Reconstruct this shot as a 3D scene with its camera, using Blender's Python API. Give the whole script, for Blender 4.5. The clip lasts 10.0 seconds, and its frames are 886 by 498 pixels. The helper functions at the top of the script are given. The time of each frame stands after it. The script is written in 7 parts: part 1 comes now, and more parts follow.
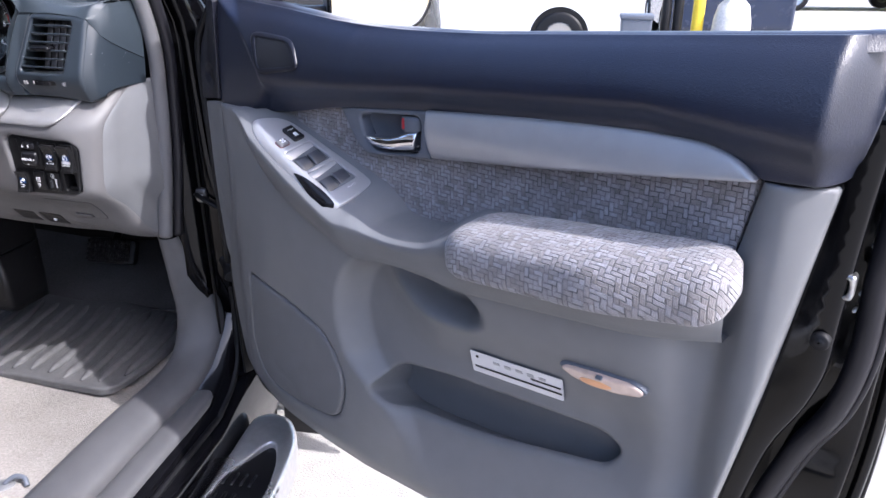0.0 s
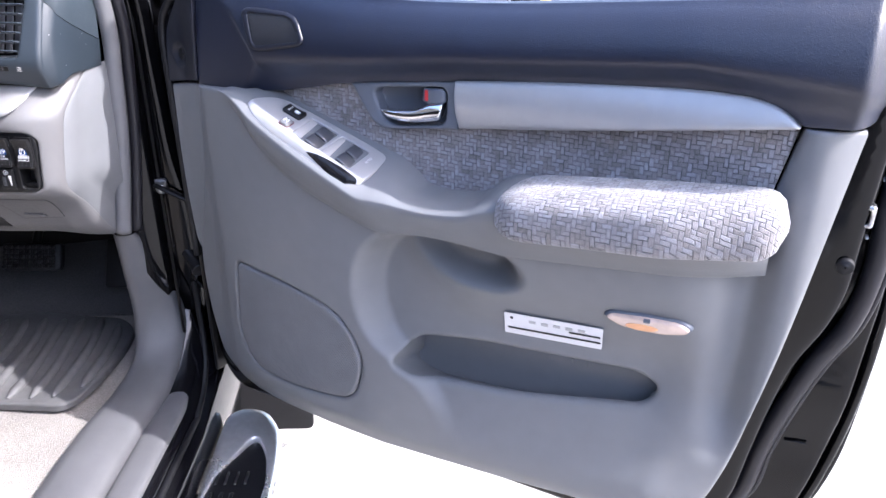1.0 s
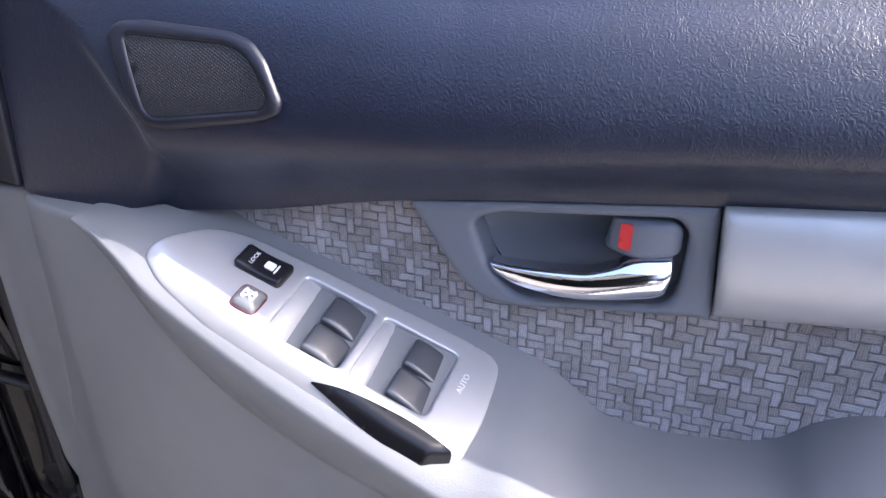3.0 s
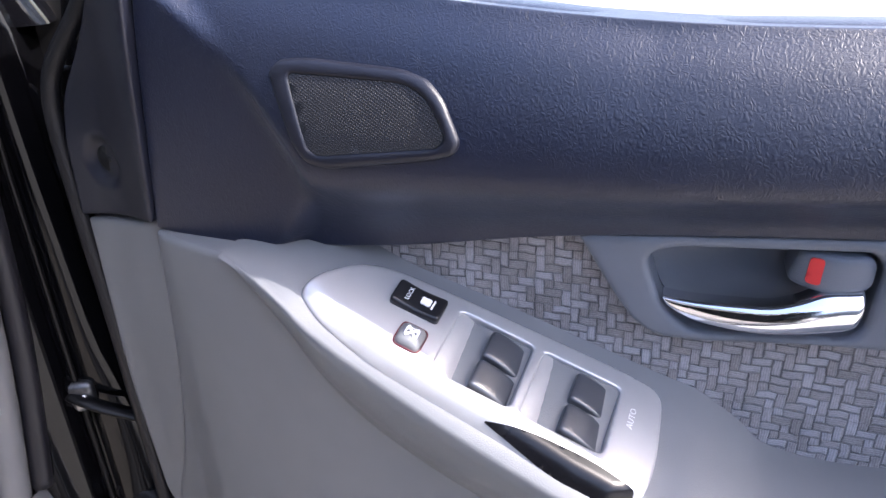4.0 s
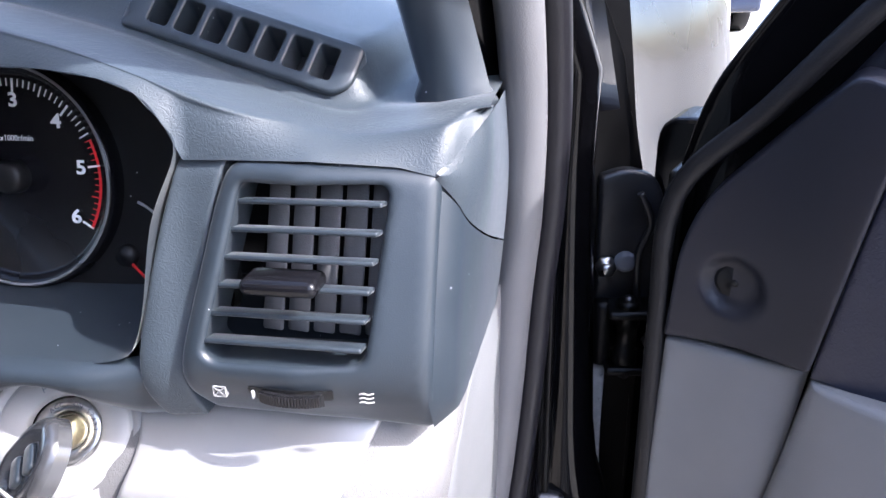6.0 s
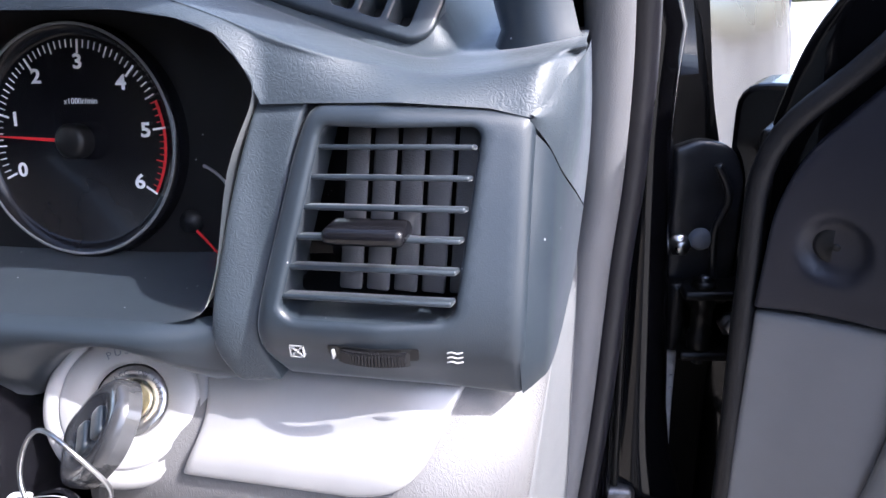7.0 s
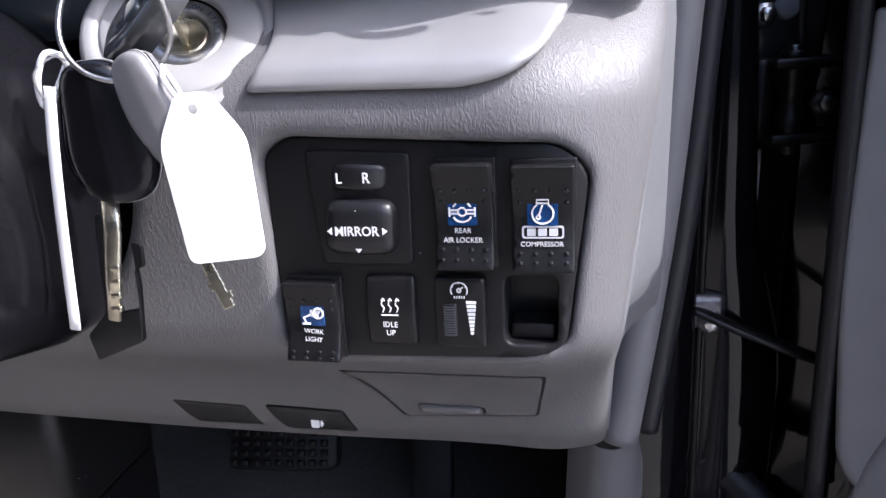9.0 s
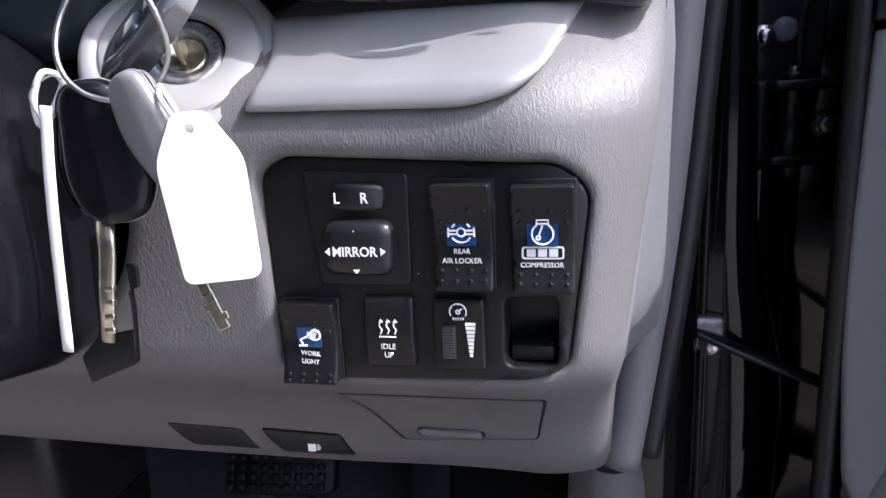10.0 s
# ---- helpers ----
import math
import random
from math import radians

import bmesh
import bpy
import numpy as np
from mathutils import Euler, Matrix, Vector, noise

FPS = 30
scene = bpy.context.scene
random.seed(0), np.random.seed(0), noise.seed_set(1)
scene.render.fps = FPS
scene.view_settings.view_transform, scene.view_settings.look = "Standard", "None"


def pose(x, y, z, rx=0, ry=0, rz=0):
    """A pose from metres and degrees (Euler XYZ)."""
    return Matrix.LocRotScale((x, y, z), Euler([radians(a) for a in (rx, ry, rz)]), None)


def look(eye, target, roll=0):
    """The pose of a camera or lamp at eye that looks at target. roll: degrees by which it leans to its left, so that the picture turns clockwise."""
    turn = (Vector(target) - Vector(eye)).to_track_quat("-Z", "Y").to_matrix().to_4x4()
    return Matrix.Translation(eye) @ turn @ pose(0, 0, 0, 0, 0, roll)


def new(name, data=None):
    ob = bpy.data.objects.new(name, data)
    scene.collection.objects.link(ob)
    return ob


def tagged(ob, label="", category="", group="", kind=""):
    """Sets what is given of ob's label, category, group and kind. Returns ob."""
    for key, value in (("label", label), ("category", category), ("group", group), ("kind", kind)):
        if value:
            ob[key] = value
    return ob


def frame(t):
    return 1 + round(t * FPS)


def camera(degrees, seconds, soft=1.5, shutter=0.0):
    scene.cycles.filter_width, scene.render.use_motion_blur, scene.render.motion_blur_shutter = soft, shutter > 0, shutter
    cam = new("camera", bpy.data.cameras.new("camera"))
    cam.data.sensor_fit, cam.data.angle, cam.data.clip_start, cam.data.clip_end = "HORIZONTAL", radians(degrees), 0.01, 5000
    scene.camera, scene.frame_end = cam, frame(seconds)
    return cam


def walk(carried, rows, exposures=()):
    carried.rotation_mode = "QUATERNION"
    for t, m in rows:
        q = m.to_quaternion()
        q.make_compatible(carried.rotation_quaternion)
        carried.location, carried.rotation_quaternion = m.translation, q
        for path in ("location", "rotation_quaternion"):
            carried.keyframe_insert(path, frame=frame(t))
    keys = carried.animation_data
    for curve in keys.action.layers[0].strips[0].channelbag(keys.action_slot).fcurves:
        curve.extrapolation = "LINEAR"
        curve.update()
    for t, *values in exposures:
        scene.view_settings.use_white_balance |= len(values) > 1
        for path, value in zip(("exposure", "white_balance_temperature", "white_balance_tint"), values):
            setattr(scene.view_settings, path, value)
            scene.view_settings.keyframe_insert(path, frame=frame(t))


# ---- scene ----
cam = camera(64.9, 10.0)
PATH = [
    (0, (0.011, 0.019, 1.311), (-0.328, 1.835, 0.546), -0.2),
    (0.3, (-0.127, -0.051, 1.314), (-0.223, 1.776, 0.507), -0.4),
    (0.5, (-0.196, -0.082, 1.294), (-0.154, 1.762, 0.52), 0.4),
    (1, (-0.203, -0.024, 1.298), (-0.139, 1.807, 0.497), 0.2),
    (1.5, (-0.22, 0.149, 1.292), (-0.142, 1.967, 0.46), 0.1),
    (2, (-0.251, 0.337, 1.298), (-0.147, 2.14, 0.437), 0.2),
    (2.2, (-0.272, 0.414, 1.294), (-0.144, 2.208, 0.419), 0.3),
    (3.3, (-0.345, 0.579, 1.266), (-0.01, 2.344, 0.387), -1.7),
    (3.5, (-0.354, 0.585, 1.266), (-0.017, 2.346, 0.38), -1.8),
    (4, (-0.418, 0.593, 1.287), (-0.113, 2.365, 0.41), -2.2),
    (4.5, (-0.518, 0.609, 1.308), (-0.268, 2.395, 0.443), -2.1),
    (5, (-0.582, 0.644, 1.321), (-0.481, 2.454, 0.476), -2.1),
    (5.5, (-0.648, 0.686, 1.323), (-0.71, 2.511, 0.508), -2.0),
    (5.7, (-0.669, 0.701, 1.324), (-0.784, 2.525, 0.511), -1.9),
    (6.8, (-0.723, 0.722, 1.3), (-0.916, 2.573, 0.567), -2.8),
    (7, (-0.724, 0.719, 1.288), (-0.939, 2.564, 0.547), -3.1),
    (7.5, (-0.738, 0.697, 1.214), (-0.947, 2.557, 0.511), -3.0),
    (8, (-0.745, 0.687, 1.149), (-0.96, 2.569, 0.508), -3.1),
    (8.5, (-0.77, 0.686, 1.115), (-0.969, 2.584, 0.516), -3.1),
    (9, (-0.78, 0.697, 1.085), (-0.971, 2.616, 0.552), -3.1),
    (9.5, (-0.779, 0.704, 1.087), (-0.969, 2.632, 0.591), -3.0),
    (10, (-0.78, 0.7, 1.084), (-0.968, 2.634, 0.61), -3.0),
]
SUN, SKY, EXPOSURE, KELVIN = 2.0, 0.15, 2.05, 5950
walk(cam, [(t, look(eye, target, roll)) for t, eye, target, roll in PATH],
     [(t, EXPOSURE + e, KELVIN + k, 16.0) for t, e, k in ((0.0, -0.15, 0), (0.5, 0.28, 0), (2.0, 0.68, 150), (4.0, 0.63, 400), (5.5, 0.82, 100), (7.0, 0.64, 50), (8.0, 0.28, 0), (10.0, -0.08, 0))])

# ---- light ----
world = bpy.data.worlds.new("sky")
scene.world = world
world.use_nodes = True
wn = world.node_tree.nodes
sky = wn.new("ShaderNodeTexSky")
sky.sky_type, sky.sun_disc = "NISHITA", False
TO_SUN = Vector((0.815, -0.265, 0.88)).normalized()
sky.sun_elevation = math.asin(TO_SUN.z)
sky.sun_rotation = math.atan2(TO_SUN.x, TO_SUN.y)
sky.air_density, sky.dust_density = 1.0, 3.0
world.node_tree.links.new(sky.outputs[0], wn["Background"].inputs[0])
wn["Background"].inputs[1].default_value = SKY
sun_data = bpy.data.lights.new("sun", "SUN")
sun_data.energy, sun_data.angle, sun_data.color = SUN, radians(0.5), (1.0, 0.96, 0.9)
sun = new("sun", sun_data)
sun.matrix_world = look(TO_SUN * 20, (0, 0, 0))


# ---- materials ----
def mat(name, color, rough=0.5, metal=0.0, vary=0.08, scale=40.0, bump=0.0, bump_scale=900.0, kind="noise",
        spec=0.5, coat=0.0, stain=0.0, stain_scale=6.0, stretch=(1, 1, 1), dust=0.0, sheen=0.0):
    """A surface with tone variation at two sizes and a fine relief."""
    m = bpy.data.materials.new(name)
    m.use_nodes = True
    nt = m.node_tree
    n, link = nt.nodes, nt.links.new
    b = n["Principled BSDF"]
    b.inputs["Metallic"].default_value = metal
    b.inputs["Specular IOR Level"].default_value = spec
    b.inputs["Coat Weight"].default_value = coat
    b.inputs["Coat Roughness"].default_value = 0.08
    b.inputs["Sheen Weight"].default_value, b.inputs["Sheen Roughness"].default_value = sheen, 0.3
    tc = n.new("ShaderNodeTexCoord")
    mp = n.new("ShaderNodeMapping")
    mp.inputs["Scale"].default_value = stretch
    link(tc.outputs["Object"], mp.inputs[0])
    fine = n.new("ShaderNodeTexNoise")
    fine.inputs["Scale"].default_value, fine.inputs["Detail"].default_value = scale, 5
    link(mp.outputs[0], fine.inputs["Vector"])
    wide = n.new("ShaderNodeTexNoise")
    wide.inputs["Scale"].default_value, wide.inputs["Detail"].default_value = stain_scale, 6
    link(tc.outputs["Object"], wide.inputs["Vector"])
    add = n.new("ShaderNodeMath")
    add.operation = "MULTIPLY_ADD"
    link(wide.outputs[0], add.inputs[0])
    add.inputs[1].default_value = stain
    link(fine.outputs[0], add.inputs[2])
    ramp = n.new("ShaderNodeMapRange")
    ramp.inputs[1].default_value, ramp.inputs[2].default_value = 0.3 + 0.35 * stain, 0.7 + 0.65 * stain
    ramp.inputs[3].default_value, ramp.inputs[4].default_value = 1 - vary, 1 + vary
    link(add.outputs[0], ramp.inputs[0])
    mix = n.new("ShaderNodeVectorMath")
    mix.operation = "SCALE"
    mix.inputs[0].default_value = color
    link(ramp.outputs[0], mix.inputs["Scale"])
    link(mix.outputs[0], b.inputs["Base Color"])
    if dust:
        # a few pale flecks of dust lying on the surface
        specks = n.new("ShaderNodeTexVoronoi")
        specks.inputs["Scale"].default_value = 190
        link(tc.outputs["Object"], specks.inputs["Vector"])
        near = n.new("ShaderNodeMath")
        near.operation = "LESS_THAN"
        near.inputs[1].default_value = 0.10
        link(specks.outputs["Distance"], near.inputs[0])
        few = n.new("ShaderNodeSeparateColor")
        link(specks.outputs["Color"], few.inputs[0])
        some = n.new("ShaderNodeMath")
        some.operation = "GREATER_THAN"
        some.inputs[1].default_value = 1 - dust
        link(few.outputs[0], some.inputs[0])
        fleck = n.new("ShaderNodeMath")
        fleck.operation = "MULTIPLY"
        link(near.outputs[0], fleck.inputs[0])
        link(some.outputs[0], fleck.inputs[1])
        lay = n.new("ShaderNodeMix")
        lay.data_type = "RGBA"
        lay.inputs[7].default_value = (0.42, 0.42, 0.43, 1)
        link(fleck.outputs[0], lay.inputs[0])
        link(mix.outputs[0], lay.inputs[6])
        link(lay.outputs[2], b.inputs["Base Color"])
    rr = n.new("ShaderNodeMapRange")
    rr.inputs[1].default_value, rr.inputs[2].default_value = 0.3, 0.7
    rr.inputs[3].default_value, rr.inputs[4].default_value = max(rough - 0.06, 0.02), min(rough + 0.06, 1)
    link(wide.outputs[0], rr.inputs[0])
    link(rr.outputs[0], b.inputs["Roughness"])
    if bump:
        bp = n.new("ShaderNodeBump")
        bp.inputs["Distance"].default_value = bump
        if kind == "leather":
            cells = n.new("ShaderNodeTexVoronoi")
            cells.feature = "DISTANCE_TO_EDGE"
            cells.inputs["Scale"].default_value = bump_scale
            warp = n.new("ShaderNodeTexNoise")
            warp.inputs["Scale"].default_value = bump_scale * 0.35
            warp.inputs["Detail"].default_value = 3
            link(mp.outputs[0], warp.inputs["Vector"])
            off = n.new("ShaderNodeVectorMath")
            off.operation = "MULTIPLY_ADD"
            off.inputs[1].default_value = (0.012, 0.012, 0.012)
            link(warp.outputs["Color"], off.inputs[0])
            link(mp.outputs[0], off.inputs[2])
            link(off.outputs[0], cells.inputs["Vector"])
            cap = n.new("ShaderNodeMapRange")
            cap.interpolation_type = "SMOOTHSTEP"
            cap.inputs[1].default_value, cap.inputs[2].default_value = -0.1, 0.45
            link(cells.outputs["Distance"], cap.inputs[0])
            link(cap.outputs[0], bp.inputs["Height"])
        else:
            grain = n.new("ShaderNodeTexNoise")
            grain.inputs["Scale"].default_value, grain.inputs["Detail"].default_value = bump_scale, 3
            link(mp.outputs[0], grain.inputs["Vector"])
            link(grain.outputs[0], bp.inputs["Height"])
        link(bp.outputs[0], b.inputs["Normal"])
    return m


def weave(name, cell, dark, light, tilt=0.0):
    """Woven seat cloth: blocks of three short bars, turned block by block, with dark joints between them."""
    m = bpy.data.materials.new(name)
    m.use_nodes = True
    nt = m.node_tree
    n, link = nt.nodes, nt.links.new
    b = n["Principled BSDF"]
    b.inputs["Roughness"].default_value = 0.85
    b.inputs["Specular IOR Level"].default_value = 0.25
    b.inputs["Sheen Weight"].default_value = 0.25
    tc = n.new("ShaderNodeTexCoord")

    def math_node(op, a, c=None, d=None):
        k = n.new("ShaderNodeMath")
        k.operation = op
        for i, v in enumerate((a, c, d)):
            if v is None:
                continue
            if isinstance(v, (int, float)):
                k.inputs[i].default_value = v
            else:
                link(v, k.inputs[i])
        return k.outputs[0]

    warp = n.new("ShaderNodeTexNoise")
    warp.inputs["Scale"].default_value, warp.inputs["Detail"].default_value = 110, 3
    link(tc.outputs["Object"], warp.inputs["Vector"])
    wv = n.new("ShaderNodeVectorMath")
    wv.operation = "MULTIPLY_ADD"
    wv.inputs[1].default_value = (0.0026, 0.0026, 0.0)
    link(warp.outputs["Color"], wv.inputs[0])
    link(tc.outputs["Object"], wv.inputs[2])
    mp = n.new("ShaderNodeMapping")
    mp.inputs["Scale"].default_value = (1 / cell, 1 / cell, 1 / cell)
    mp.inputs["Rotation"].default_value = (0, 0, radians(tilt))
    link(wv.outputs[0], mp.inputs[0])
    sep = n.new("ShaderNodeSeparateXYZ")
    link(mp.outputs[0], sep.inputs[0])
    x, y = sep.outputs[0], math_node("SUBTRACT", sep.outputs[1], sep.outputs[2])
    # every third row starts afresh, which leaves short pieces among the long ones
    band_no = n.new("ShaderNodeTexWhiteNoise")
    band_no.noise_dimensions = "1D"
    link(math_node("FLOOR", math_node("DIVIDE", y, 3.0)), band_no.inputs["W"])
    x = math_node("ADD", x, math_node("FLOOR", math_node("MULTIPLY", band_no.outputs[0], 4.0)))
    # herringbone of two-by-one pieces: which half of which piece a place belongs to
    ix, iy = math_node("FLOOR", x), math_node("FLOOR", y)
    fx, fy = math_node("FRACT", x), math_node("FRACT", y)
    k = math_node("FLOORED_MODULO", math_node("SUBTRACT", ix, iy), 4.0)
    is0, is1, is2, is3 = (math_node("COMPARE", k, float(v), 0.1) for v in range(4))
    left = math_node("MULTIPLY_ADD", is1, 9.0, fx)
    right = math_node("MULTIPLY_ADD", is0, 9.0, math_node("SUBTRACT", 1.0, fx))
    foot = math_node("MULTIPLY_ADD", is2, 9.0, fy)
    head = math_node("MULTIPLY_ADD", is3, 9.0, math_node("SUBTRACT", 1.0, fy))
    near = math_node("MINIMUM", math_node("MINIMUM", left, right), math_node("MINIMUM", foot, head))
    cb = n.new("ShaderNodeCombineXYZ")
    link(math_node("SUBTRACT", ix, is1), cb.inputs[0])
    link(math_node("SUBTRACT", iy, is2), cb.inputs[1])
    tone = n.new("ShaderNodeTexWhiteNoise")
    link(cb.outputs[0], tone.inputs["Vector"])
    def slope(v, low, high):
        r = n.new("ShaderNodeMapRange")
        r.interpolation_type = "SMOOTHSTEP"
        r.inputs[1].default_value = low
        link(v, r.inputs[0])
        if isinstance(high, (int, float)):
            r.inputs[2].default_value = high
        else:
            link(high, r.inputs[2])
        return r.outputs[0]

    # each piece dips under its neighbour at its foot and right end, where a dark gap shows; the other two sides meet closely
    chance = n.new("ShaderNodeTexWhiteNoise")
    chance.noise_dimensions = "4D"
    chance.inputs["W"].default_value = 3.0
    link(cb.outputs[0], chance.inputs["Vector"])
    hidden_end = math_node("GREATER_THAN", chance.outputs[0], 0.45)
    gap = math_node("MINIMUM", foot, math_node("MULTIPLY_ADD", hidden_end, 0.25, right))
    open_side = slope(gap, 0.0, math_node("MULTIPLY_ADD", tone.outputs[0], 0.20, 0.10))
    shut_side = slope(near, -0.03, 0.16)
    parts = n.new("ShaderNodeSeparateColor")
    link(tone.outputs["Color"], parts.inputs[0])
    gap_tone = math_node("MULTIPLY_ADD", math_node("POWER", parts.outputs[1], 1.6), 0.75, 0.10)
    relief = math_node("MINIMUM", open_side, math_node("MULTIPLY_ADD", shut_side, 0.7, 0.3))
    # threads run along each piece
    lying = math_node("ADD", is0, is1)
    run = math_node("ADD", math_node("MULTIPLY", lying, y), math_node("MULTIPLY", math_node("SUBTRACT", 1.0, lying), x))
    ribs = math_node("MULTIPLY_ADD", math_node("SINE", math_node("MULTIPLY", run, 25.1)), 0.5, 0.5)
    thread = n.new("ShaderNodeTexNoise")
    thread.inputs["Scale"].default_value, thread.inputs["Detail"].default_value = 900, 4
    link(tc.outputs["Object"], thread.inputs["Vector"])
    cloud = n.new("ShaderNodeTexNoise")
    cloud.inputs["Scale"].default_value = 30
    link(tc.outputs["Object"], cloud.inputs["Vector"])
    level = math_node("MULTIPLY_ADD", tone.outputs[0], 0.26, 0.10)
    level = math_node("MULTIPLY_ADD", thread.outputs[0], 0.45, level)
    level = math_node("MULTIPLY_ADD", ribs, 0.16, level)
    level = math_node("MULTIPLY_ADD", math_node("SUBTRACT", cloud.outputs[0], 0.5), 0.5, level)
    # gaps and close sides darken the yarn colour, as shade between pieces would
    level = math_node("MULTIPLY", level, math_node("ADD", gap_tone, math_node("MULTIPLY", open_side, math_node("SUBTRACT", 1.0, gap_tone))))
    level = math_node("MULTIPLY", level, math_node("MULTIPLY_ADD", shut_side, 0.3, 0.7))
    # each piece swells over its middle; its sunken ends have shade darkened into the colour
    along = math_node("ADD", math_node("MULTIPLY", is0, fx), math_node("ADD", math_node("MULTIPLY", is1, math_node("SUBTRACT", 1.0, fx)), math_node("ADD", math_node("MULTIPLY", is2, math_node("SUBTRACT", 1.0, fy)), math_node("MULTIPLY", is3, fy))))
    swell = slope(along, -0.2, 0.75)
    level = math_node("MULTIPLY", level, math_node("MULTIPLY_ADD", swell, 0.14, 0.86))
    mix = n.new("ShaderNodeMix")
    mix.data_type = "RGBA"
    mix.inputs[6].default_value, mix.inputs[7].default_value = (*dark, 1), (*light, 1)
    link(level, mix.inputs[0])
    # some yarns are warmer, some bluer
    hue = n.new("ShaderNodeMix")
    hue.data_type = "RGBA"
    hue.inputs[6].default_value, hue.inputs[7].default_value = (1.02, 0.985, 0.965, 1), (0.96, 0.985, 1.05, 1)
    link(tone.outputs[0], hue.inputs[0])
    tint = n.new("ShaderNodeMix")
    tint.data_type, tint.blend_type = "RGBA", "MULTIPLY"
    tint.inputs[0].default_value = 1.0
    link(mix.outputs[2], tint.inputs[6])
    link(hue.outputs[2], tint.inputs[7])
    link(tint.outputs[2], b.inputs["Base Color"])
    bp = n.new("ShaderNodeBump")
    bp.inputs["Distance"].default_value, bp.inputs["Strength"].default_value = 0.0012, 0.8
    link(math_node("MULTIPLY_ADD", thread.outputs[0], 0.3, math_node("ADD", relief, math_node("MULTIPLY_ADD", ribs, 0.08, math_node("MULTIPLY", swell, 0.12)))), bp.inputs["Height"])
    link(bp.outputs[0], b.inputs["Normal"])
    return m


def mesh_cloth(name, color, pitch, rough=0.6):
    """Perforated grille: a close pattern of round holes, as dark dimples."""
    m = mat(name, color, rough)
    nt = m.node_tree
    n, link = nt.nodes, nt.links.new
    b = n["Principled BSDF"]
    tc = n.new("ShaderNodeTexCoord")
    mp = n.new("ShaderNodeMapping")
    mp.inputs["Scale"].default_value = (1 / pitch, 1 / pitch, 0)
    mp.inputs["Rotation"].default_value = (0, 0, radians(30))
    link(tc.outputs["Object"], mp.inputs[0])
    cells = n.new("ShaderNodeTexVoronoi")
    cells.inputs["Scale"].default_value, cells.inputs["Randomness"].default_value = 1.0, 0.0
    link(mp.outputs[0], cells.inputs["Vector"])
    hole = n.new("ShaderNodeMapRange")
    hole.inputs[1].default_value, hole.inputs[2].default_value = 0.26, 0.40
    link(cells.outputs["Distance"], hole.inputs[0])
    old = b.inputs["Base Color"].links[0].from_socket
    sc = n.new("ShaderNodeVectorMath")
    sc.operation = "SCALE"
    link(old, sc.inputs[0])
    lift = n.new("ShaderNodeMath")
    lift.operation = "MULTIPLY_ADD"
    lift.inputs[1].default_value, lift.inputs[2].default_value = 0.8, 0.2
    link(hole.outputs[0], lift.inputs[0])
    link(lift.outputs[0], sc.inputs["Scale"])
    link(sc.outputs[0], b.inputs["Base Color"])
    bp = n.new("ShaderNodeBump")
    bp.inputs["Distance"].default_value = pitch * 0.15
    link(hole.outputs[0], bp.inputs["Height"])
    link(bp.outputs[0], b.inputs["Normal"])
    return m


def glass(name, color=(1, 1, 1), rough=0.0):
    m = bpy.data.materials.new(name)
    m.use_nodes = True
    b = m.node_tree.nodes["Principled BSDF"]
    b.inputs["Base Color"].default_value = (*color, 1)
    b.inputs["Transmission Weight"].default_value = 1.0
    b.inputs["Roughness"].default_value = rough
    b.inputs["IOR"].default_value = 1.45
    return m


GREY = mat("grey trim plastic", (0.143, 0.147, 0.154), 0.48, vary=0.05, bump=0.00015, bump_scale=1400, stain=0.6, spec=0.45)
# GREY darkened for the sill, so its shade sits in the base colour
GREY_SILL = mat("scuffed grey sill plastic darkened as shade", (0.085, 0.085, 0.09), 0.5, vary=0.12, scale=30, bump=0.0002, bump_scale=1200, stain=1.0, stain_scale=9)
GREY_TRIM = mat("grey pillar plastic", (0.12, 0.12, 0.125), 0.5, vary=0.08, scale=30, bump=0.0002, bump_scale=1200, stain=1.0, stain_scale=9)
GREY_SKIN = mat("grey grained dash plastic", (0.116, 0.114, 0.116), 0.5, vary=0.05, bump=0.00013, bump_scale=500, kind="leather", stretch=(1.0, 0.38, 1.0), stain=0.5)
NAVY = mat("dark navy grained vinyl", (0.003, 0.006, 0.020), 0.43, vary=0.1, bump=0.00012, bump_scale=420, kind="leather", stretch=(1, 0.75, 0.8), stain=0.5, spec=0.6, sheen=0.12)
NAVY_FLAT = mat("dark navy plastic", (0.0075, 0.0085, 0.0155), 0.42, vary=0.08, bump=0.0001, bump_scale=1500, spec=0.4)
DASH_NAVY = mat("slate dash vinyl", (0.024, 0.034, 0.044), 0.52, vary=0.08, bump=0.00009, bump_scale=420, kind="leather", stain=0.6, spec=0.6, sheen=0.35)
DASH_FLAT = mat("slate dash plastic", (0.017, 0.024, 0.032), 0.40, vary=0.06, bump=0.00006, bump_scale=1600, stain=0.8, stain_scale=20, spec=0.5, dust=0.10, sheen=0.2)
SILVER = mat("satin silver trim", (0.36, 0.365, 0.38), 0.36, 0.35, vary=0.04, bump=0.00005, bump_scale=2500)
TRAY_GREY = mat("satin warm silver plastic", (0.30, 0.299, 0.302), 0.38, 0.35, vary=0.05, bump=0.00005, bump_scale=2500, stain=0.5)
SILVER_BRIGHT = mat("bright silver plate", (0.43, 0.43, 0.44), 0.33, 0.5, vary=0.03, bump=0.00003, bump_scale=2500)
BLUE_GREY = mat("blue grey plastic", (0.105, 0.118, 0.145), 0.45, vary=0.05, bump=0.0002, bump_scale=1500)
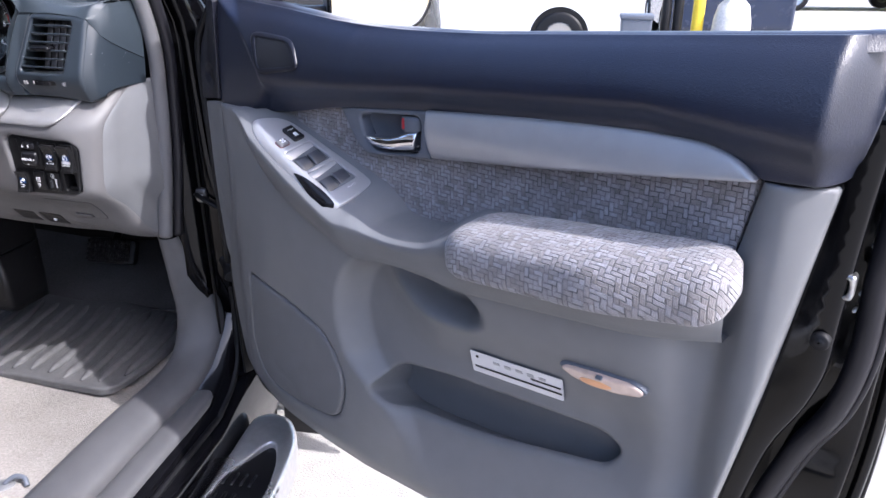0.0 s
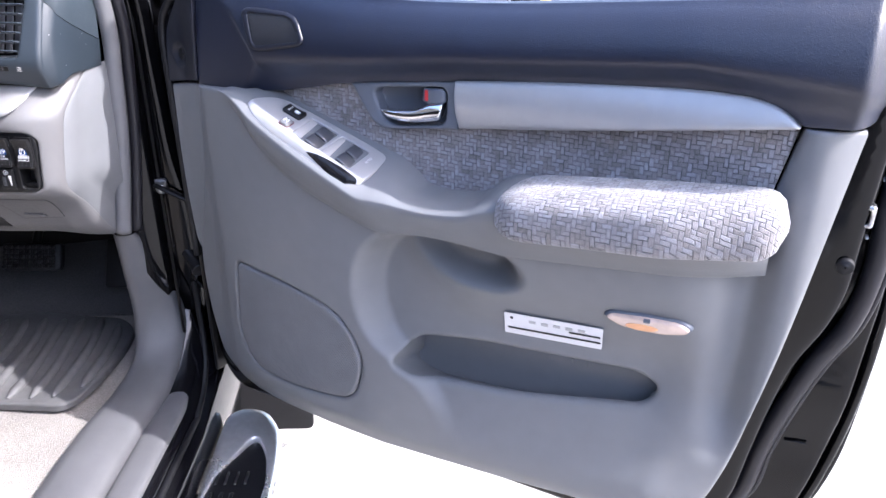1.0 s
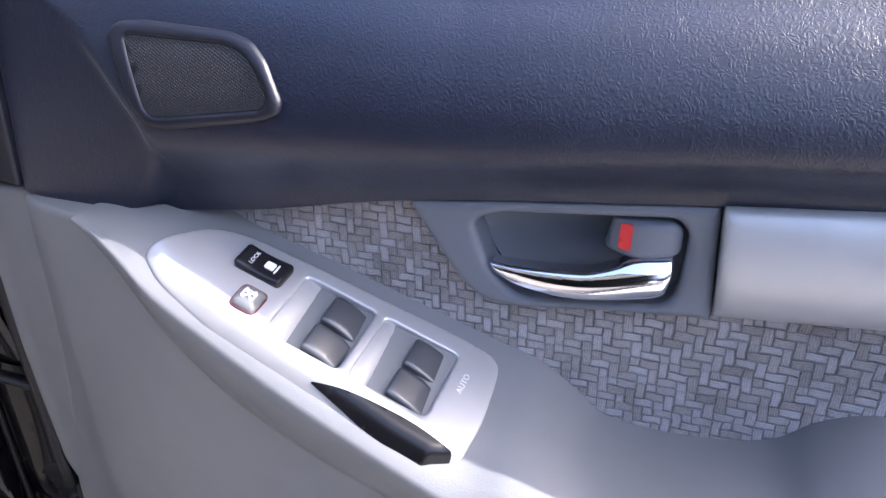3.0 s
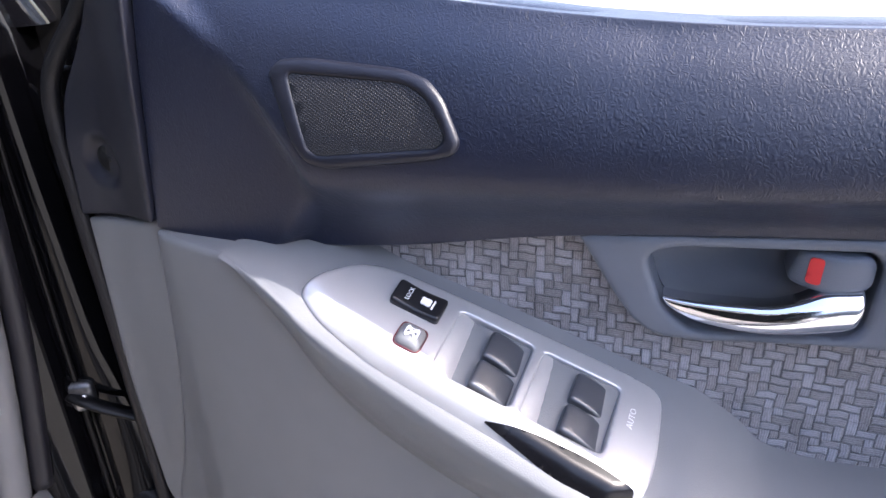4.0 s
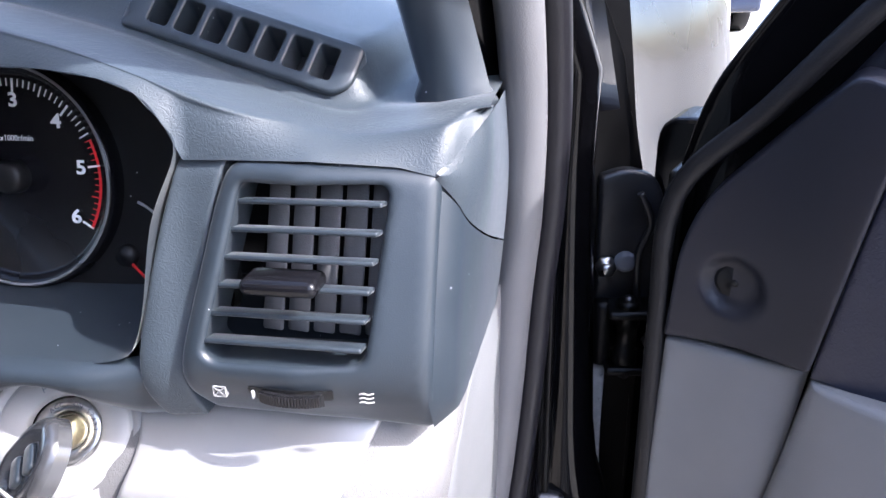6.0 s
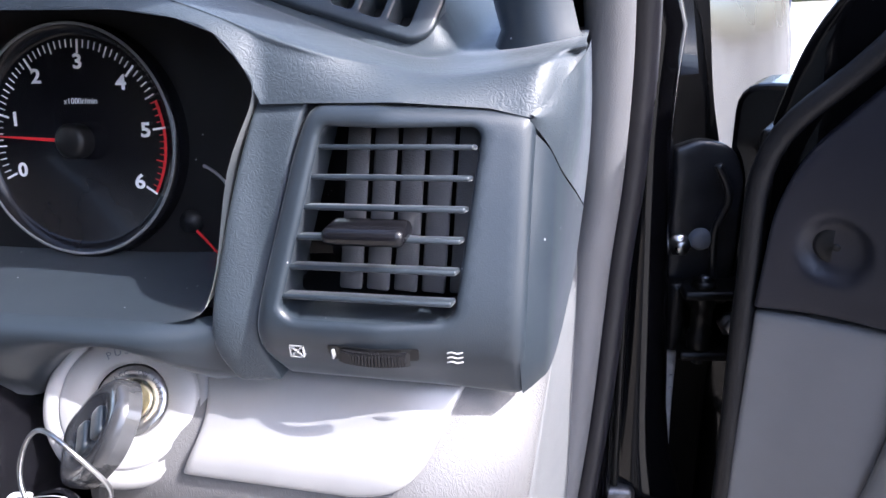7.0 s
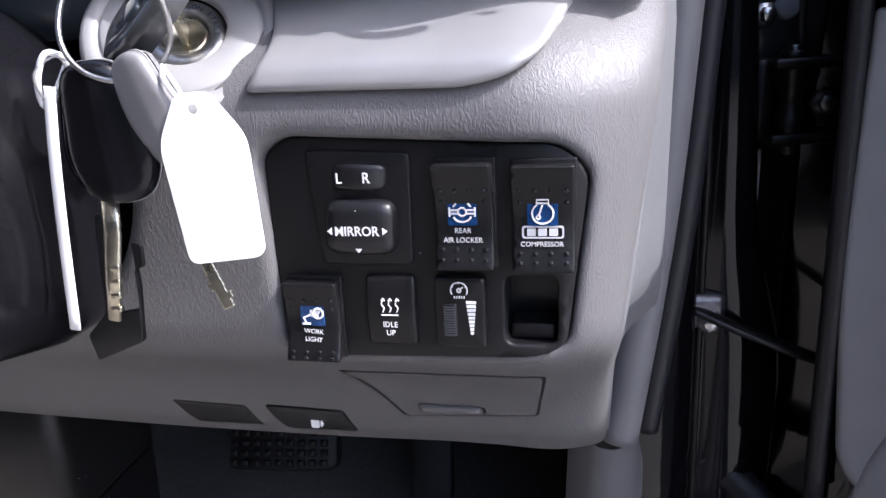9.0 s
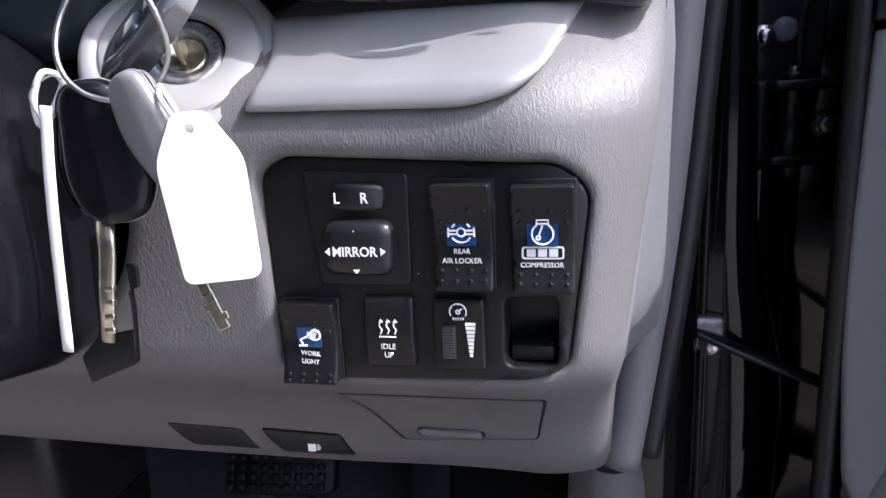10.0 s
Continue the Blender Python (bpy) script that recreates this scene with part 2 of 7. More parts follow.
CHROME = mat("chrome", (0.78, 0.78, 0.8), 0.07, 1.0, vary=0.02)
STEEL = mat("brushed steel", (0.5, 0.5, 0.5), 0.3, 1.0, vary=0.15, scale=300)
BRASS = mat("worn nickel brass", (0.62, 0.58, 0.46), 0.28, 1.0, vary=0.2, scale=200)
BLACK = mat("black plastic", (0.0072, 0.0072, 0.008), 0.42, vary=0.1, bump=0.0001, bump_scale=1400, spec=0.3, dust=0.06)
BLACK_GLOSS = mat("black switch plastic", (0.010, 0.010, 0.012), 0.3, vary=0.1, bump=0.00006, bump_scale=1500, spec=0.4)
DULL_STEEL = mat("dull grimy steel", (0.10, 0.10, 0.105), 0.35, 0.9, vary=0.3, scale=200)
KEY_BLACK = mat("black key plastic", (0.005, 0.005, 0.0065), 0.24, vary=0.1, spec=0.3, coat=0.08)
# paler and glossier than KEY_BLACK
KEY_HEAD = mat("paler black key plastic", (0.035, 0.036, 0.039), 0.24, vary=0.2, scale=120, spec=0.6, coat=0.5)
RUBBER = mat("black rubber", (0.006, 0.006, 0.0075), 0.5, vary=0.15, bump=0.0003, bump_scale=700, spec=0.3)
PAINT = mat("black car paint", (0.003, 0.003, 0.004), 0.1, vary=0.2, coat=0.4, spec=0.5, stain=1.0, stain_scale=30)
SEAL = mat("soft black door seal", (0.011, 0.0105, 0.0135), 0.42, vary=0.12, bump=0.0001, bump_scale=900, spec=0.35)
WING_PAINT = mat("dusty black wing paint", (0.006, 0.0055, 0.005), 0.26, vary=0.3, spec=0.25, stain=1.0, stain_scale=9)
GRIMY = mat("grimy black steel", (0.016, 0.017, 0.02), 0.34, 0.3, vary=0.45, scale=90, stain=1.0, stain_scale=30, spec=0.5)
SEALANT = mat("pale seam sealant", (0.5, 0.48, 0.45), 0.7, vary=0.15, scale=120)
PAINT_IN = mat("black inner paint", (0.002, 0.002, 0.0025), 0.09, vary=0.2, spec=0.25, stain=1.0, stain_scale=30)
WARM = mat("warm lens glint", (0.7, 0.36, 0.18), 0.3, vary=0.1)
DUSTY = mat("dusty black paint", (0.0045, 0.0043, 0.0045), 0.34, vary=0.5, scale=70, stain=1.0, stain_scale=14, spec=0.2)
WHITE_INK = mat("white print", (0.8, 0.8, 0.8), 0.5, vary=0.02)
MARK = mat("pale grey print", (0.32, 0.32, 0.32), 0.5, vary=0.02)
SWITCH = mat("satin switch plastic", (0.04, 0.043, 0.052), 0.3, vary=0.08, bump=0.00004, bump_scale=1500, spec=0.9)
BLUE_LENS = mat("blue switch lens", (0.01, 0.05, 0.16), 0.25, vary=0.35, scale=900)
DARK_RED = mat("dark red plastic", (0.12, 0.01, 0.012), 0.4, vary=0.04)
RED = mat("red plastic", (0.62, 0.02, 0.025), 0.4, vary=0.04)
CARPET = mat("dusty grey carpet", (0.30, 0.28, 0.26), 0.95, vary=0.3, scale=260, bump=0.003, bump_scale=600, stain=1.0, stain_scale=5, spec=0.1)
# darker copy of CARPET, with the footwell's shade put into its colour
CARPET_SHADED = mat("shaded footwell carpet", (0.10, 0.096, 0.095), 0.95, vary=0.3, scale=260, bump=0.003, bump_scale=600, stain=1.0, spec=0.1)
MAT_RUBBER = mat("grey rubber mat", (0.085, 0.084, 0.086), 0.6, vary=0.2, scale=50, bump=0.0004, bump_scale=900, stain=0.8, stain_scale=12)
GROUND = mat("pale concrete", (0.34, 0.325, 0.30), 0.9, vary=0.16, scale=18, bump=0.004, bump_scale=160, stain=0.8, stain_scale=0.8)
WHITE_PAINT = mat("white vehicle paint", (0.8, 0.8, 0.79), 0.25, vary=0.02, coat=0.6)
TAG = mat("white plastic tag", (0.82, 0.82, 0.82), 0.45, vary=0.01)
STICKER = mat("pale sticker", (0.62, 0.62, 0.64), 0.4, vary=0.04)
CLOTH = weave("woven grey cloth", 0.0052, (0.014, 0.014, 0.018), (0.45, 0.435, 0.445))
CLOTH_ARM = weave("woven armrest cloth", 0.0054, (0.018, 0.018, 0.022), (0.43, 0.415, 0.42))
SPEAKER = mesh_cloth("speaker cloth", (0.17, 0.175, 0.185), 0.0024)
TWEETER = mesh_cloth("tweeter mesh", (0.010, 0.012, 0.018), 0.0014, 0.65)
CLEAR = glass("clear glass")
AMBER = mat("clear lamp lens", (0.52, 0.40, 0.34), 0.22, vary=0.12, scale=60, coat=0.8)


# ---- building helpers ----
def spline(pts, n=8, closed=False):
    """A smooth line through a few points."""
    p = [Vector(q) for q in pts]
    out, k = [], len(p)
    for i in range(k if closed else k - 1):
        a, b, c, d = (p[(i + j) % k] if closed else p[min(max(i + j, 0), k - 1)] for j in (-1, 0, 1, 2))
        for s in range(n):
            t = s / n
            out.append(0.5 * ((2 * b) + (c - a) * t + (2 * a - 5 * b + 4 * c - d) * t * t + (3 * b - a - 3 * c + d) * t ** 3))
    if not closed:
        out.append(p[-1])
    return out


def rpoly(pts, r, n=5):
    """A polygon with rounded corners; r is one radius or one for each corner."""
    p = [Vector(q) for q in pts]
    rs = r if isinstance(r, (list, tuple)) else [r] * len(p)
    out = []
    for i, b in enumerate(p):
        a, c = p[i - 1], p[(i + 1) % len(p)]
        da, dc = (a - b), (c - b)
        la, lc = da.length, dc.length
        rr = min(rs[i], 0.45 * la, 0.45 * lc)
        if rr < 1e-6:
            out.append(b.copy())
            continue
        s, e = b + da / la * rr, b + dc / lc * rr
        for j in range(n + 1):
            t = j / n
            out.append((1 - t) ** 2 * s + 2 * t * (1 - t) * b + t * t * e)
    return out


def rect(x0, y0, x1, y1, r=0.0, n=4):
    return rpoly([(x0, y0), (x1, y0), (x1, y1), (x0, y1)], r, n)


def oval(x, y, a, b, n=32):
    return [Vector((x + a * math.cos(2 * math.pi * i / n), y + b * math.sin(2 * math.pi * i / n))) for i in range(n)]


def dense(line, step):
    out, k = [], len(line)
    for i in range(k):
        a, b = np.array(line[i][:2]), np.array(line[(i + 1) % k][:2])
        m = max(1, int(np.ceil(np.linalg.norm(b - a) / step)))
        out += [a + (b - a) * j / m for j in range(m)]
    keep = [out[0]]
    for q in out[1:]:
        if np.linalg.norm(q - keep[-1]) > 1e-5:
            keep.append(q)
    return np.array(keep)


def inside(pts, poly):
    x, y = pts[:, 0][:, None], pts[:, 1][:, None]
    x0, y0 = poly[:, 0], poly[:, 1]
    x1, y1 = np.roll(x0, -1), np.roll(y0, -1)
    with np.errstate(divide="ignore", invalid="ignore"):
        cross = ((y0 > y) != (y1 > y)) & (x < (x1 - x0) * (y - y0) / (y1 - y0) + x0)
    return cross.sum(1) % 2 == 1


def away(pts, poly):
    a, b = poly, np.roll(poly, -1, 0)
    d = b - a
    best = np.full(len(pts), 1e9)
    ll = (d ** 2).sum(1) + 1e-18
    for s in range(0, len(pts), 4000):
        p = pts[s:s + 4000, None, :]
        t = np.clip(((p - a) * d).sum(2) / ll, 0, 1)
        best[s:s + 4000] = np.sqrt((((a + d * t[..., None]) - p) ** 2).sum(2)).min(1)
    return best


def area(poly):
    x, y = poly[:, 0], poly[:, 1]
    return 0.5 * np.sum(x * np.roll(y, -1) - y * np.roll(x, -1))


def sheet(outline, height=0.0, step=0.01, edge=0.0, skirt=0.005, holes=(), hole_edge=None, hole_skirt=None):
    """A moulded panel over an outline in its own plane: height(x, y) lifts it, its rim rolls over by edge, and a wall of
    depth skirt goes back from the rim."""
    rings = [dense(outline, step)]
    rings += [dense(h, step) for h in holes]
    rings = [r if (area(r) > 0) == (i == 0) else r[::-1] for i, r in enumerate(rings)]
    lo, hi = rings[0].min(0), rings[0].max(0)
    gx, gy = np.meshgrid(np.arange(lo[0], hi[0], step), np.arange(lo[1], hi[1], step * 0.87))
    gx[1::2] += step / 2
    grid = np.stack([gx.ravel(), gy.ravel()], 1)
    ok = inside(grid, rings[0])
    for r in rings[1:]:
        ok &= ~inside(grid, r)
    grid = grid[ok]

    def gap(p):
        g = [away(p, r) for r in rings]
        return np.stack(g)

    hedge = edge if hole_edge is None else hole_edge
    edges = [edge] + [hedge] * (len(rings) - 1)
    inner = []
    for r, e in zip(rings, edges):
        if e > 0:
            t = np.roll(r, -1, 0) - np.roll(r, 1, 0)
            nrm = np.stack([-t[:, 1], t[:, 0]], 1)
            nrm /= np.linalg.norm(nrm, axis=1)[:, None] + 1e-12
            for f in (0.12, 0.4, 1.0):
                q = r + nrm * e * f
                inner.append(q[gap(q).min(0) > 0.93 * e * f])
    top = max([step * 0.5] + [e * 1.25 for e in edges])
    lim = np.array([max(step * 0.5, e * 1.25) for e in edges])[:, None]
    grid = grid[(gap(grid) > lim).all(0)] if len(grid) else grid
    pts = np.concatenate(rings + inner + [grid])
    segs, at = [], 0
    for r in rings:
        k = len(r)
        segs += [(at + i, at + (i + 1) % k) for i in range(k)]
        at += k
    from mathutils import geometry
    vs, _, fs, *_ = geometry.delaunay_2d_cdt([Vector(p) for p in pts], segs, [], 0, 1e-7)
    vs = np.array([(v[0], v[1]) for v in vs])
    fs = np.array([f for f in fs if len(f) == 3])
    mid = vs[fs].mean(1)
    ok = inside(mid, rings[0])
    for r in rings[1:]:
        ok &= ~inside(mid, r)
    fs = fs[ok]
    a, b, c = (vs[fs[:, i]] for i in range(3))
    turn = (b[:, 0] - a[:, 0]) * (c[:, 1] - a[:, 1]) - (b[:, 1] - a[:, 1]) * (c[:, 0] - a[:, 0])
    fs[turn < 0] = fs[turn < 0][:, ::-1]

    def z_at(p):
        z = np.full(len(p), float(height)) if not callable(height) else np.array(height(p[:, 0], p[:, 1]), float) + np.zeros(len(p))
        g = gap(p)
        for d, e in zip(g, edges):
            if e > 0:
                q = np.clip(d / e, 0, 1)
                z = z - e * (1 - np.sqrt(np.clip(1 - (1 - q) ** 2, 0, 1)))
        return z

    z = z_at(vs)
    verts = [(x, y, w) for (x, y), w in zip(vs, z)]
    faces = [tuple(int(i) for i in f) for f in fs]
    for i, r in enumerate(rings):
        s = skirt if i == 0 or hole_skirt is None else hole_skirt
        if not s:
            continue
        zr, k, at = z_at(r), len(r), len(verts)
        verts += [(x, y, w) for (x, y), w in zip(r, zr)]
        verts += [(x, y, w - s) for (x, y), w in zip(r, zr)]
        faces += [(at + j, at + k + j, at + k + (j + 1) % k, at + (j + 1) % k) for j in range(k)]
    me = bpy.data.meshes.new("sheet")
    me.from_pydata(verts, [], faces)
    me.polygons.foreach_set("use_smooth", [True] * len(me.polygons))
    me.update()
    return me


def loft(sections, closed=False, caps=False, smooth=True, ring=False):
    """A skin over cross-sections that all have the same number of points."""
    k = len(sections[0])
    verts = [tuple(p) for s in sections for p in s]
    faces = []
    n = len(sections)
    for i in range(n if ring else n - 1):
        for j in range(k if closed else k - 1):
            a, b = i * k + j, i * k + (j + 1) % k
            c, d = ((i + 1) % n) * k + (j + 1) % k, ((i + 1) % n) * k + j
            faces.append((a, b, c, d))
    if caps:
        faces += [tuple(range(k))[::-1], tuple(range((n - 1) * k, n * k))]
    me = bpy.data.meshes.new("loft")
    me.from_pydata(verts, [], faces)
    bm = bmesh.new()
    bm.from_mesh(me)
    bmesh.ops.recalc_face_normals(bm, faces=bm.faces)
    bm.to_mesh(me)
    bm.free()
    me.polygons.foreach_set("use_smooth", [smooth] * len(me.polygons))
    if caps and smooth:
        for f in me.polygons:
            if len(f.vertices) > 4:
                f.use_smooth = False
    return me


def tube(path, radius, n=10, closed=False, flat=1.0, up=(0, 0, 1)):
    """A round or flattened bar along a line; radius is a number or one for each point."""
    p = [Vector(q) for q in path]
    k = len(p)
    secs = []
    last = None
    for i in range(k):
        t = (p[(i + 1) % k] - p[i - 1]) if closed else (p[min(i + 1, k - 1)] - p[max(i - 1, 0)])
        t.normalize()
        ref = Vector(up) if last is None else last
        s = t.cross(ref)
        if s.length < 1e-4:
            s = t.cross(Vector((1, 0.3, 0)))
        s.normalize()
        q = s.cross(t)
        last = q
        r = radius[i] if isinstance(radius, (list, tuple)) else radius
        secs.append([p[i] + s * r * math.cos(2 * math.pi * j / n) + q * r * flat * math.sin(2 * math.pi * j / n) for j in range(n)])
    return loft(secs, closed=True, caps=not closed, ring=closed)


def block(x0, y0, z0, x1, y1, z1, r=0.002, seg=2):
    """A solid with rounded edges."""
    bm = bmesh.new()
    bmesh.ops.create_cube(bm, size=1)
    for v in bm.verts:
        v.co = Vector(((x0 + x1) / 2 + v.co.x * (x1 - x0), (y0 + y1) / 2 + v.co.y * (y1 - y0), (z0 + z1) / 2 + v.co.z * (z1 - z0)))
    if r:
        bmesh.ops.bevel(bm, geom=bm.edges[:], offset=r, segments=seg, affect="EDGES", profile=0.5)
    me = bpy.data.meshes.new("block")
    bm.to_mesh(me)
    bm.free()
    me.polygons.foreach_set("use_smooth", [bool(r)] * len(me.polygons))
    return me


def solid(outline, z0, z1, r=0.0):
    """A plate of even thickness with a rolled front edge, closed at the back."""
    me = sheet(outline, z1, step=1.0, edge=r, skirt=(z1 - z0) - r)
    bm = bmesh.new()
    bm.from_mesh(me)
    bmesh.ops.remove_doubles(bm, verts=bm.verts, dist=1e-6)
    rim = [e for e in bm.edges if e.is_boundary]
    if rim:
        bmesh.ops.holes_fill(bm, edges=rim, sides=0)
    bmesh.ops.recalc_face_normals(bm, faces=bm.faces)
    bm.to_mesh(me)
    bm.free()
    me.polygons.foreach_set("use_smooth", [False] * len(me.polygons))
    return me


def lathe(profile, n=40, axis=Matrix.Identity(4)):
    """Turned part: profile of (radius, height) about the axis's z."""
    secs = [[axis @ Vector((r * math.cos(2 * math.pi * j / n), r * math.sin(2 * math.pi * j / n), h)) for j in range(n)] for r, h in profile]
    return loft(secs, closed=True)


def part(name, me, material, parent, label="", m=None):
    ob = new(name, me)
    me.materials.clear()
    me.materials.append(material)
    ob.parent = parent
    if m is not None:
        ob.matrix_local = m
    return tagged(ob, label)


def thing(name, m, label, category, group="", kind=""):
    ob = new(name)
    ob.empty_display_size = 0.05
    ob.matrix_world = m
    return tagged(ob, label, category, group, kind)


def lettering(string, size, depth=0.0002, wide=1.0, bold=0.0):
    """A line of built-in type, centred on its origin."""
    cu = bpy.data.curves.new("type", "FONT")
    cu.body, cu.size, cu.extrude, cu.align_x, cu.align_y = string, size, depth, "CENTER", "CENTER"
    cu.offset, cu.resolution_u = bold, 3
    ob = bpy.data.objects.new("type", cu)
    scene.collection.objects.link(ob)
    bpy.context.view_layer.update()
    me = bpy.data.meshes.new_from_object(ob.evaluated_get(bpy.context.evaluated_depsgraph_get()))
    bpy.data.objects.remove(ob)
    if wide != 1.0:
        me.transform(Matrix.Diagonal((wide, 1, 1, 1)))
    return me


def joined(meshes):
    """One mesh out of several."""
    bm = bmesh.new()
    for me in meshes:
        bm.from_mesh(me)
    out = bpy.data.meshes.new("joined")
    bm.to_mesh(out)
    bm.free()
    out.polygons.foreach_set("use_smooth", [False] * len(out.polygons))
    return out


def at(x, y, z, turn=0.0):
    return pose(x, y, z, 0, 0, turn)


def upright(x, y, yaw):
    """Local x along the surface, y up, z out of it."""
    a = radians(yaw)
    return Matrix(((math.cos(a), 0, math.sin(a), x), (math.sin(a), 0, -math.cos(a), y), (0, 1, 0, 0), (0, 0, 0, 1)))


def ease(x, a, b):
    t = np.clip((x - a) / (b - a), 0, 1)
    return t * t * (3 - 2 * t)


def curve_through(x, xs, ys):
    """Smoothed piecewise interpolation."""
    x = np.asarray(x, float)
    d = 0.012
    return sum(np.interp(x + d * k, xs, ys) for k in (-1, -0.5, 0, 0.5, 1)) / 5

# ---- the open door ----
DOOR = upright(-0.589, 1.094, -29.5)
door = thing("car_door", DOOR, "open front car door with navy top and grey cloth trim", "car door")


def front_height(u):
    return curve_through(u, [0, 0.03, 0.075, 0.085, 0.12, 0.16, 0.20, 0.30, 0.40, 0.60, 0.80, 0.85, 0.875, 0.905, 0.925, 0.95],
                         [0.0, 0.008, 0.022, 0.03, 0.041, 0.050, 0.057, 0.0665, 0.071, 0.064, 0.05, 0.034, 0.024, 0.022, 0.014, -0.012])


def lower_height(u, z):
    # the belly under the armrest draws in towards the map pocket; ahead of it a deep hollow ends at a crease
    belly = curve_through(z, [0.60, 0.655, 0.735, 0.79, 0.83, 0.87, 0.91, 0.945, 0.96], [0.0, 0.0, -0.020, -0.040, -0.041, -0.026, -0.009, -0.001, 0.0])
    hollow = curve_through(z, [0.60, 0.655, 0.72, 0.79, 0.94, 0.96], [0.0, 0.0, -0.018, -0.042, -0.040, -0.036])
    left = curve_through(z, [0.68, 0.72, 0.7545, 0.785, 0.83, 0.868, 0.906, 0.935, 0.955], [0.50, 0.475, 0.432, 0.389, 0.373, 0.371, 0.380, 0.400, 0.432])
    reach = ease(u, left - 0.004, left + 0.034) * (1 - ease(u, 0.78, 0.885))
    w = front_height(u) + (hollow + (belly - hollow) * ease(u, 0.43, 0.55)) * reach
    # grab scoop under the armrest, deepest towards its upper rear
    du, dz = u - 0.532, z - 0.934
    c, s = math.cos(-0.22), math.sin(-0.22)
    a, b = (c * du + s * dz) / 0.094, (-s * du + c * dz) / 0.043
    w = w - 0.058 * (1 - ease(np.sqrt(a * a + b * b), 0.42, 1.0)) * (0.75 + 0.25 * np.clip(a, -1, 1))
    # valley between the belly and the rear column
    w = w - 0.024 * np.exp(-((u - 0.866) / 0.024) ** 2) * ease(z, 0.70, 0.80)
    # the foot of the panel tucks in
    return w - 0.02 * (1 - ease(z, 0.575, 0.635)) * ease(u, 0.0, 0.12)


LOWER = rpoly([(0.083, 1.107), (0.069, 1.0), (0.045, 0.90), (0.016, 0.835), (0.010, 0.78), (0.018, 0.70), (0.042, 0.625), (0.10, 0.582), (0.40, 0.588), (0.70, 0.606), (0.80, 0.606),
               (0.862, 0.64), (0.886, 0.72), (0.914, 0.88), (0.947, 1.131), (0.89, 1.132), (0.874, 1.056), (0.860, 0.985),
               (0.75, 0.972), (0.60, 0.970), (0.50, 0.972), (0.44, 0.962), (0.40, 0.963), (0.36, 0.977), (0.30, 0.998), (0.25, 1.022), (0.2167, 1.049), (0.195, 1.071), (0.175, 1.093), (0.158, 1.108)],
              [0.002, 0.1, 0.08, 0.03, 0.05, 0.05, 0.05, 0.08, 0.1, 0.1, 0.06, 0.06, 0.08, 0.08, 0.006, 0.003, 0.01] + [0.0] * 13)
POCKET = rpoly([(0.425, 0.748), (0.455, 0.784), (0.543, 0.798), (0.762, 0.806), (0.792, 0.79), (0.775, 0.764), (0.607, 0.739), (0.47, 0.730)],
               [0.02, 0.03, 0.03, 0.03, 0.03, 0.03, 0.05, 0.03])
GRILLE = rpoly([(0.133, 0.838), (0.235, 0.833), (0.345, 0.81), (0.388, 0.742), (0.362, 0.664), (0.235, 0.646), (0.15, 0.652), (0.118, 0.70)],
               [0.016, 0.05, 0.06, 0.06, 0.03, 0.05, 0.05, 0.05])
part("lower_panel", sheet(LOWER, lower_height, 0.005, 0.004, 0.03, holes=[POCKET, GRILLE], hole_edge=0.006, hole_skirt=0.004), GREY, door, "grey moulded plastic lower panel")
STRIP_F = rpoly([(0.0, 1.097), (-0.004, 0.95), (0.004, 0.835), (0.018, 0.815), (0.047, 0.90), (0.071, 1.0), (0.081, 1.108)], [0.003, 0.05, 0.03, 0.01, 0.08, 0.1, 0.002])
part("front_strip", sheet(STRIP_F, lambda u, z: 0.002 + 0.012 * ease(u, 0.0, 0.07) + 0.006 * np.clip(u - 0.05, 0, 1), 0.006, 0.004, 0.03), GREY, door, "grey front edge strip")
# map pocket: walls and floor behind its opening
rim_line = dense(POCKET, 0.006)
secs = []
for f in (0.0, 0.35, 0.7, 1.0):
    ring_pts = []
    for x, y in rim_line:
        w0 = float(lower_height(np.array([x]), np.array([y]))[0]) - 0.007
        ring_pts.append((x, y - 0.03 * f * (1 if y < 0.77 else 0.2), w0 + (-0.012 - w0) * f))
    secs.append(ring_pts)
part("pocket_wall", loft(secs, closed=True), GREY, door)
part("pocket_back", sheet([(x, y) for x, y, _ in secs[-1]], -0.012, 0.02, 0, 0), GREY, door)
part("speaker_grille", sheet([Vector((0.252 + (p.x - 0.252) * 0.992, 0.742 + (p.y - 0.742) * 0.992)) for p in GRILLE],
                             lambda u, z: lower_height(u, z) + 0.001, 0.009, 0.005, 0.006), SPEAKER, door, "perforated grey speaker grille")

# dark upper padding
TOP_U, TOP_Z = [0.08, 0.2, 0.38, 0.55, 0.75, 0.97], [1.264, 1.255, 1.2355, 1.2355, 1.2465, 1.259]


def facet(u, z):
    """How far behind the slanting front edge of the padding a place lies."""
    edge_u = np.interp(z, [1.10, 1.118, 1.146, 1.165, 1.194, 1.23, 1.262], [0.165, 0.187, 0.201, 0.194, 0.174, 0.145, 0.108])
    return u - edge_u


PS = np.linspace(0, 1, 61)
PAD_LINE = (PS, np.convolve(np.pad(np.interp(PS, [0, 0.10, 0.20, 0.27, 0.34, 0.5, 0.65, 0.8, 0.9, 1.0], [0.018, 0.020, 0.028, 0.0375, 0.0410, 0.0390, 0.0340, 0.0260, 0.0175, 0.004]), 3, "edge"), np.ones(7) / 7, "valid"))


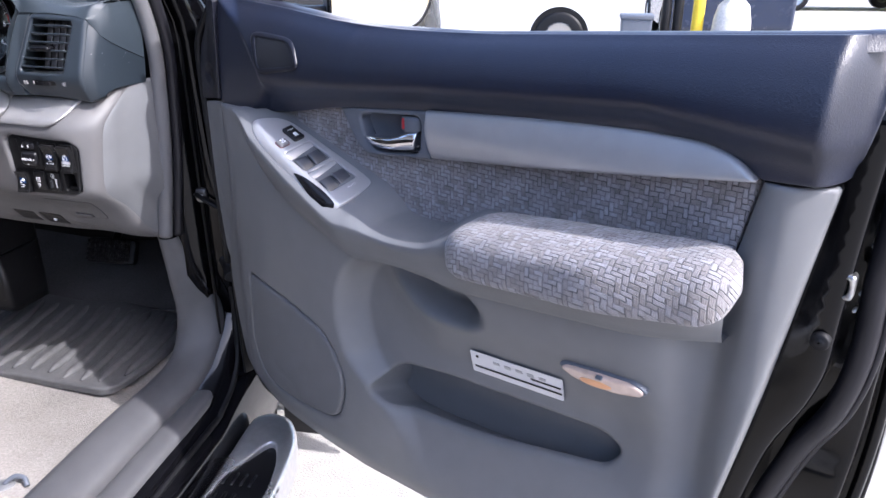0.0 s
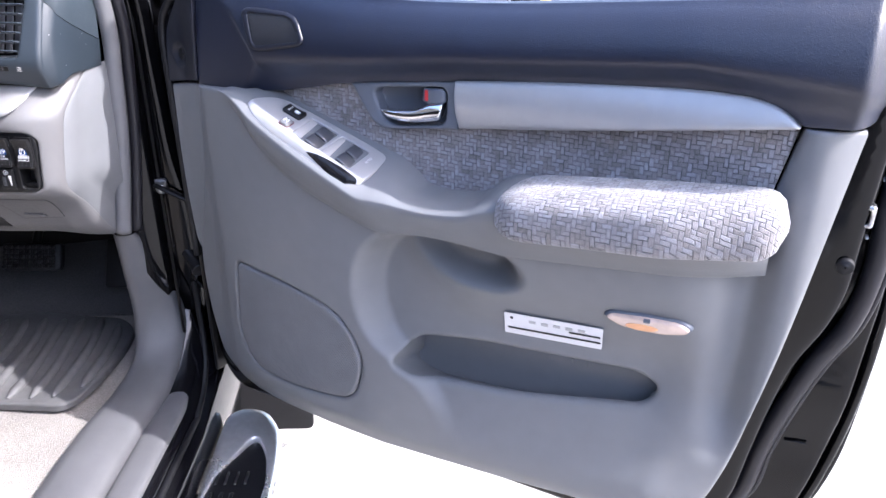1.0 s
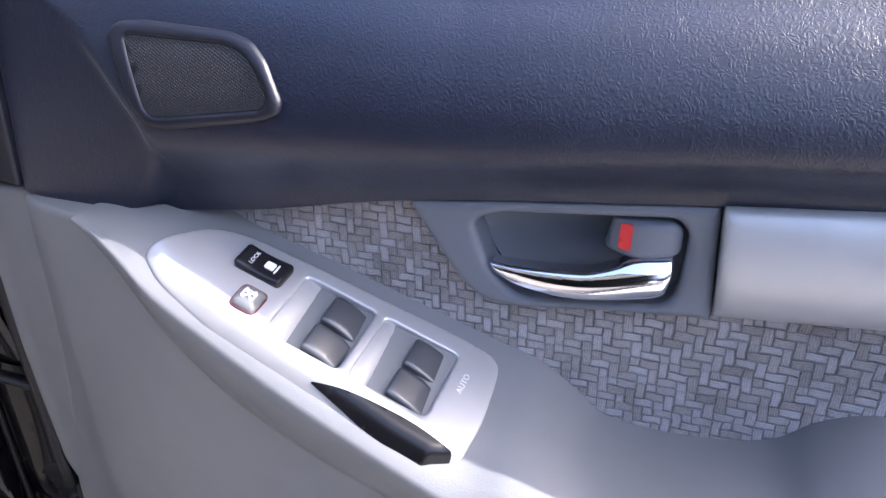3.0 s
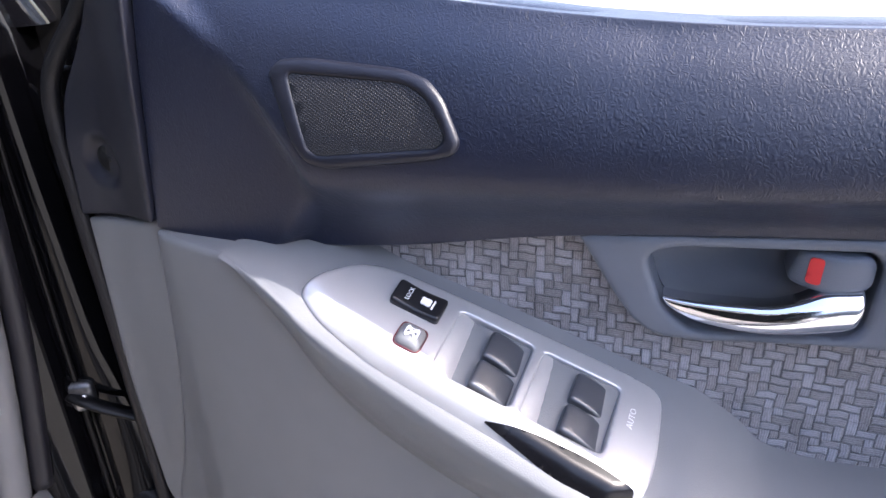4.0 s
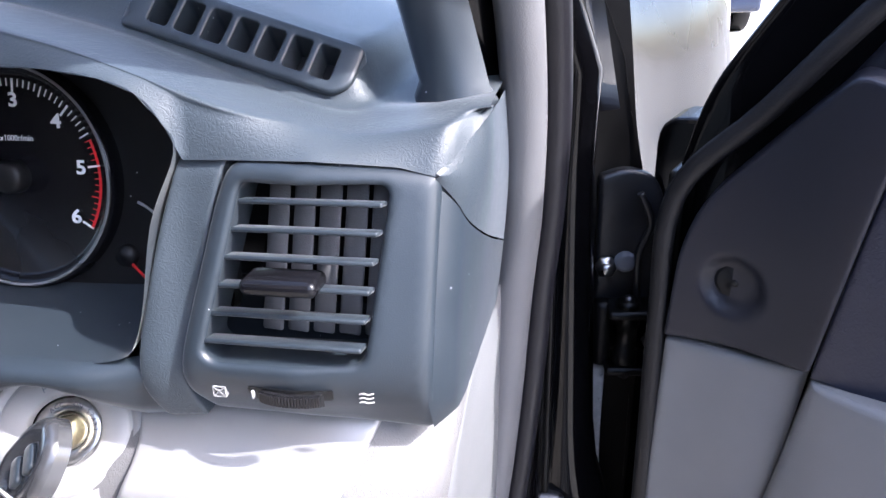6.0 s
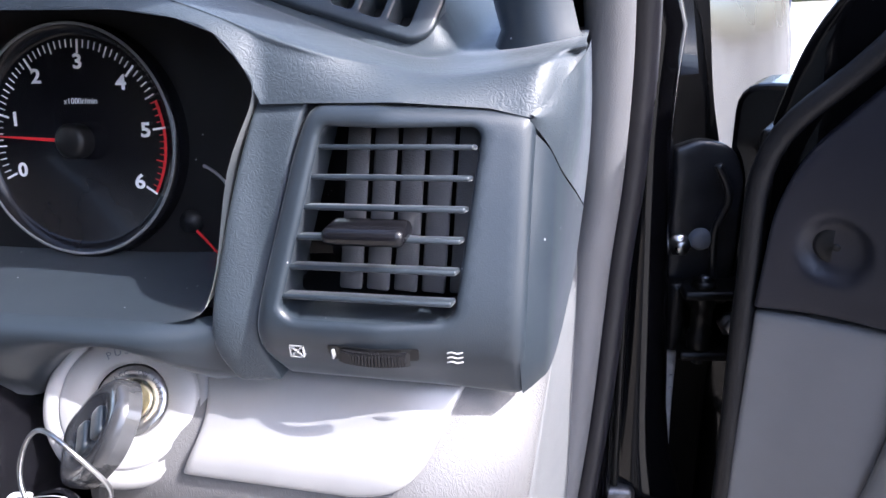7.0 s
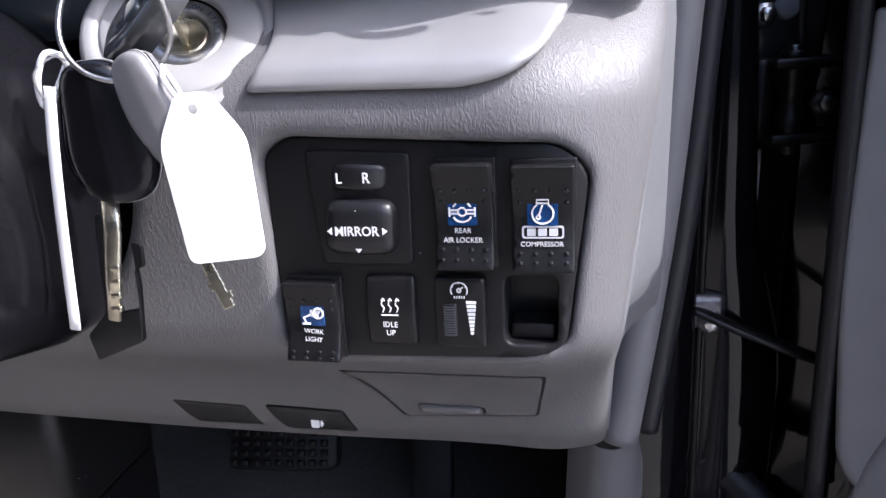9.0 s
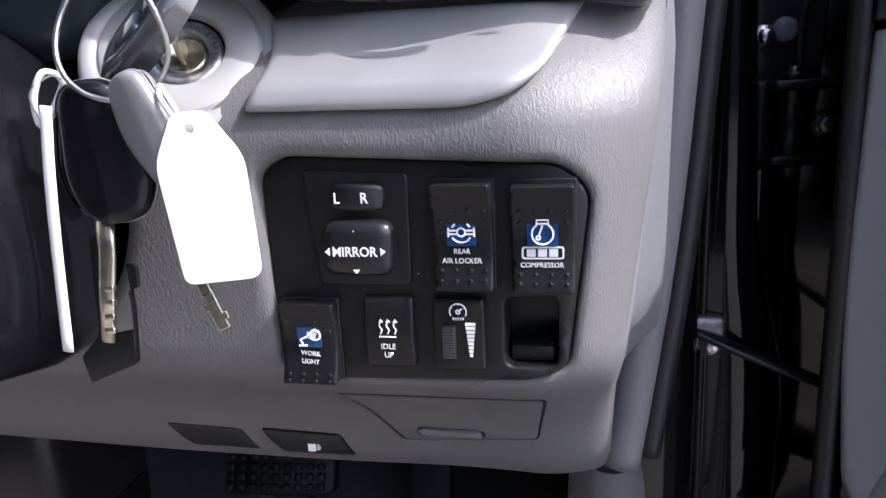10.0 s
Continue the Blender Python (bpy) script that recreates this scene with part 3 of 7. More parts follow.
def pad_height(u, z):
    top = np.interp(u, TOP_U, TOP_Z)
    low = np.interp(u, [0.08, 0.24, 0.5, 0.78, 0.97], [1.105, 1.113, 1.145, 1.16, 1.13])
    s = np.clip((z - low) / (top - low), 0, 1)
    body = np.interp(s, *PAD_LINE)
    flat = 0.024 + 0.06 * np.clip(u - 0.08, 0, 1)
    w = flat + (body - flat) * ease(facet(u, z), -0.004, 0.012)
    return w - 0.05 * ease(u, 0.930, 0.962)


PAD = rpoly([(0.082, 1.108), (0.15, 1.103), (0.244, 1.111), (0.347, 1.132), (0.503, 1.146), (0.653, 1.157), (0.781, 1.162), (0.84, 1.160), (0.869, 1.149), (0.889, 1.134),
             (0.952, 1.136), (0.964, 1.19), (0.966, 1.2585), (0.75, 1.2465), (0.55, 1.2355), (0.38, 1.2355), (0.2, 1.255), (0.105, 1.262), (0.098, 1.225), (0.09, 1.17)],
            [0.002, 0.05, 0.05, 0.05, 0.1, 0.1, 0.1, 0.04, 0.02, 0.004, 0.01, 0.05, 0.03, 0.1, 0.1, 0.1, 0.1, 0.004, 0.03, 0.03])
part("upper_pad", sheet(PAD, pad_height, 0.004, 0.0012, 0.03), NAVY, door, "dark navy grained vinyl padding")
# rounded shelf of the padding behind its crest
shelf = []
for u in np.linspace(0.112, 0.967, 40):
    z = float(np.interp(u, TOP_U, TOP_Z))
    end = 0.03 * float(ease(u, 0.926, 0.964))
    shelf.append([(u, z - 0.014, 0.012 - end), (u, z - 0.0022, 0.0045 - end), (u, z + 0.0008, -0.004 - end), (u, z + 0.0012, -0.022 - end), (u, z - 0.002, -0.038 - end), (u, z - 0.012, -0.045 - end), (u, z - 0.04, -0.046 - end)])
part("pad_shelf", loft(shelf), NAVY, door, "top shelf of the navy padding")
CAP = rpoly([(0.0, 1.101), (0.0812, 1.112), (0.0892, 1.17), (0.0972, 1.225), (0.1035, 1.259), (0.078, 1.265), (0.046, 1.228), (0.014, 1.19), (0.004, 1.16)],
            [0.003, 0.003, 0.03, 0.03, 0.004, 0.006, 0.03, 0.03, 0.03])
PLUG = (0.036, 1.144)


def cap_height(u, z):
    d = np.hypot(u - PLUG[0], z - PLUG[1])
    return 0.006 + 0.27 * u * ease(u, 0.0, 0.09) - 0.006 * (1 - ease(d, 0.0125, 0.0185))


part("front_cap", sheet(CAP, cap_height, 0.004, 0.0025, 0.03), NAVY_FLAT, door, "dark navy plastic corner cap")
part("screw_plug", lathe([(0.0001, 0.003), (0.002, 0.003), (0.0022, 0.002), (0.009, 0.002), (0.0115, 0.0005), (0.012, -0.004)], 28, at(PLUG[0], PLUG[1], 0.001)), BLACK, door, "round black screw plug")

# cloth insert
FABRIC = rpoly([(0.20, 1.103), (0.26, 1.117), (0.346, 1.134), (0.60, 1.15), (0.888, 1.14), (0.872, 1.056), (0.85, 0.98), (0.44, 0.98), (0.30, 1.06)], 0.003)
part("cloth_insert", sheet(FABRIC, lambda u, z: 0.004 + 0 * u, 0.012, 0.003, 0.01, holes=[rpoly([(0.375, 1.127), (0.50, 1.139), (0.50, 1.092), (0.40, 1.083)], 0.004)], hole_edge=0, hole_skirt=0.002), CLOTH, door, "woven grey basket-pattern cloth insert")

# silver strip behind the handle
STRIP = rpoly([(0.5058, 1.147), (0.653, 1.158), (0.755, 1.163), (0.835, 1.161), (0.868, 1.150), (0.888, 1.133), (0.66, 1.104), (0.5088, 1.088)],
              [0.001, 0.1, 0.1, 0.05, 0.03, 0.004, 0.1, 0.001])
part("trim_strip", sheet(STRIP, lambda u, z: 0.017 + 0.012 * np.sin(np.pi * np.clip((z - 1.085) / 0.078, 0, 1)), 0.006, 0.004, 0.02), SILVER, door, "satin silver grey trim strip")

# inner handle
BEZEL = rpoly([(0.350, 1.132), (0.505, 1.146), (0.508, 1.086), (0.470, 1.083), (0.415, 1.076), (0.396, 1.076), (0.383, 1.083), (0.370, 1.100)],
              [0.003, 0.002, 0.002, 0.05, 0.02, 0.012, 0.012, 0.02])
CUP = rpoly([(0.386, 1.124), (0.40, 1.130), (0.487, 1.137), (0.493, 1.13), (0.491, 1.097), (0.484, 1.089), (0.412, 1.081), (0.395, 1.096)], [0.008, 0.008, 0.006, 0.006, 0.006, 0.006, 0.01, 0.014])
bezel = part("handle_bezel", sheet(BEZEL, 0.018, 0.006, 0.004, 0.018, holes=[CUP], hole_edge=0.004, hole_skirt=0.016), BLUE_GREY, door, "blue-grey plastic handle surround")
part("handle_cup", sheet(CUP, lambda u, z: 0.0 - 0.010 * np.sin(np.pi * np.clip((u - 0.385) / 0.1, 0, 1)), 0.006, 0, 0.0), BLUE_GREY, bezel)
LEVER = rpoly([(0.3954, 1.1016), (0.4103, 1.1022), (0.4481, 1.1058), (0.4606, 1.1105), (0.470, 1.1158), (0.4873, 1.1178), (0.4878, 1.111), (0.4855, 1.0985), (0.4801, 1.0940), (0.4386, 1.0895), (0.4107, 1.0910), (0.3985, 1.0970)],
              [0.0015, 0.02, 0.02, 0.012, 0.008, 0.002, 0.01, 0.006, 0.006, 0.05, 0.02, 0.008])


def lever_height(u, z):
    mid = curve_through(u, [0.395, 0.42, 0.45, 0.47, 0.488], [1.0992, 1.0965, 1.0982, 1.1040, 1.1065])
    return 0.0275 - 2.7 * (u - 0.452) ** 2 - 45 * (z - mid) ** 2


lever = part("door_handle", sheet(LEVER, lever_height, 0.0014, 0.002, 0.009), CHROME, door, "chrome door pull lever")
part("lever_pivot", block(0.472, 1.097, 0.004, 0.486, 1.114, 0.018, 0.003, 2), BLUE_GREY, lever)
knob = part("lock_knob", sheet(rpoly([(0.453, 1.1155), (0.469, 1.114), (0.490, 1.118), (0.490, 1.131), (0.485, 1.135), (0.457, 1.1335)], 0.004), lambda u, z: 0.02 - 18 * (u - 0.476) ** 2, 0.004, 0.003, 0.018), BLUE_GREY, door, "blue-grey lock knob")
part("lock_mark", sheet(rpoly([(0.4605, 1.1185), (0.4668, 1.1185), (0.4672, 1.1325), (0.4612, 1.132)], 0.002), lambda u, z: 0.0206 - 18 * (u - 0.476) ** 2, 0.003, 0, 0.001), RED, knob, "red lock marker")

# tweeter
TW = [(0.187, 1.2135), (0.193, 1.2195), (0.21, 1.2205), (0.262, 1.2165), (0.276, 1.212), (0.285, 1.203), (0.2945, 1.184), (0.292, 1.178), (0.281, 1.1745), (0.222, 1.1655), (0.209, 1.1675), (0.202, 1.176)]
TWI = [(0.199, 1.2135), (0.262, 1.2105), (0.272, 1.207), (0.279, 1.2), (0.287, 1.1865), (0.283, 1.181), (0.217, 1.1725), (0.211, 1.1755)]


def on_pad(lift):
    return lambda u, z: pad_height(u, z) + lift


part("tweeter_bezel", sheet(rpoly(TW, 0.004), on_pad(0.0035), 0.005, 0.003, 0.02, holes=[rpoly(TWI, 0.004)], hole_edge=0.002, hole_skirt=0.006), NAVY_FLAT, door, "dark tweeter surround")
part("tweeter_grille", sheet(rpoly(TWI, 0.004), on_pad(0.0026), 0.004, 0, 0.0), TWEETER, door, "fine mesh tweeter grille")

# armrest moulding, from the switch pod back to the rear of the door: top at the cloth, inner edge, outer edge, foot
STATIONS = [
    (0.147, (1.110, 0.030), (1.110, 0.040), (1.109, 0.046), (1.108, 0.05)),
    (0.165, (1.111, 0.020), (1.110, 0.034), (1.106, 0.055), (1.100, 0.05)),
    (0.195, (1.112, 0.008), (1.108, 0.022), (1.0965, 0.068), (1.069, 0.05)),
    (0.2167, (1.110, 0.004), (1.104, 0.012), (1.084, 0.075), (1.041, 0.05)),
    (0.25, (1.0955, 0.003), (1.0905, 0.009), (1.0675, 0.080), (1.015, 0.05)),
    (0.30, (1.079, 0.003), (1.074, 0.009), (1.0455, 0.087), (0.991, 0.05)),
    (0.36, (1.058, 0.003), (1.053, 0.009), (1.0215, 0.0935), (0.970, 0.05)),
    (0.40, (1.044, 0.003), (1.0395, 0.009), (1.0060, 0.0955), (0.957, 0.05)),
    (0.422, (1.0365, 0.003), (1.0325, 0.010), (1.0050, 0.094), (0.953, 0.05)),
    (0.445, (1.021, 0.002), (1.018, 0.013), (1.0035, 0.091), (0.954, 0.05)),
    (0.4626, (1.007, 0.0), (1.005, 0.016), (1.001, 0.089), (0.957, 0.05)),
    (0.50, (1.003, 0.0), (1.002, 0.02), (0.999, 0.088), (0.959, 0.05)),
    (0.545, (1.010, 0.0), (1.010, 0.02), (1.004, 0.088), (0.957, 0.05)),
    (0.568, (1.028, 0.0), (1.028, 0.022), (1.012, 0.089), (0.955, 0.05)),
    (0.59, (1.038, 0.0), (1.038, 0.028), (1.018, 0.09), (0.953, 0.05)),
    (0.62, (1.038, 0.0), (1.036, 0.03), (1.018, 0.090), (0.954, 0.05)),
    (0.75, (1.030, 0.0), (1.030, 0.03), (1.018, 0.086), (0.962, 0.05)),
    (0.84, (1.030, 0.0), (1.030, 0.03), (1.016, 0.074), (0.968, 0.05)),
    (0.882, (1.028, 0.0), (1.026, 0.015), (1.012, 0.036), (0.974, 0.05)),
]
cols = [spline([(s[0], *s[k]) for s in STATIONS], 7) for k in range(1, 5)]
secs = []
for t0, t1, t2, b in zip(*cols):
    b = Vector((b.x, b.y, float(front_height(b.x)) + 0.0022))
    low = t2.lerp(b, 0.5) + Vector((0, 0, 0.0025))
    sec = [t0, t0.lerp(t1, 0.5), t1.lerp(t2, 0.06), t1.lerp(t2, 0.5), t1.lerp(t2, 0.86)]
    m = t2 + (t1 - t2).normalized() * 0.004 + (low - t2).normalized() * 0.004
    sec += [m + (t2 - m) * 0.35, t2.lerp(low, 0.16), t2.lerp(low, 0.6), low, low.lerp(b, 0.5) + Vector((0, 0, 0.002)), low.lerp(b, 0.9), b + Vector((0, 0, 0.0012)), b + Vector((0, -0.0012, -0.0012)), b + Vector((0, -0.002, -0.045))]
    secs.append(sec)
part("armrest_moulding", loft(secs), GREY, door, "grey plastic armrest moulding")

# cloth pad on the armrest
secs = []
for i in range(41):
    f = i / 40
    u = 0.586 + 0.309 * f
    e = min(1.0, (min(f * 0.309, 0.045) / 0.045), (min((1 - f) * 0.309, 0.03) / 0.03))
    k = math.sqrt(max(1 - (1 - e) ** 2, 0.0))
    cz, cw = 1.026 + 0.012 * f - 0.012 * (1 - f) ** 2, 0.062 - 0.018 * ease(f, 0.55, 1.0)
    hz, hw = (0.030 + 0.004 * f) * (0.12 + 0.88 * k), (0.050 - 0.014 * ease(f, 0.6, 1)) * (0.15 + 0.85 * k)
    sec = []
    for j in range(28):
        a = 2 * math.pi * j / 28
        c, s = math.cos(a), math.sin(a)
        sec.append((u, cz + hz * math.copysign(abs(s) ** 0.62, s) - 0.10 * hw * c, cw + hw * math.copysign(abs(c) ** 0.62, c)))
    secs.append(sec)
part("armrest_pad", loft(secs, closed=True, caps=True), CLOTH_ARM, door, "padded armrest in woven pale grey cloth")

# window switch plate: its own tilted plane on the pod
EX = Vector((1, -0.39, 0)).normalized()
EN = Vector((0.39, 1, 0.3)).normalized()
EY = EN.cross(EX)
PLATE = Matrix(((EX.x, EY.x, EN.x, 0.2872), (EX.y, EY.y, EN.y, 1.0746), (EX.z, EY.z, EN.z, 0.0255), (0, 0, 0, 1)))
OUT = rpoly([(-0.0865, -0.033), (-0.083, -0.018), (-0.068, 0.0015), (-0.05, 0.009), (-0.0167, 0.0118), (0.0854, 0.0155), (0.1172, 0.0155), (0.123, 0.009), (0.127, -0.032), (0.124, -0.058), (0.108, -0.067), (0.0845, -0.066), (0.0232, -0.0585), (-0.0324, -0.0525), (-0.0702, -0.0435)],
            [0.006, 0.02, 0.03, 0.03, 0.05, 0.05, 0.006, 0.006, 0.05, 0.012, 0.02, 0.05, 0.1, 0.1, 0.02])
WELLS = [rect(-0.001, -0.0415, 0.0455, 0.003, 0.004), rect(0.0515, -0.0415, 0.0985, 0.003, 0.004)]
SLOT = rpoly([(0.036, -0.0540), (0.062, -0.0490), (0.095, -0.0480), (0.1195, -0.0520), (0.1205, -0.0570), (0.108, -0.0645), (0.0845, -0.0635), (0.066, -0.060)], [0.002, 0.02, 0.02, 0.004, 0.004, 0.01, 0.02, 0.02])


def plate_height(x, y):
    foot = np.interp(x, [-0.0865, -0.07, -0.032, 0.023, 0.085, 0.108, 0.124], [-0.033, -0.0435, -0.0525, -0.0585, -0.066, -0.067, -0.058])
    return 0.003 - np.interp(x, [-0.085, -0.03, 0.10], [0.004, 0.013, 0.018]) * (1 - ease(y - foot, -0.006, 0.013)) ** 1.2


plate = part("switch_plate", sheet(OUT, plate_height, 0.004, 0.0016, 0.02, holes=WELLS, hole_edge=0.0015, hole_skirt=0.014), SILVER_BRIGHT, door, "bright silver window switch plate", PLATE)
for x0, x1 in ((-0.001, 0.0455), (0.0515, 0.0985)):
    part("switch_well", sheet(rect(x0, -0.0415, x1, 0.003, 0.004), lambda x, y: -0.011 + 0.012 * (1 - ease(x - x0, 0.004, 0.024)), 0.005, 0, 0), SILVER_BRIGHT, plate)
    for y0, y1 in ((-0.0405, -0.0215), (-0.0195, 0.0005)):
        part("window_switch", sheet(rect(x0 + 0.0215, y0, x1 - 0.0012, y1, 0.003), lambda x, y: 0.0015 + 0.003 * np.cos((x - x0 - 0.024) / 0.022 * 2.2) - 0.002 * ease(x - x0, 0.036, 0.046), 0.003, 0.0018, 0.01), SWITCH, plate, "dark satin rocker window switch")
# no recess is cut: a black sheet paints the slot's dark inside
part("slot_dark", sheet(SLOT, lambda x, y: plate_height(x, y) + 0.0009, 0.002, 0.0, 0.001), KEY_BLACK, plate, "finger slot painted as a black sheet")
lock = part("lock_switch", sheet(rect(-0.040, -0.0148, -0.0092, 0.0025, 0.003), lambda x, y: 0.0065 + 0.9 * (x + 0.025) ** 2 * 8, 0.003, 0.002, 0.006), BLACK_GLOSS, door, "black central lock switch", PLATE)
symbol = [rect(-0.0235, -0.0085, -0.0175, -0.0035, 0.001), rect(-0.0165, -0.0095, -0.0155, -0.0030, 0.0003)]
part("lock_symbol", joined([solid(s, 0.0068, 0.0077) for s in symbol] + [m for m in [lettering("LOCK", 0.0036, 0.0001)] if m.transform(pose(-0.031, -0.006, 0.0078, 0, 0, 90)) is None]), WHITE_INK, lock)
winlock = part("window_lock_switch", sheet(rect(-0.0262, -0.0378, -0.0107, -0.0218, 0.004), lambda x, y: 0.008 - 30 * ((x + 0.0185) ** 2 + (y + 0.0298) ** 2), 0.003, 0.003, 0.006), GREY, door, "grey window lock button", PLATE)
cross_bars = [solid(rect(-0.0045, -0.0007, 0.0045, 0.0007), 0, 0.0006) for _ in range(2)]
cross_bars[0].transform(pose(-0.0185, -0.0295, 0.0075, 0, 0, 45))
cross_bars[1].transform(pose(-0.0185, -0.0295, 0.0075, 0, 0, -45))
frame_bars = [solid(rect(-0.0225, -0.0325, -0.0145, -0.0265, 0.001), 0.0074, 0.0077)]
part("window_symbol", joined(cross_bars + frame_bars), WHITE_INK, winlock)
part("red_ring", sheet(rect(-0.0268, -0.0384, -0.0101, -0.0212, 0.0045), 0.0041, 0.003, 0.0005, 0.003, holes=[rect(-0.0262, -0.0378, -0.0107, -0.0218, 0.004)]), DARK_RED, winlock, "thin dark red edge")
word = lettering("AUTO", 0.0048, 0.0001)
word.transform(pose(0.108, -0.013, 0.0042, 0, 0, 90))
part("auto_mark", word, WHITE_INK, plate)

# sticker and courtesy lamp
def face_at(u, z, lift, turn=0.0):
    """A small plane lying on the lower panel."""
    e = 0.012
    w = lambda a, b: float(lower_height(np.array([a]), np.array([b]))[0])
    n = Vector((-(w(u + e, z) - w(u - e, z)) / (2 * e), -(w(u, z + e) - w(u, z - e)) / (2 * e), 1)).normalized()
    x = Vector((1, 0, 0)) - n * n.x
    x.normalize()
    y = n.cross(x)
    o = Vector((u, z, w(u, z))) + n * lift
    return Matrix(((x.x, y.x, n.x, o.x), (x.y, y.y, n.y, o.y), (x.z, y.z, n.z, o.z), (0, 0, 0, 1))) @ pose(0, 0, 0, 0, 0, turn)


LM = face_at(0.652, 0.846, 0.004, 1.0)
sticker = part("sticker", sheet(rpoly([(-0.066, -0.019), (0.063, -0.019), (0.066, 0.019), (-0.063, 0.019)], 0.002), 0.0, 0.03, 0, 0.0008), STICKER, door, "pale printed sticker with dark bars", LM)
bars = [(-0.060, -0.0085, 0.062, -0.0055), (0.022, 0.0015, 0.062, 0.0042), (-0.055, 0.010, -0.0515, 0.0135)]
bars += [(-0.03 + 0.016 * i, 0.007 - 0.001 * (i % 2), -0.021 + 0.016 * i, 0.0115) for i in range(5)]
for i, b in enumerate(bars):
    part("printed_bar", solid(rect(*b), 0.0004, 0.0009), BLACK if i < 3 else SILVER, sticker)
LA = face_at(0.770, 0.893, 0.0, 2.0)
LENS = rpoly([(-0.053, 0.004), (-0.045, 0.011), (0.0, 0.0125), (0.040, 0.0105), (0.052, 0.001), (0.047, -0.008), (0.015, -0.0125), (-0.035, -0.009)], 0.01)
lamp = part("courtesy_lamp", sheet(LENS, 0.005, 0.006, 0.003, 0.012), BLUE_GREY, door, "oval courtesy lamp", LA)
part("lens", sheet([p * 0.93 for p in LENS], lambda x, y: 0.0065 + 0.003 * np.cos(x * 28), 0.006, 0.003, 0.004), AMBER, lamp, "clear lamp lens with a warm glint on it")
# warm oval laid on the lens paints the glow of the filament
part("lens_glint", sheet(oval(-0.006, -0.002, 0.019, 0.0058, 24), lambda x, y: 0.0082 + 0.002 * np.cos(x * 28), 0.004, 0.001, 0.002), WARM, lamp, "warm filament glint painted on the lens")
part("lens_tab", block(-0.004, 0.0085, 0.006, 0.004, 0.0115, 0.0115, 0.0008), BLUE_GREY, lamp)

# painted shell behind the trim
SHELL = rpoly([(-0.006, 1.20), (-0.008, 0.60), (0.03, 0.53), (0.72, 0.53), (0.85, 0.55), (0.895, 0.62), (0.905, 0.70), (0.916, 0.776), (0.931, 0.848), (0.954, 0.90), (0.966, 0.945), (0.967, 1.01), (0.970, 1.10), (0.976, 1.20)],
              [0.02, 0.05, 0.05, 0.1, 0.05, 0.06, 0.05, 0.05, 0.05, 0.04, 0.04, 0.05, 0.05, 0.02])
part("inner_shell", sheet(SHELL, lambda u, z: -0.018 - 0.10 * np.clip(u - 0.955, 0, 1), 0.010, 0.009, 0.05), PAINT_IN, door, "glossy black painted inner shell")
FLANGE = rpoly([(0.80, 1.21), (0.70, 0.52), (0.90, 0.525), (0.962, 0.58), (0.990, 0.70), (1.003, 0.84), (1.004, 1.0), (0.999, 1.21)], [0.0, 0.0, 0.08, 0.08, 0.1, 0.1, 0.1, 0.01])
part("shut_face", sheet(FLANGE, lambda u, z: -0.064 + 0.004 * np.sin(z * 42) * ease(u, 0.90, 0.97), 0.010, 0.005, 0.05), PAINT_IN, door, "glossy black rear shut face")
SKIN = rpoly([(-0.045, 1.21), (-0.05, 0.55), (0.0, 0.49), (0.85, 0.49), (0.97, 0.52), (1.012, 0.66), (1.022, 0.84), (1.012, 1.0), (0.988, 1.16), (0.975, 1.21)], [0.02, 0.05, 0.05, 0.1, 0.06, 0.08, 0.1, 0.1, 0.05, 0.02])
part("outer_skin", solid(SKIN, -0.14, -0.10, 0.004), PAINT_IN, door, "glossy black outer door skin")
seal_pts = [(0.975, 1.25, -0.05), (0.984, 1.18, -0.052), (0.986, 1.10, -0.053), (0.985, 1.04, -0.053), (0.987, 0.965, -0.053), (0.977, 0.898, -0.052), (0.953, 0.840, -0.050), (0.932, 0.768, -0.050), (0.917, 0.70, -0.050), (0.905, 0.625, -0.050), (0.87, 0.565, -0.052), (0.80, 0.545, -0.055), (0.4, 0.545, -0.06), (0.03, 0.55, -0.06), (0.004, 0.62, -0.05), (0.002, 0.8, -0.045), (0.002, 1.1, -0.04), (0.004, 1.18, -0.03), (0.02, 1.24, -0.03), (0.08, 1.33, -0.035), (0.2, 1.48, -0.04)]
part("weatherstrip", tube(spline(seal_pts, 8), 0.0112, 14), SEAL, door, "black rubber weatherstrip")
part("seal_bead", tube(spline([(u + 0.0125 if u > 0.9 else u, z, w - 0.004) for u, z, w in seal_pts[:11]], 8), 0.004, 8), SEAL, door)
part("skin_flange", tube(spline([(1.004, 1.20, -0.085), (1.010, 1.0, -0.088), (1.012, 0.84, -0.088), (1.000, 0.70, -0.088), (0.972, 0.575, -0.088), (0.93, 0.52, -0.088)], 8), 0.006, 8), PAINT_IN, door, "folded edge of the outer skin")
# latch and fixings on the shut face
latch = part("latch", sheet(rect(0.943, 1.027, 0.972, 1.052, 0.004), -0.02, 0.01, 0.003, 0.01, holes=[rect(0.948, 1.031, 0.967, 1.047, 0.003)], hole_skirt=0.02), STEEL, door, "steel door latch plate")
part("latch_throat", sheet(rect(0.948, 1.031, 0.967, 1.047, 0.003), -0.035, 0.01, 0, 0), BLACK, latch)
part("latch_claw", block(0.954, 1.033, -0.034, 0.962, 1.044, -0.024, 0.002), STEEL, latch)
part("bump_stop", lathe([(0.001, 0.012), (0.004, 0.012), (0.005, 0.010), (0.0078, 0.011), (0.0088, 0.008), (0.0088, -0.01)], 24, at(0.956, 0.984, -0.022)), RUBBER, door, "round rubber bump stop")
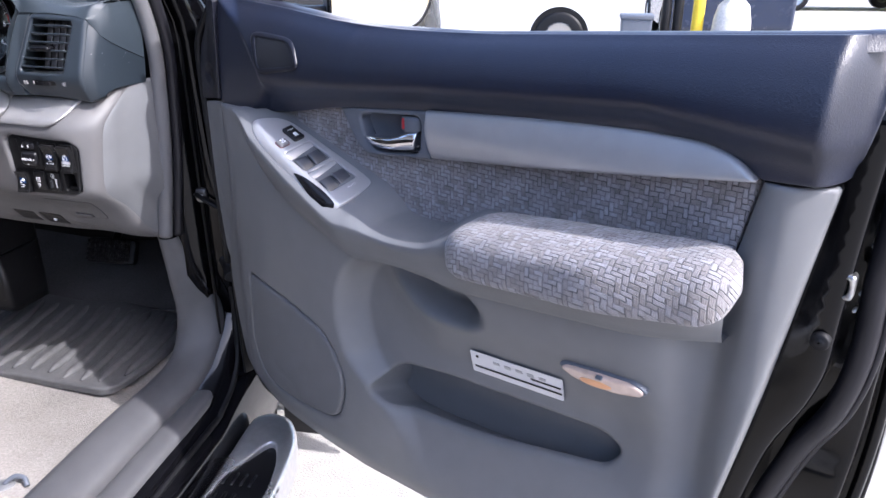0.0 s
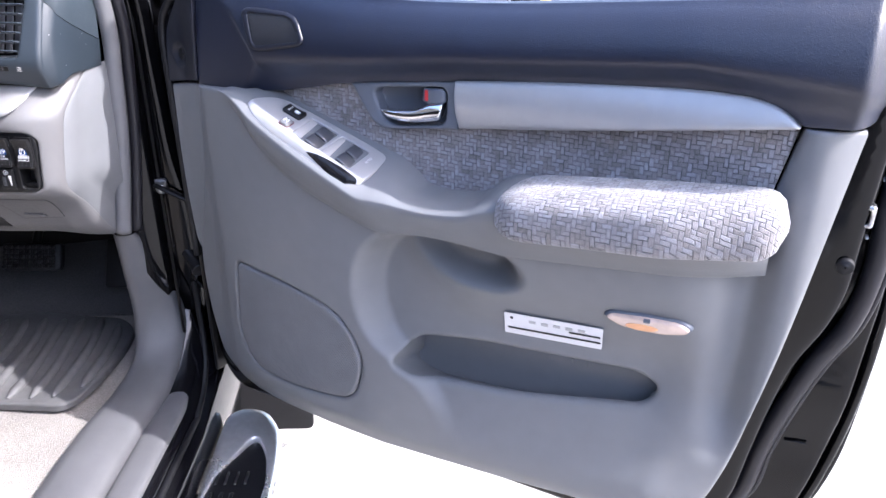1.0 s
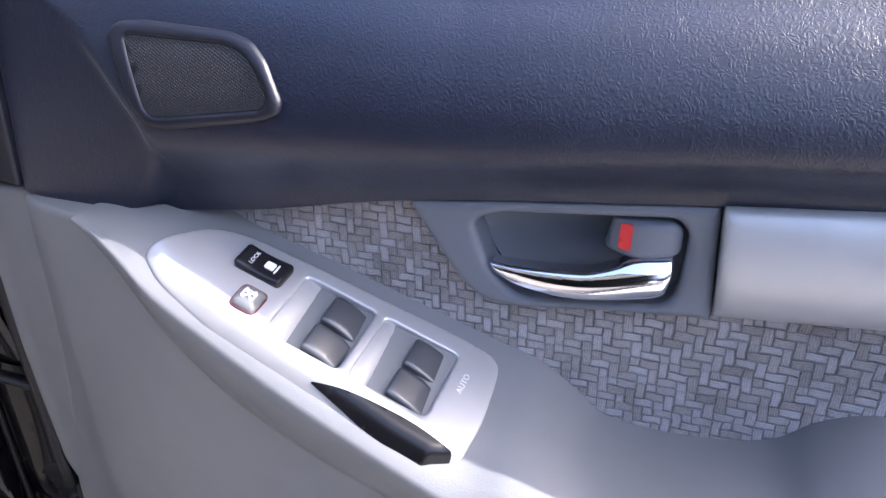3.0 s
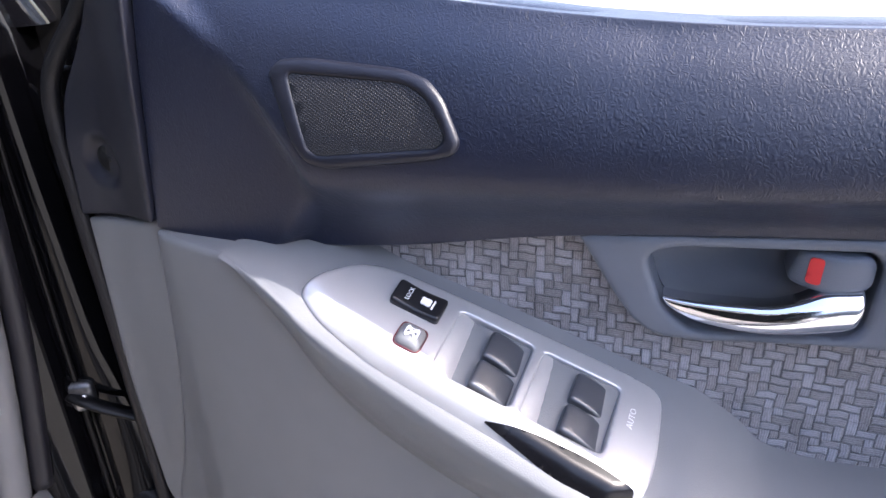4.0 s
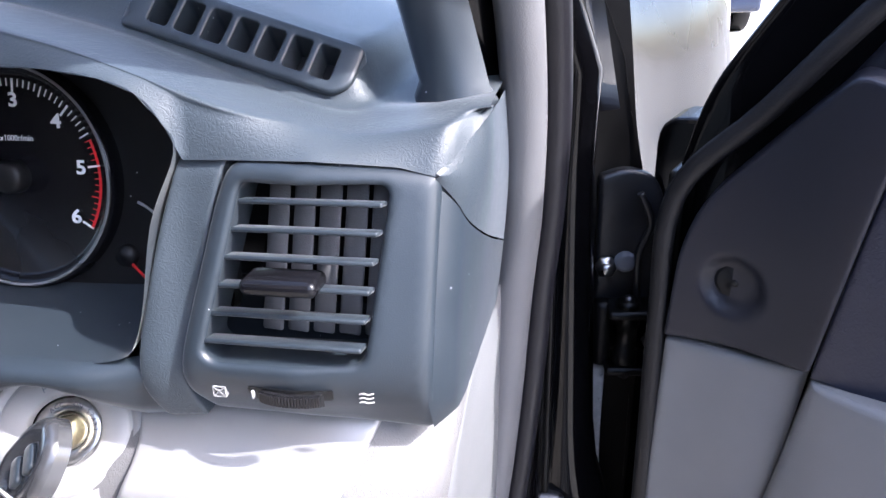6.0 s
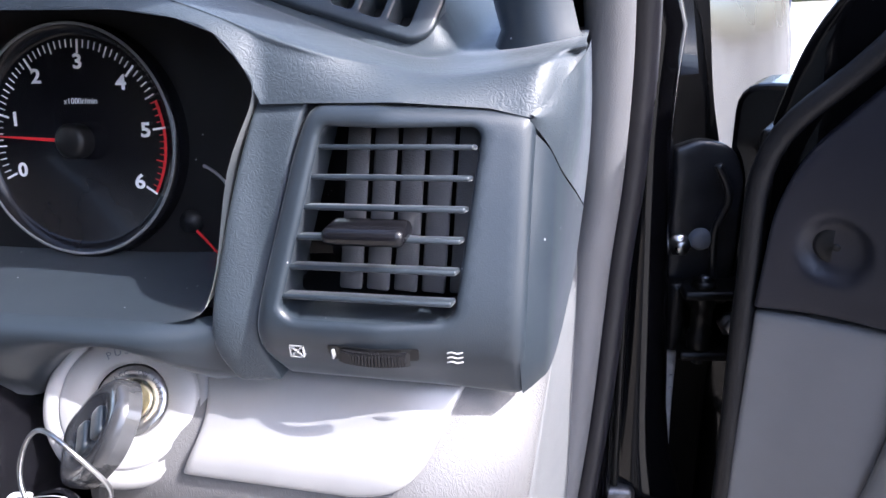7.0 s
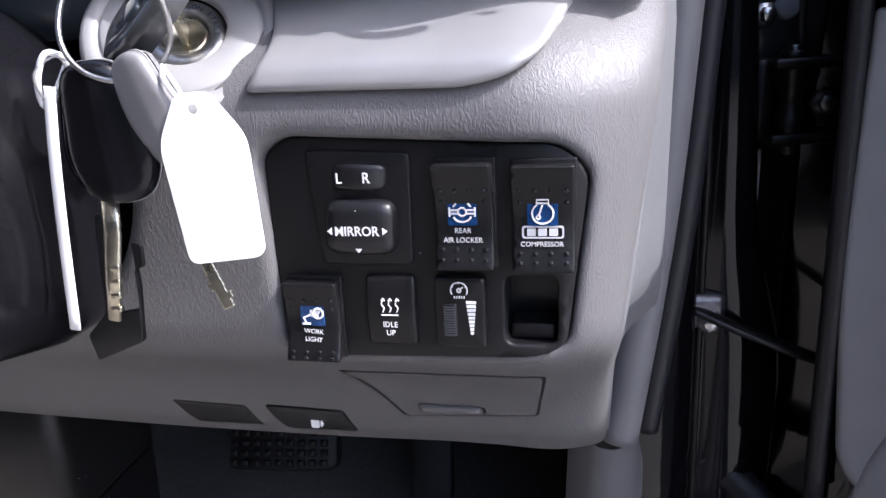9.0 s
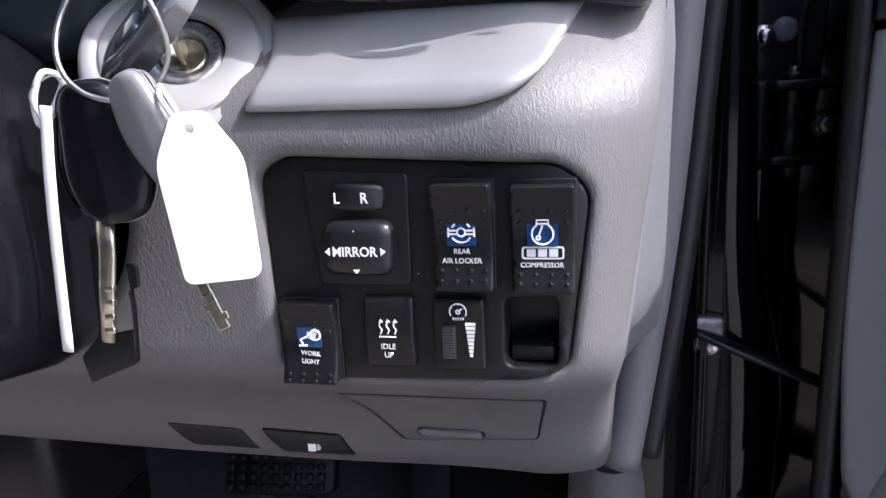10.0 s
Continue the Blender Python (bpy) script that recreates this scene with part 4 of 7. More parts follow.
for u, z in ((0.9755, 1.072), (0.9745, 1.024), (0.9725, 1.006)):
    part("screw_head", lathe([(0.0005, 0.002), (0.0012, 0.0018), (0.0019, 0.0), (0.0019, -0.008)], 16, at(u, z, -0.052)), WHITE_PAINT, door, "pale round screw head")
for u, z, l, a in ((0.966, 0.79, 0.030, 8), (0.955, 0.715, 0.026, 6), (0.945, 0.655, 0.03, 10)):
    part("press_step", block(-l / 2, -0.0015, 0, l / 2, 0.0015, 0.0025, 0.001), PAINT_IN, door, "", at(u, z, -0.066, a))
# belt moulding, mirror corner and front window frame
part("belt_seal", tube(spline([(0.14, 1.205, -0.05), (0.3, 1.185, -0.055), (0.55, 1.18, -0.055), (0.97, 1.195, -0.06)], 8), 0.009, 8), RUBBER, door, "black window belt seal")
SAIL = rpoly([(0.070, 1.255), (0.152, 1.244), (0.160, 1.30), (0.21, 1.42), (0.20, 1.44), (0.14, 1.36)], [0.004, 0.004, 0.02, 0.02, 0.01, 0.05])
part("sail_trim", sheet(SAIL, lambda u, z: -0.006 + 0.04 * (u - 0.08), 0.01, 0.006, 0.02), NAVY_FLAT, door, "dark mirror corner trim")
FRAME = rpoly([(-0.008, 1.05), (0.004, 1.10), (0.03, 1.19), (0.080, 1.235), (0.140, 1.31), (0.27, 1.47), (0.22, 1.49), (0.06, 1.335), (0.004, 1.245), (-0.010, 1.19)], 0.02)
part("window_frame", sheet(FRAME, lambda u, z: -0.014 - 0.2 * np.clip(0.02 - u, 0, 1), 0.008, 0.006, 0.08), PAINT_IN, door, "black front window frame")
part("frame_seal", tube(spline([(-0.006, 0.80, -0.004), (-0.006, 1.0, -0.002), (-0.006, 1.11, 0.0), (-0.002, 1.19, 0.0), (0.04, 1.242, 0.0), (0.09, 1.305, 0.0), (0.2, 1.43, 0.0)], 6), 0.006, 8), RUBBER, door)
part("leading_edge", block(-0.010, 0.56, -0.12, -0.002, 1.2, -0.008, 0.003, 3), DUSTY, door, "dusty black leading edge of the door")
# wing mirror: its glass looks back along the door
MM = Matrix(((0.277, 0, 0.961, 0.170), (0, 1, 0, 1.295), (-0.961, 0, 0.277, -0.135), (0, 0, 0, 1)))
GL = rpoly([(0.0, -0.085), (0.10, -0.092), (0.160, -0.085), (0.188, -0.045), (0.192, 0.09), (0.0, 0.09)], [0.02, 0.1, 0.05, 0.04, 0.04, 0.03])
part("mirror_arm", tube(spline([(0.12, 1.235, -0.06), (0.14, 1.225, -0.11), (0.15, 1.225, -0.16)], 4), 0.022, 12), BLACK, door, "black mirror arm")
shell_secs = []
for i in range(11):
    f = i / 10
    k = math.sqrt(max(1 - (f * 0.98) ** 2, 0.0))
    shell_secs.append([(0.095 + (p.x - 0.095) * (0.25 + 0.75 * k) * 1.04, p.y * (0.2 + 0.8 * k) * 1.05, 0.004 - 0.085 * f) for p in GL])
mirror = part("mirror_shell", loft(shell_secs, closed=True), SILVER, door, "silver wing mirror shell", MM)
part("mirror_rim", sheet([Vector((0.095 + (p.x - 0.095) * 1.045, p.y * 1.055)) for p in GL], 0.005, 0.02, 0.003, 0.006, holes=[GL], hole_edge=0.001, hole_skirt=0.006), BLACK, mirror, "black mirror rim")
MIRROR = mat("mirror glass", (0.9, 0.92, 0.93), 0.02, 1.0, vary=0.0)
part("mirror_glass", sheet(GL, 0.001, 0.05, 0, 0.0), MIRROR, mirror, "silvered mirror glass", pose(0, 0, 0, -1.3, 0, 0))

# ---- dashboard ----
DASH = upright(-0.843, 0.968, -7.0)
dash = thing("dashboard", DASH, "right-hand-drive dashboard, slate vinyl above grey grained plastic", "dashboard")


def low_height(u, z):
    w = curve_through(z, [0.82, 0.84, 0.87, 0.90, 0.93, 0.945, 0.96, 1.0, 1.06, 1.078, 1.09, 1.105, 1.14], [-0.16, -0.13, -0.092, -0.072, -0.046, -0.024, -0.003, 0.0, 0.004, 0.002, -0.012, -0.031, -0.06])
    w = w - 9.0 * np.clip(u - 0.06, 0, 1) ** 2
    return w


SWP = rpoly([(-0.0385, 1.050), (-0.027, 1.0575), (0.083, 1.0515), (0.0945, 1.040), (0.0855, 0.9675), (0.073, 0.9630), (-0.031, 0.9600), (-0.037, 0.968)],
            [0.006, 0.012, 0.010, 0.012, 0.010, 0.008, 0.006, 0.008])
LOW = rpoly([(-0.36, 0.86), (-0.172, 0.846), (-0.055, 0.848), (0.03, 0.858), (0.104, 0.838), (0.104, 0.93), (0.110, 0.985), (0.127, 1.105), (0.127, 1.125), (-0.03, 1.122), (-0.092, 1.10), (-0.103, 1.02), (-0.125, 0.985), (-0.25, 0.972), (-0.36, 0.975)],
            [0.0, 0.05, 0.05, 0.05, 0.012, 0.05, 0.1, 0.01, 0.0, 0.0, 0.02, 0.04, 0.03, 0.06, 0.0])
part("lower_panel", sheet(LOW, low_height, 0.005, 0.008, 0.03, holes=[SWP], hole_edge=0.005, hole_skirt=0.008), GREY_SKIN, dash, "grey grained lower dash panel")
part("column_recess", sheet(rect(-0.40, 0.94, -0.09, 1.15), -0.09, 0.1, 0, 0), BLACK, dash, "black recess round the column")
# side face of the dash end, turning away to the door pillar
END_W = [-0.045, -0.065, -0.09, -0.12, -0.16]
END_U = [0.124, 0.1305, 0.134, 0.136, 0.137]


def low_line(w):
    """Where the slate upper end meets the grey lower end."""
    return 1.113 + 0.4 * np.clip(-0.026 - w, 0, 0.035)


side_secs = []
for k in range(17):
    f = k / 16
    row = []
    zf = 0.846 + 0.262 * f
    u0 = float(np.interp(zf, [0.838, 0.93, 0.985, 1.105, 1.125], [0.1015, 0.1015, 0.1075, 0.123, 0.123]))
    w0 = float(low_height(np.array([u0]), np.array([zf]))[0]) - 0.010
    row += [(u0 - 0.002, zf, w0 + 0.001), (u0 + 0.004, zf, w0 - 0.004)]
    for uu, ww in zip(END_U[1:], END_W[1:]):
        ww2 = min(ww, w0 - 0.015 - 0.02 * (END_W.index(ww)))
        row.append((max(uu - 0.03 * (1 - f) * (1 if ww > -0.12 else 0.2), u0 + 0.006), 0.846 + (low_line(ww) - 0.842) * f, ww2))
    side_secs.append(row)
part("side_panel", loft(side_secs), GREY, dash, "plain grey dash end panel")
# fuse box cover under the switches, with a dark gap round it and a moulded pull
FUSE = rpoly([(-0.0225, 0.9405), (0.0735, 0.9430), (0.0665, 0.9000), (-0.006, 0.8925)], [0.003, 0.006, 0.003, 0.003])
GAP = rpoly([(-0.0255, 0.9418), (0.0755, 0.9442), (0.0675, 0.8990), (-0.0075, 0.8915)], [0.003, 0.006, 0.003, 0.003])
part("fuse_gap", sheet(GAP, lambda u, z: low_height(u, z) + 0.0005, 0.004, 0.0003, 0.004), BLACK, dash)
part("fuse_cover", sheet(FUSE, lambda u, z: low_height(u, z) + 0.0010, 0.004, 0.0006, 0.003), GREY_SKIN, dash, "grey fuse box cover")
part("fuse_pull", sheet(rect(0.0035, 0.8985, 0.0385, 0.9062, 0.0036), lambda u, z: low_height(u, z) + 0.0052, 0.003, 0.0038, 0.006), GREY_SKIN, dash, "moulded finger pull")
# black patch painting the shade at the right end of the pull
part("pull_shade", sheet(rect(0.0335, 0.8990, 0.0400, 0.9055, 0.003), lambda u, z: low_height(u, z) + 0.0016, 0.002, 0.0004, 0.003), BLACK, dash)
for x, nm in ((-0.129, "bonnet_release"), (-0.068, "fuel_release")):
    L = part(nm, sheet(rpoly([(x - 0.024, 0.895), (x + 0.024, 0.893), (x + 0.026, 0.870), (x - 0.020, 0.869)], 0.003), lambda u, z: low_height(u, z) + (0.002 if nm == "fuel_release" else 0.001), 0.006, 0.002, 0.006), BLACK, dash, "black release lever under the dash")
    if nm == "fuel_release":
        part("pump_symbol", joined([solid(rect(x + 0.001, 0.8775, x + 0.006, 0.8835, 0.001), -0.087, -0.0818), solid(rect(x + 0.007, 0.8785, x + 0.008, 0.8825), -0.087, -0.0818)]), WHITE_INK, L)

# silver coin tray
TRAY = rpoly([(-0.040, 1.113), (-0.034, 1.098), (-0.034, 1.087), (-0.039, 1.075), (0.050, 1.0735), (0.066, 1.0775), (0.0775, 1.086), (0.092, 1.112)], [0.001, 0.02, 0.02, 0.003, 0.02, 0.02, 0.02, 0.001])
part("coin_tray", sheet(TRAY, lambda u, z: low_height(u, z) + 0.005 + 0.003 * np.exp(-((z - 1.084) / 0.006) ** 2) , 0.003, 0.003, 0.01), TRAY_GREY, dash, "satin silver coin tray lid")

# vent unit
BEZ = rpoly([(0.029, 1.2395), (0.066, 1.2385), (0.103, 1.2350), (0.1215, 1.2320), (0.1213, 1.210), (0.1208, 1.178), (0.1195, 1.129), (0.119, 1.108), (0.063, 1.1155), (0.009, 1.1165), (0.004, 1.142), (0.008, 1.164), (0.0225, 1.223)],
            [0.012, 0.03, 0.03, 0.004, 0.01, 0.03, 0.03, 0.008, 0.02, 0.003, 0.01, 0.03, 0.02])
VENT = rpoly([(0.0365, 1.2310), (0.0975, 1.2285), (0.1000, 1.2250), (0.0915, 1.158), (0.088, 1.1545), (0.023, 1.1545), (0.0175, 1.159), (0.034, 1.228)], [0.004, 0.006, 0.004, 0.006, 0.003, 0.006, 0.004, 0.004])


def bez_height(u, z):
    w = curve_through(z, [1.09, 1.115, 1.135, 1.147, 1.155, 1.24], [-0.042, -0.026, -0.009, -0.003, -0.005, -0.036])
    return w - 0.25 * np.clip(u - 0.06, 0, 1) * ease(z, 1.09, 1.16)


vent = part("vent_bezel", sheet(BEZ, bez_height, 0.004, 0.0055, 0.03, holes=[VENT], hole_edge=0.003, hole_skirt=0.022), DASH_FLAT, dash, "slate plastic air vent housing")
part("vent_back", sheet([Vector((0.06 + (p.x - 0.06) * 1.05, 1.19 + (p.y - 1.19) * 1.05)) for p in VENT], -0.075, 0.02, 0, 0), BLACK, vent)
for i in range(6):
    z = 1.2225 - 0.0117 * i
    x0 = 0.0332 - 0.0033 * i
    x1 = 0.0975 - 0.0014 * i
    w = -0.034 + 0.0047 * i
    part("slat", block(x0 - 0.001, -0.0012, -0.010, x1 + 0.001, 0.0011, 0, 0.0009, 2), DASH_FLAT, vent, "thin horizontal vent slat", pose(0, z, w, -14, 0, 0))
for i in range(5):
    x = 0.040 + 0.0128 * i
    m = pose(x, 1.192, -0.044, -19, -8, 0)
    part("vane", block(-0.0056, -0.036, -0.006, 0.0056, 0.038, -0.004, 0.0009, 1), GREY_TRIM, vent, "upright vent vane", m)
part("vent_tab", block(0.0375, 1.1862, -0.030, 0.0730, 1.1940, -0.012, 0.0036, 3), KEY_BLACK, vent, "black vent adjuster tab")
# thumbwheel and its marks
WHEEL = rpoly([(0.0380, 1.1445), (0.0770, 1.1430), (0.0762, 1.1365), (0.0385, 1.1365)], 0.0015)
part("wheel_slot", sheet(WHEEL, lambda u, z: bez_height(u, z) + 0.0006, 0.004, 0, 0.001), BLACK, vent)
knurl = []
for j in range(22):
    a = -0.9 + 1.8 * j / 21
    knurl.append(block(0.0585 + 0.0172 * math.sin(a) - 0.0005, 1.1380, -0.0090 + 0.006 * math.cos(a) - 0.002, 0.0585 + 0.0172 * math.sin(a) + 0.0005, 1.1430, -0.0090 + 0.006 * math.cos(a) + 0.0014, 0))
part("thumbwheel", loft([[(0.0585 + 0.0175 * math.sin(a), 1.1375, -0.0085 + 0.006 * math.cos(a)), (0.0585 + 0.0175 * math.sin(a), 1.1435, -0.0085 + 0.006 * math.cos(a))] for a in np.linspace(-1.1, 1.1, 24)]), BLACK, vent, "ribbed black thumbwheel")
part("rib_band", joined(knurl), BLACK_GLOSS, vent)
part("wheel_tip", block(0.0400, 1.1385, -0.0075, 0.0412, 1.1428, -0.0048, 0.0003, 1), MARK, vent, "pale thumbwheel tip")
box_bars = [solid(rect(*q), -0.0095, -0.0061) for q in ((0.0206, 1.1374, 0.0210, 1.1430), (0.0265, 1.1374, 0.0269, 1.1430), (0.0206, 1.1374, 0.0269, 1.1378), (0.0206, 1.1426, 0.0269, 1.1430))]
for s in (40, -40):
    k = solid(rect(-0.0040, -0.0003, 0.0040, 0.0003), -0.0095, -0.0061)
    k.transform(at(0.02375, 1.1402, 0, s))
    box_bars.append(k)
part("closed_mark", joined(box_bars), MARK, vent)
wave = []
for j in range(3):
    wave.append(tube(spline([(0.0885, 1.1368 + 0.0022 * j, -0.0115), (0.0905, 1.1374 + 0.0022 * j, -0.0115), (0.0925, 1.1366 + 0.0022 * j, -0.012), (0.0950, 1.1370 + 0.0022 * j, -0.0125)], 3), 0.00038, 5))
part("open_mark", joined(wave), MARK, vent)

# vinyl strip between the vent and the instruments
def top_height(u, z):
    low = curve_through(z, [1.10, 1.117, 1.14, 1.235, 1.30], [-0.022, -0.017, -0.008, -0.036, -0.050])
    return low + 0.004 * (1 - ease(u, -0.01, 0.01)) - 0.001 - 0.005 * ease(z, 1.2335, 1.246)


STRIP_D = rpoly([(-0.0105, 1.1185), (0.0085, 1.1170), (0.0035, 1.142), (0.0075, 1.164), (0.022, 1.224), (0.0285, 1.244), (0.0065, 1.246), (-0.003, 1.215), (-0.0150, 1.162), (-0.0170, 1.138)],
                [0.003, 0.002, 0.01, 0.03, 0.02, 0.002, 0.002, 0.03, 0.03, 0.01])
part("vinyl_strip", sheet(STRIP_D, top_height, 0.004, 0.0018, 0.03), DASH_NAVY, dash, "slate grained vinyl strip")
# dash top: front edge, crest and deck, one skin from the door side across the car
FU = [-0.9, -0.36, -0.05, -0.023, -0.008, -0.002, 0.004, 0.007, 0.0285, 0.066, 0.103, 0.1215, 0.1399]
FZ = [1.290, 1.290, 1.280, 1.2755, 1.2695, 1.263, 1.254, 1.2400, 1.2400, 1.2398, 1.2355, 1.2305, 1.2520]
FW = [-0.035, -0.035, -0.035, -0.035, -0.035, -0.035, -0.0345, -0.0365, -0.0375, -0.0385, -0.0470, -0.0490, -0.0820]
CU = [-0.9, -0.36, -0.2, -0.1, -0.043, -0.015, 0.013, 0.041, 0.07, 0.085, 0.10, 0.1399]
CZ = [1.312, 1.312, 1.312, 1.303, 1.288, 1.278, 1.267, 1.2565, 1.2490, 1.2478, 1.2480, 1.2540]
top_secs = []
for u in np.concatenate([np.linspace(-0.9, -0.1, 9), np.linspace(-0.08, 0.0, 11), np.linspace(0.004, 0.1399, 35)]):
    zf, wf = float(np.interp(u, FU, FZ)), float(np.interp(u, FU, FW))
    c = float(curve_through(np.array([u]), CU, CZ)[0])
    cw = min(-0.046 - 0.018 * float(ease(u, 0.02, 0.075)), wf - 0.009)
    rise = 0.024 * float(1 - ease(u, 0.066, 0.082))
    top_secs.append(spline([(u, zf, wf), (u, zf + (c - zf) * 0.45, wf + (cw - wf) * 0.28), (u, zf + (c - zf) * 0.85, wf + (cw - wf) * 0.66), (u, c, cw), (u, c + 0.002, -0.078), (u, c + 0.004, -0.091), (u, c + 0.004 + rise, -0.112),
                            (u, c + 0.006 + rise, -0.19), (u, c + 0.014 + rise, -0.35), (u, c + 0.02 + rise, -0.63)], 4))
# dash end: vinyl corner above a crease, smooth slate cap below it
crease = [(0.1190, 1.2305, -0.0480), (0.1265, 1.218, -0.0560), (0.1315, 1.205, -0.0640), (0.1365, 1.188, -0.090), (0.139, 1.165, -0.14)]
brow = [(0.1195, 1.2325, -0.0485), (0.1280, 1.2392, -0.0610), (0.1345, 1.2462, -0.0722), (0.1402, 1.2528, -0.0835), (0.141, 1.2535, -0.14)]
feet = [(0.1185, 1.112, -0.0335), (0.1240, 1.115, -0.0400), (0.1285, 1.118, -0.0480), (0.1325, 1.127, -0.075), (0.135, 1.127, -0.14)]
part("pad_corner", loft([spline([Vector(a).lerp(Vector(b), f) + Vector((0.002 * math.sin(math.pi * f), 0, 0)) for a, b in zip(crease, brow)], 4) for f in np.linspace(0, 1, 7)]), DASH_NAVY, dash, "slate vinyl corner of the dash top")
cap_rows = []
for f in np.linspace(0, 1, 13):
    row = []
    for k, (a, b) in enumerate(zip(feet, crease)):
        q = Vector(a).lerp(Vector(b), f)
        if k < 3:
            q.z += (0.014, 0.013, 0.010)[k] * math.sin(math.pi * f ** 0.75) ** 0.8
        if k == 0:
            q = Vector((0.1172, q.y, float(bez_height(np.array([0.1172]), np.array([q.y]))[0]) - 0.0012))
        row.append(q - Vector((0, 0.0012, 0)))
    cap_rows.append(spline(row, 4))
part("end_cap", loft(cap_rows), DASH_FLAT, dash, "slate dash end cap")
# windscreen pillar trim standing on the dash end
trim_secs = []
for z in (1.245, 1.252, 1.26, 1.30, 1.36, 1.44, 1.54, 1.66):
    l = 0.25 * max(0, z - 1.256)
    b = -0.35 * max(0, z - 1.3)
    k = 0.004 if z < 1.255 else 0.0
    trim_secs.append([(0.137 - l + k, z, -0.105 - b), (0.128 - l, z, -0.098 - b + k), (0.113 - l, z, -0.097 - b + k), (0.104 - l - k, z, -0.104 - b + k), (0.099 - l - k, z, -0.118 - b), (0.098 - l - k, z, -0.20 - b)])
part("pillar_trim", loft(trim_secs), DASH_FLAT, dash, "dark windscreen pillar trim")
# side window demister
DM = Matrix(((0.95, 0.243, 0.192, 0.0165), (-0.31, 0.746, 0.588, 1.2835), (0.0, -0.619, 0.784, -0.098), (0, 0, 0, 1)))
GRIL = [rect(-0.050 + 0.0143 * i, -0.0075, -0.0395 + 0.0143 * i, 0.0100, 0.002) for i in range(7)]
deck_skin = loft(top_secs)
bm = bmesh.new()
bm.from_mesh(deck_skin)
to_vent = DM.inverted()
buried = [f for f in bm.faces if abs((q := to_vent @ f.calc_center_median()).x + 0.002) < 0.052 and abs(q.y - 0.001) < 0.0125 and abs(q.z) < 0.03]
bmesh.ops.delete(bm, geom=buried, context="FACES")
bm.to_mesh(deck_skin)
bm.free()
part("dash_top", deck_skin, DASH_NAVY, dash, "slate grained vinyl dash top")
dm = part("demister_vent", sheet(rpoly([(-0.062, -0.0135), (0.050, -0.0135), (0.0575, -0.006), (0.0575, 0.0155), (-0.062, 0.0155)], [0.003, 0.008, 0.008, 0.004, 0.003]), 0.002, 0.008, 0.002, 0.03, holes=GRIL, hole_edge=0.001, hole_skirt=0.022), DASH_FLAT, dash, "slate side window demister grille", DM)
part("demister_back", sheet(rect(-0.056, -0.010, 0.054, 0.012, 0.002), -0.020, 0.05, 0, 0), BLACK, dm)

# instrument cluster
CL = pose(-0.1345, 1.2105, -0.095, -12, 0, 0)
cl = part("instrument_panel", sheet(rect(-0.20, -0.075, 0.128, 0.09, 0.01), -0.004, 0.02, 0, 0.01), BLACK, dash, "black instrument cluster with a rev counter", CL)
walls = []
for u, z, w in spline([(-0.34, 1.290, -0.035), (-0.1, 1.2825, -0.035), (-0.05, 1.280, -0.035), (-0.023, 1.2755, -0.035), (-0.008, 1.2695, -0.035), (0.002, 1.258, -0.0345), (0.0065, 1.244, -0.033), (-0.003, 1.215, -0.02), (-0.015, 1.165, -0.012), (-0.032, 1.150, -0.008), (-0.10, 1.146, -0.006), (-0.2, 1.146, -0.006), (-0.33, 1.148, -0.006)], 5):
    walls.append([(u, z, w), (u - 0.003, z + 0.002, w - 0.02), (u - 0.006, z + 0.003, -0.085), (u - 0.007, z + 0.003, -0.12)])
part("cluster_surround", loft(walls), DASH_FLAT, dash, "slate plastic cluster surround")
lip_rows = []
for u in np.linspace(-0.34, -0.006, 42):
    d = 0.011 * float(ease(u, -0.05, -0.012)) ** 1.3
    # its foot arches over the ignition lock
    foot_z = max(1.1175 if u > -0.066 else 1.100, 1.1405 - 13 * (u + 0.066) ** 2)
    lip_rows.append([(u, 1.149, -0.008 - d), (u, 1.1475, -d), (u, max(1.1425, foot_z + 0.003), 0.003 - d)] + [(u, 1.1425 + (foot_z - 1.1425) * f if foot_z < 1.1395 else foot_z + 0.002 * (1 - f), 0.003 - d - 0.015 * f * (1.1425 - foot_z) / 0.0425) for f in (0.35, 0.7, 1.0)] + [(u, foot_z + 0.002, -0.05)])
part("cluster_lip", loft(lip_rows), DASH_FLAT, dash)
part("rev_counter", lathe([(0.0001, 0.0), (0.056, 0.0), (0.0585, 0.002), (0.0615, 0.006), (0.0635, 0.006), (0.0648, 0.002), (0.065, -0.004)], 64), KEY_BLACK, cl, "black rev counter with white figures")
part("dial_ring", lathe([(0.0612, 0.0055), (0.0620, 0.0068), (0.0630, 0.0066), (0.0640, 0.003)], 64), GREY, cl, "thin grey dial ring")


def angle_of(v):
    return radians(203 - 39.1 * v)


for i in range(61):
    v = i / 10
    a, major, half = angle_of(v), i % 10 == 0, i % 5 == 0
    l, wd = (0.0075, 0.0011) if major else ((0.006, 0.0007) if half else (0.0042, 0.0005))
    k = solid(rect(0.0545 - l, -wd / 2, 0.0545, wd / 2), 0.0003, 0.0008)
    k.transform(pose(0, 0, 0, 0, 0, math.degrees(a)))
    part("tick_mark", k, RED if 46 <= i < 60 and not major else WHITE_INK, cl)
red_arc = sheet([Vector((r * math.cos(angle_of(v)), r * math.sin(angle_of(v)))) for r, vs in ((0.0545, np.linspace(4.6, 6, 14)), (0.0528, np.linspace(6, 4.6, 14))) for v in vs], 0.0006, 0.01, 0, 0)
part("red_zone", red_arc, RED, cl)
figures = []
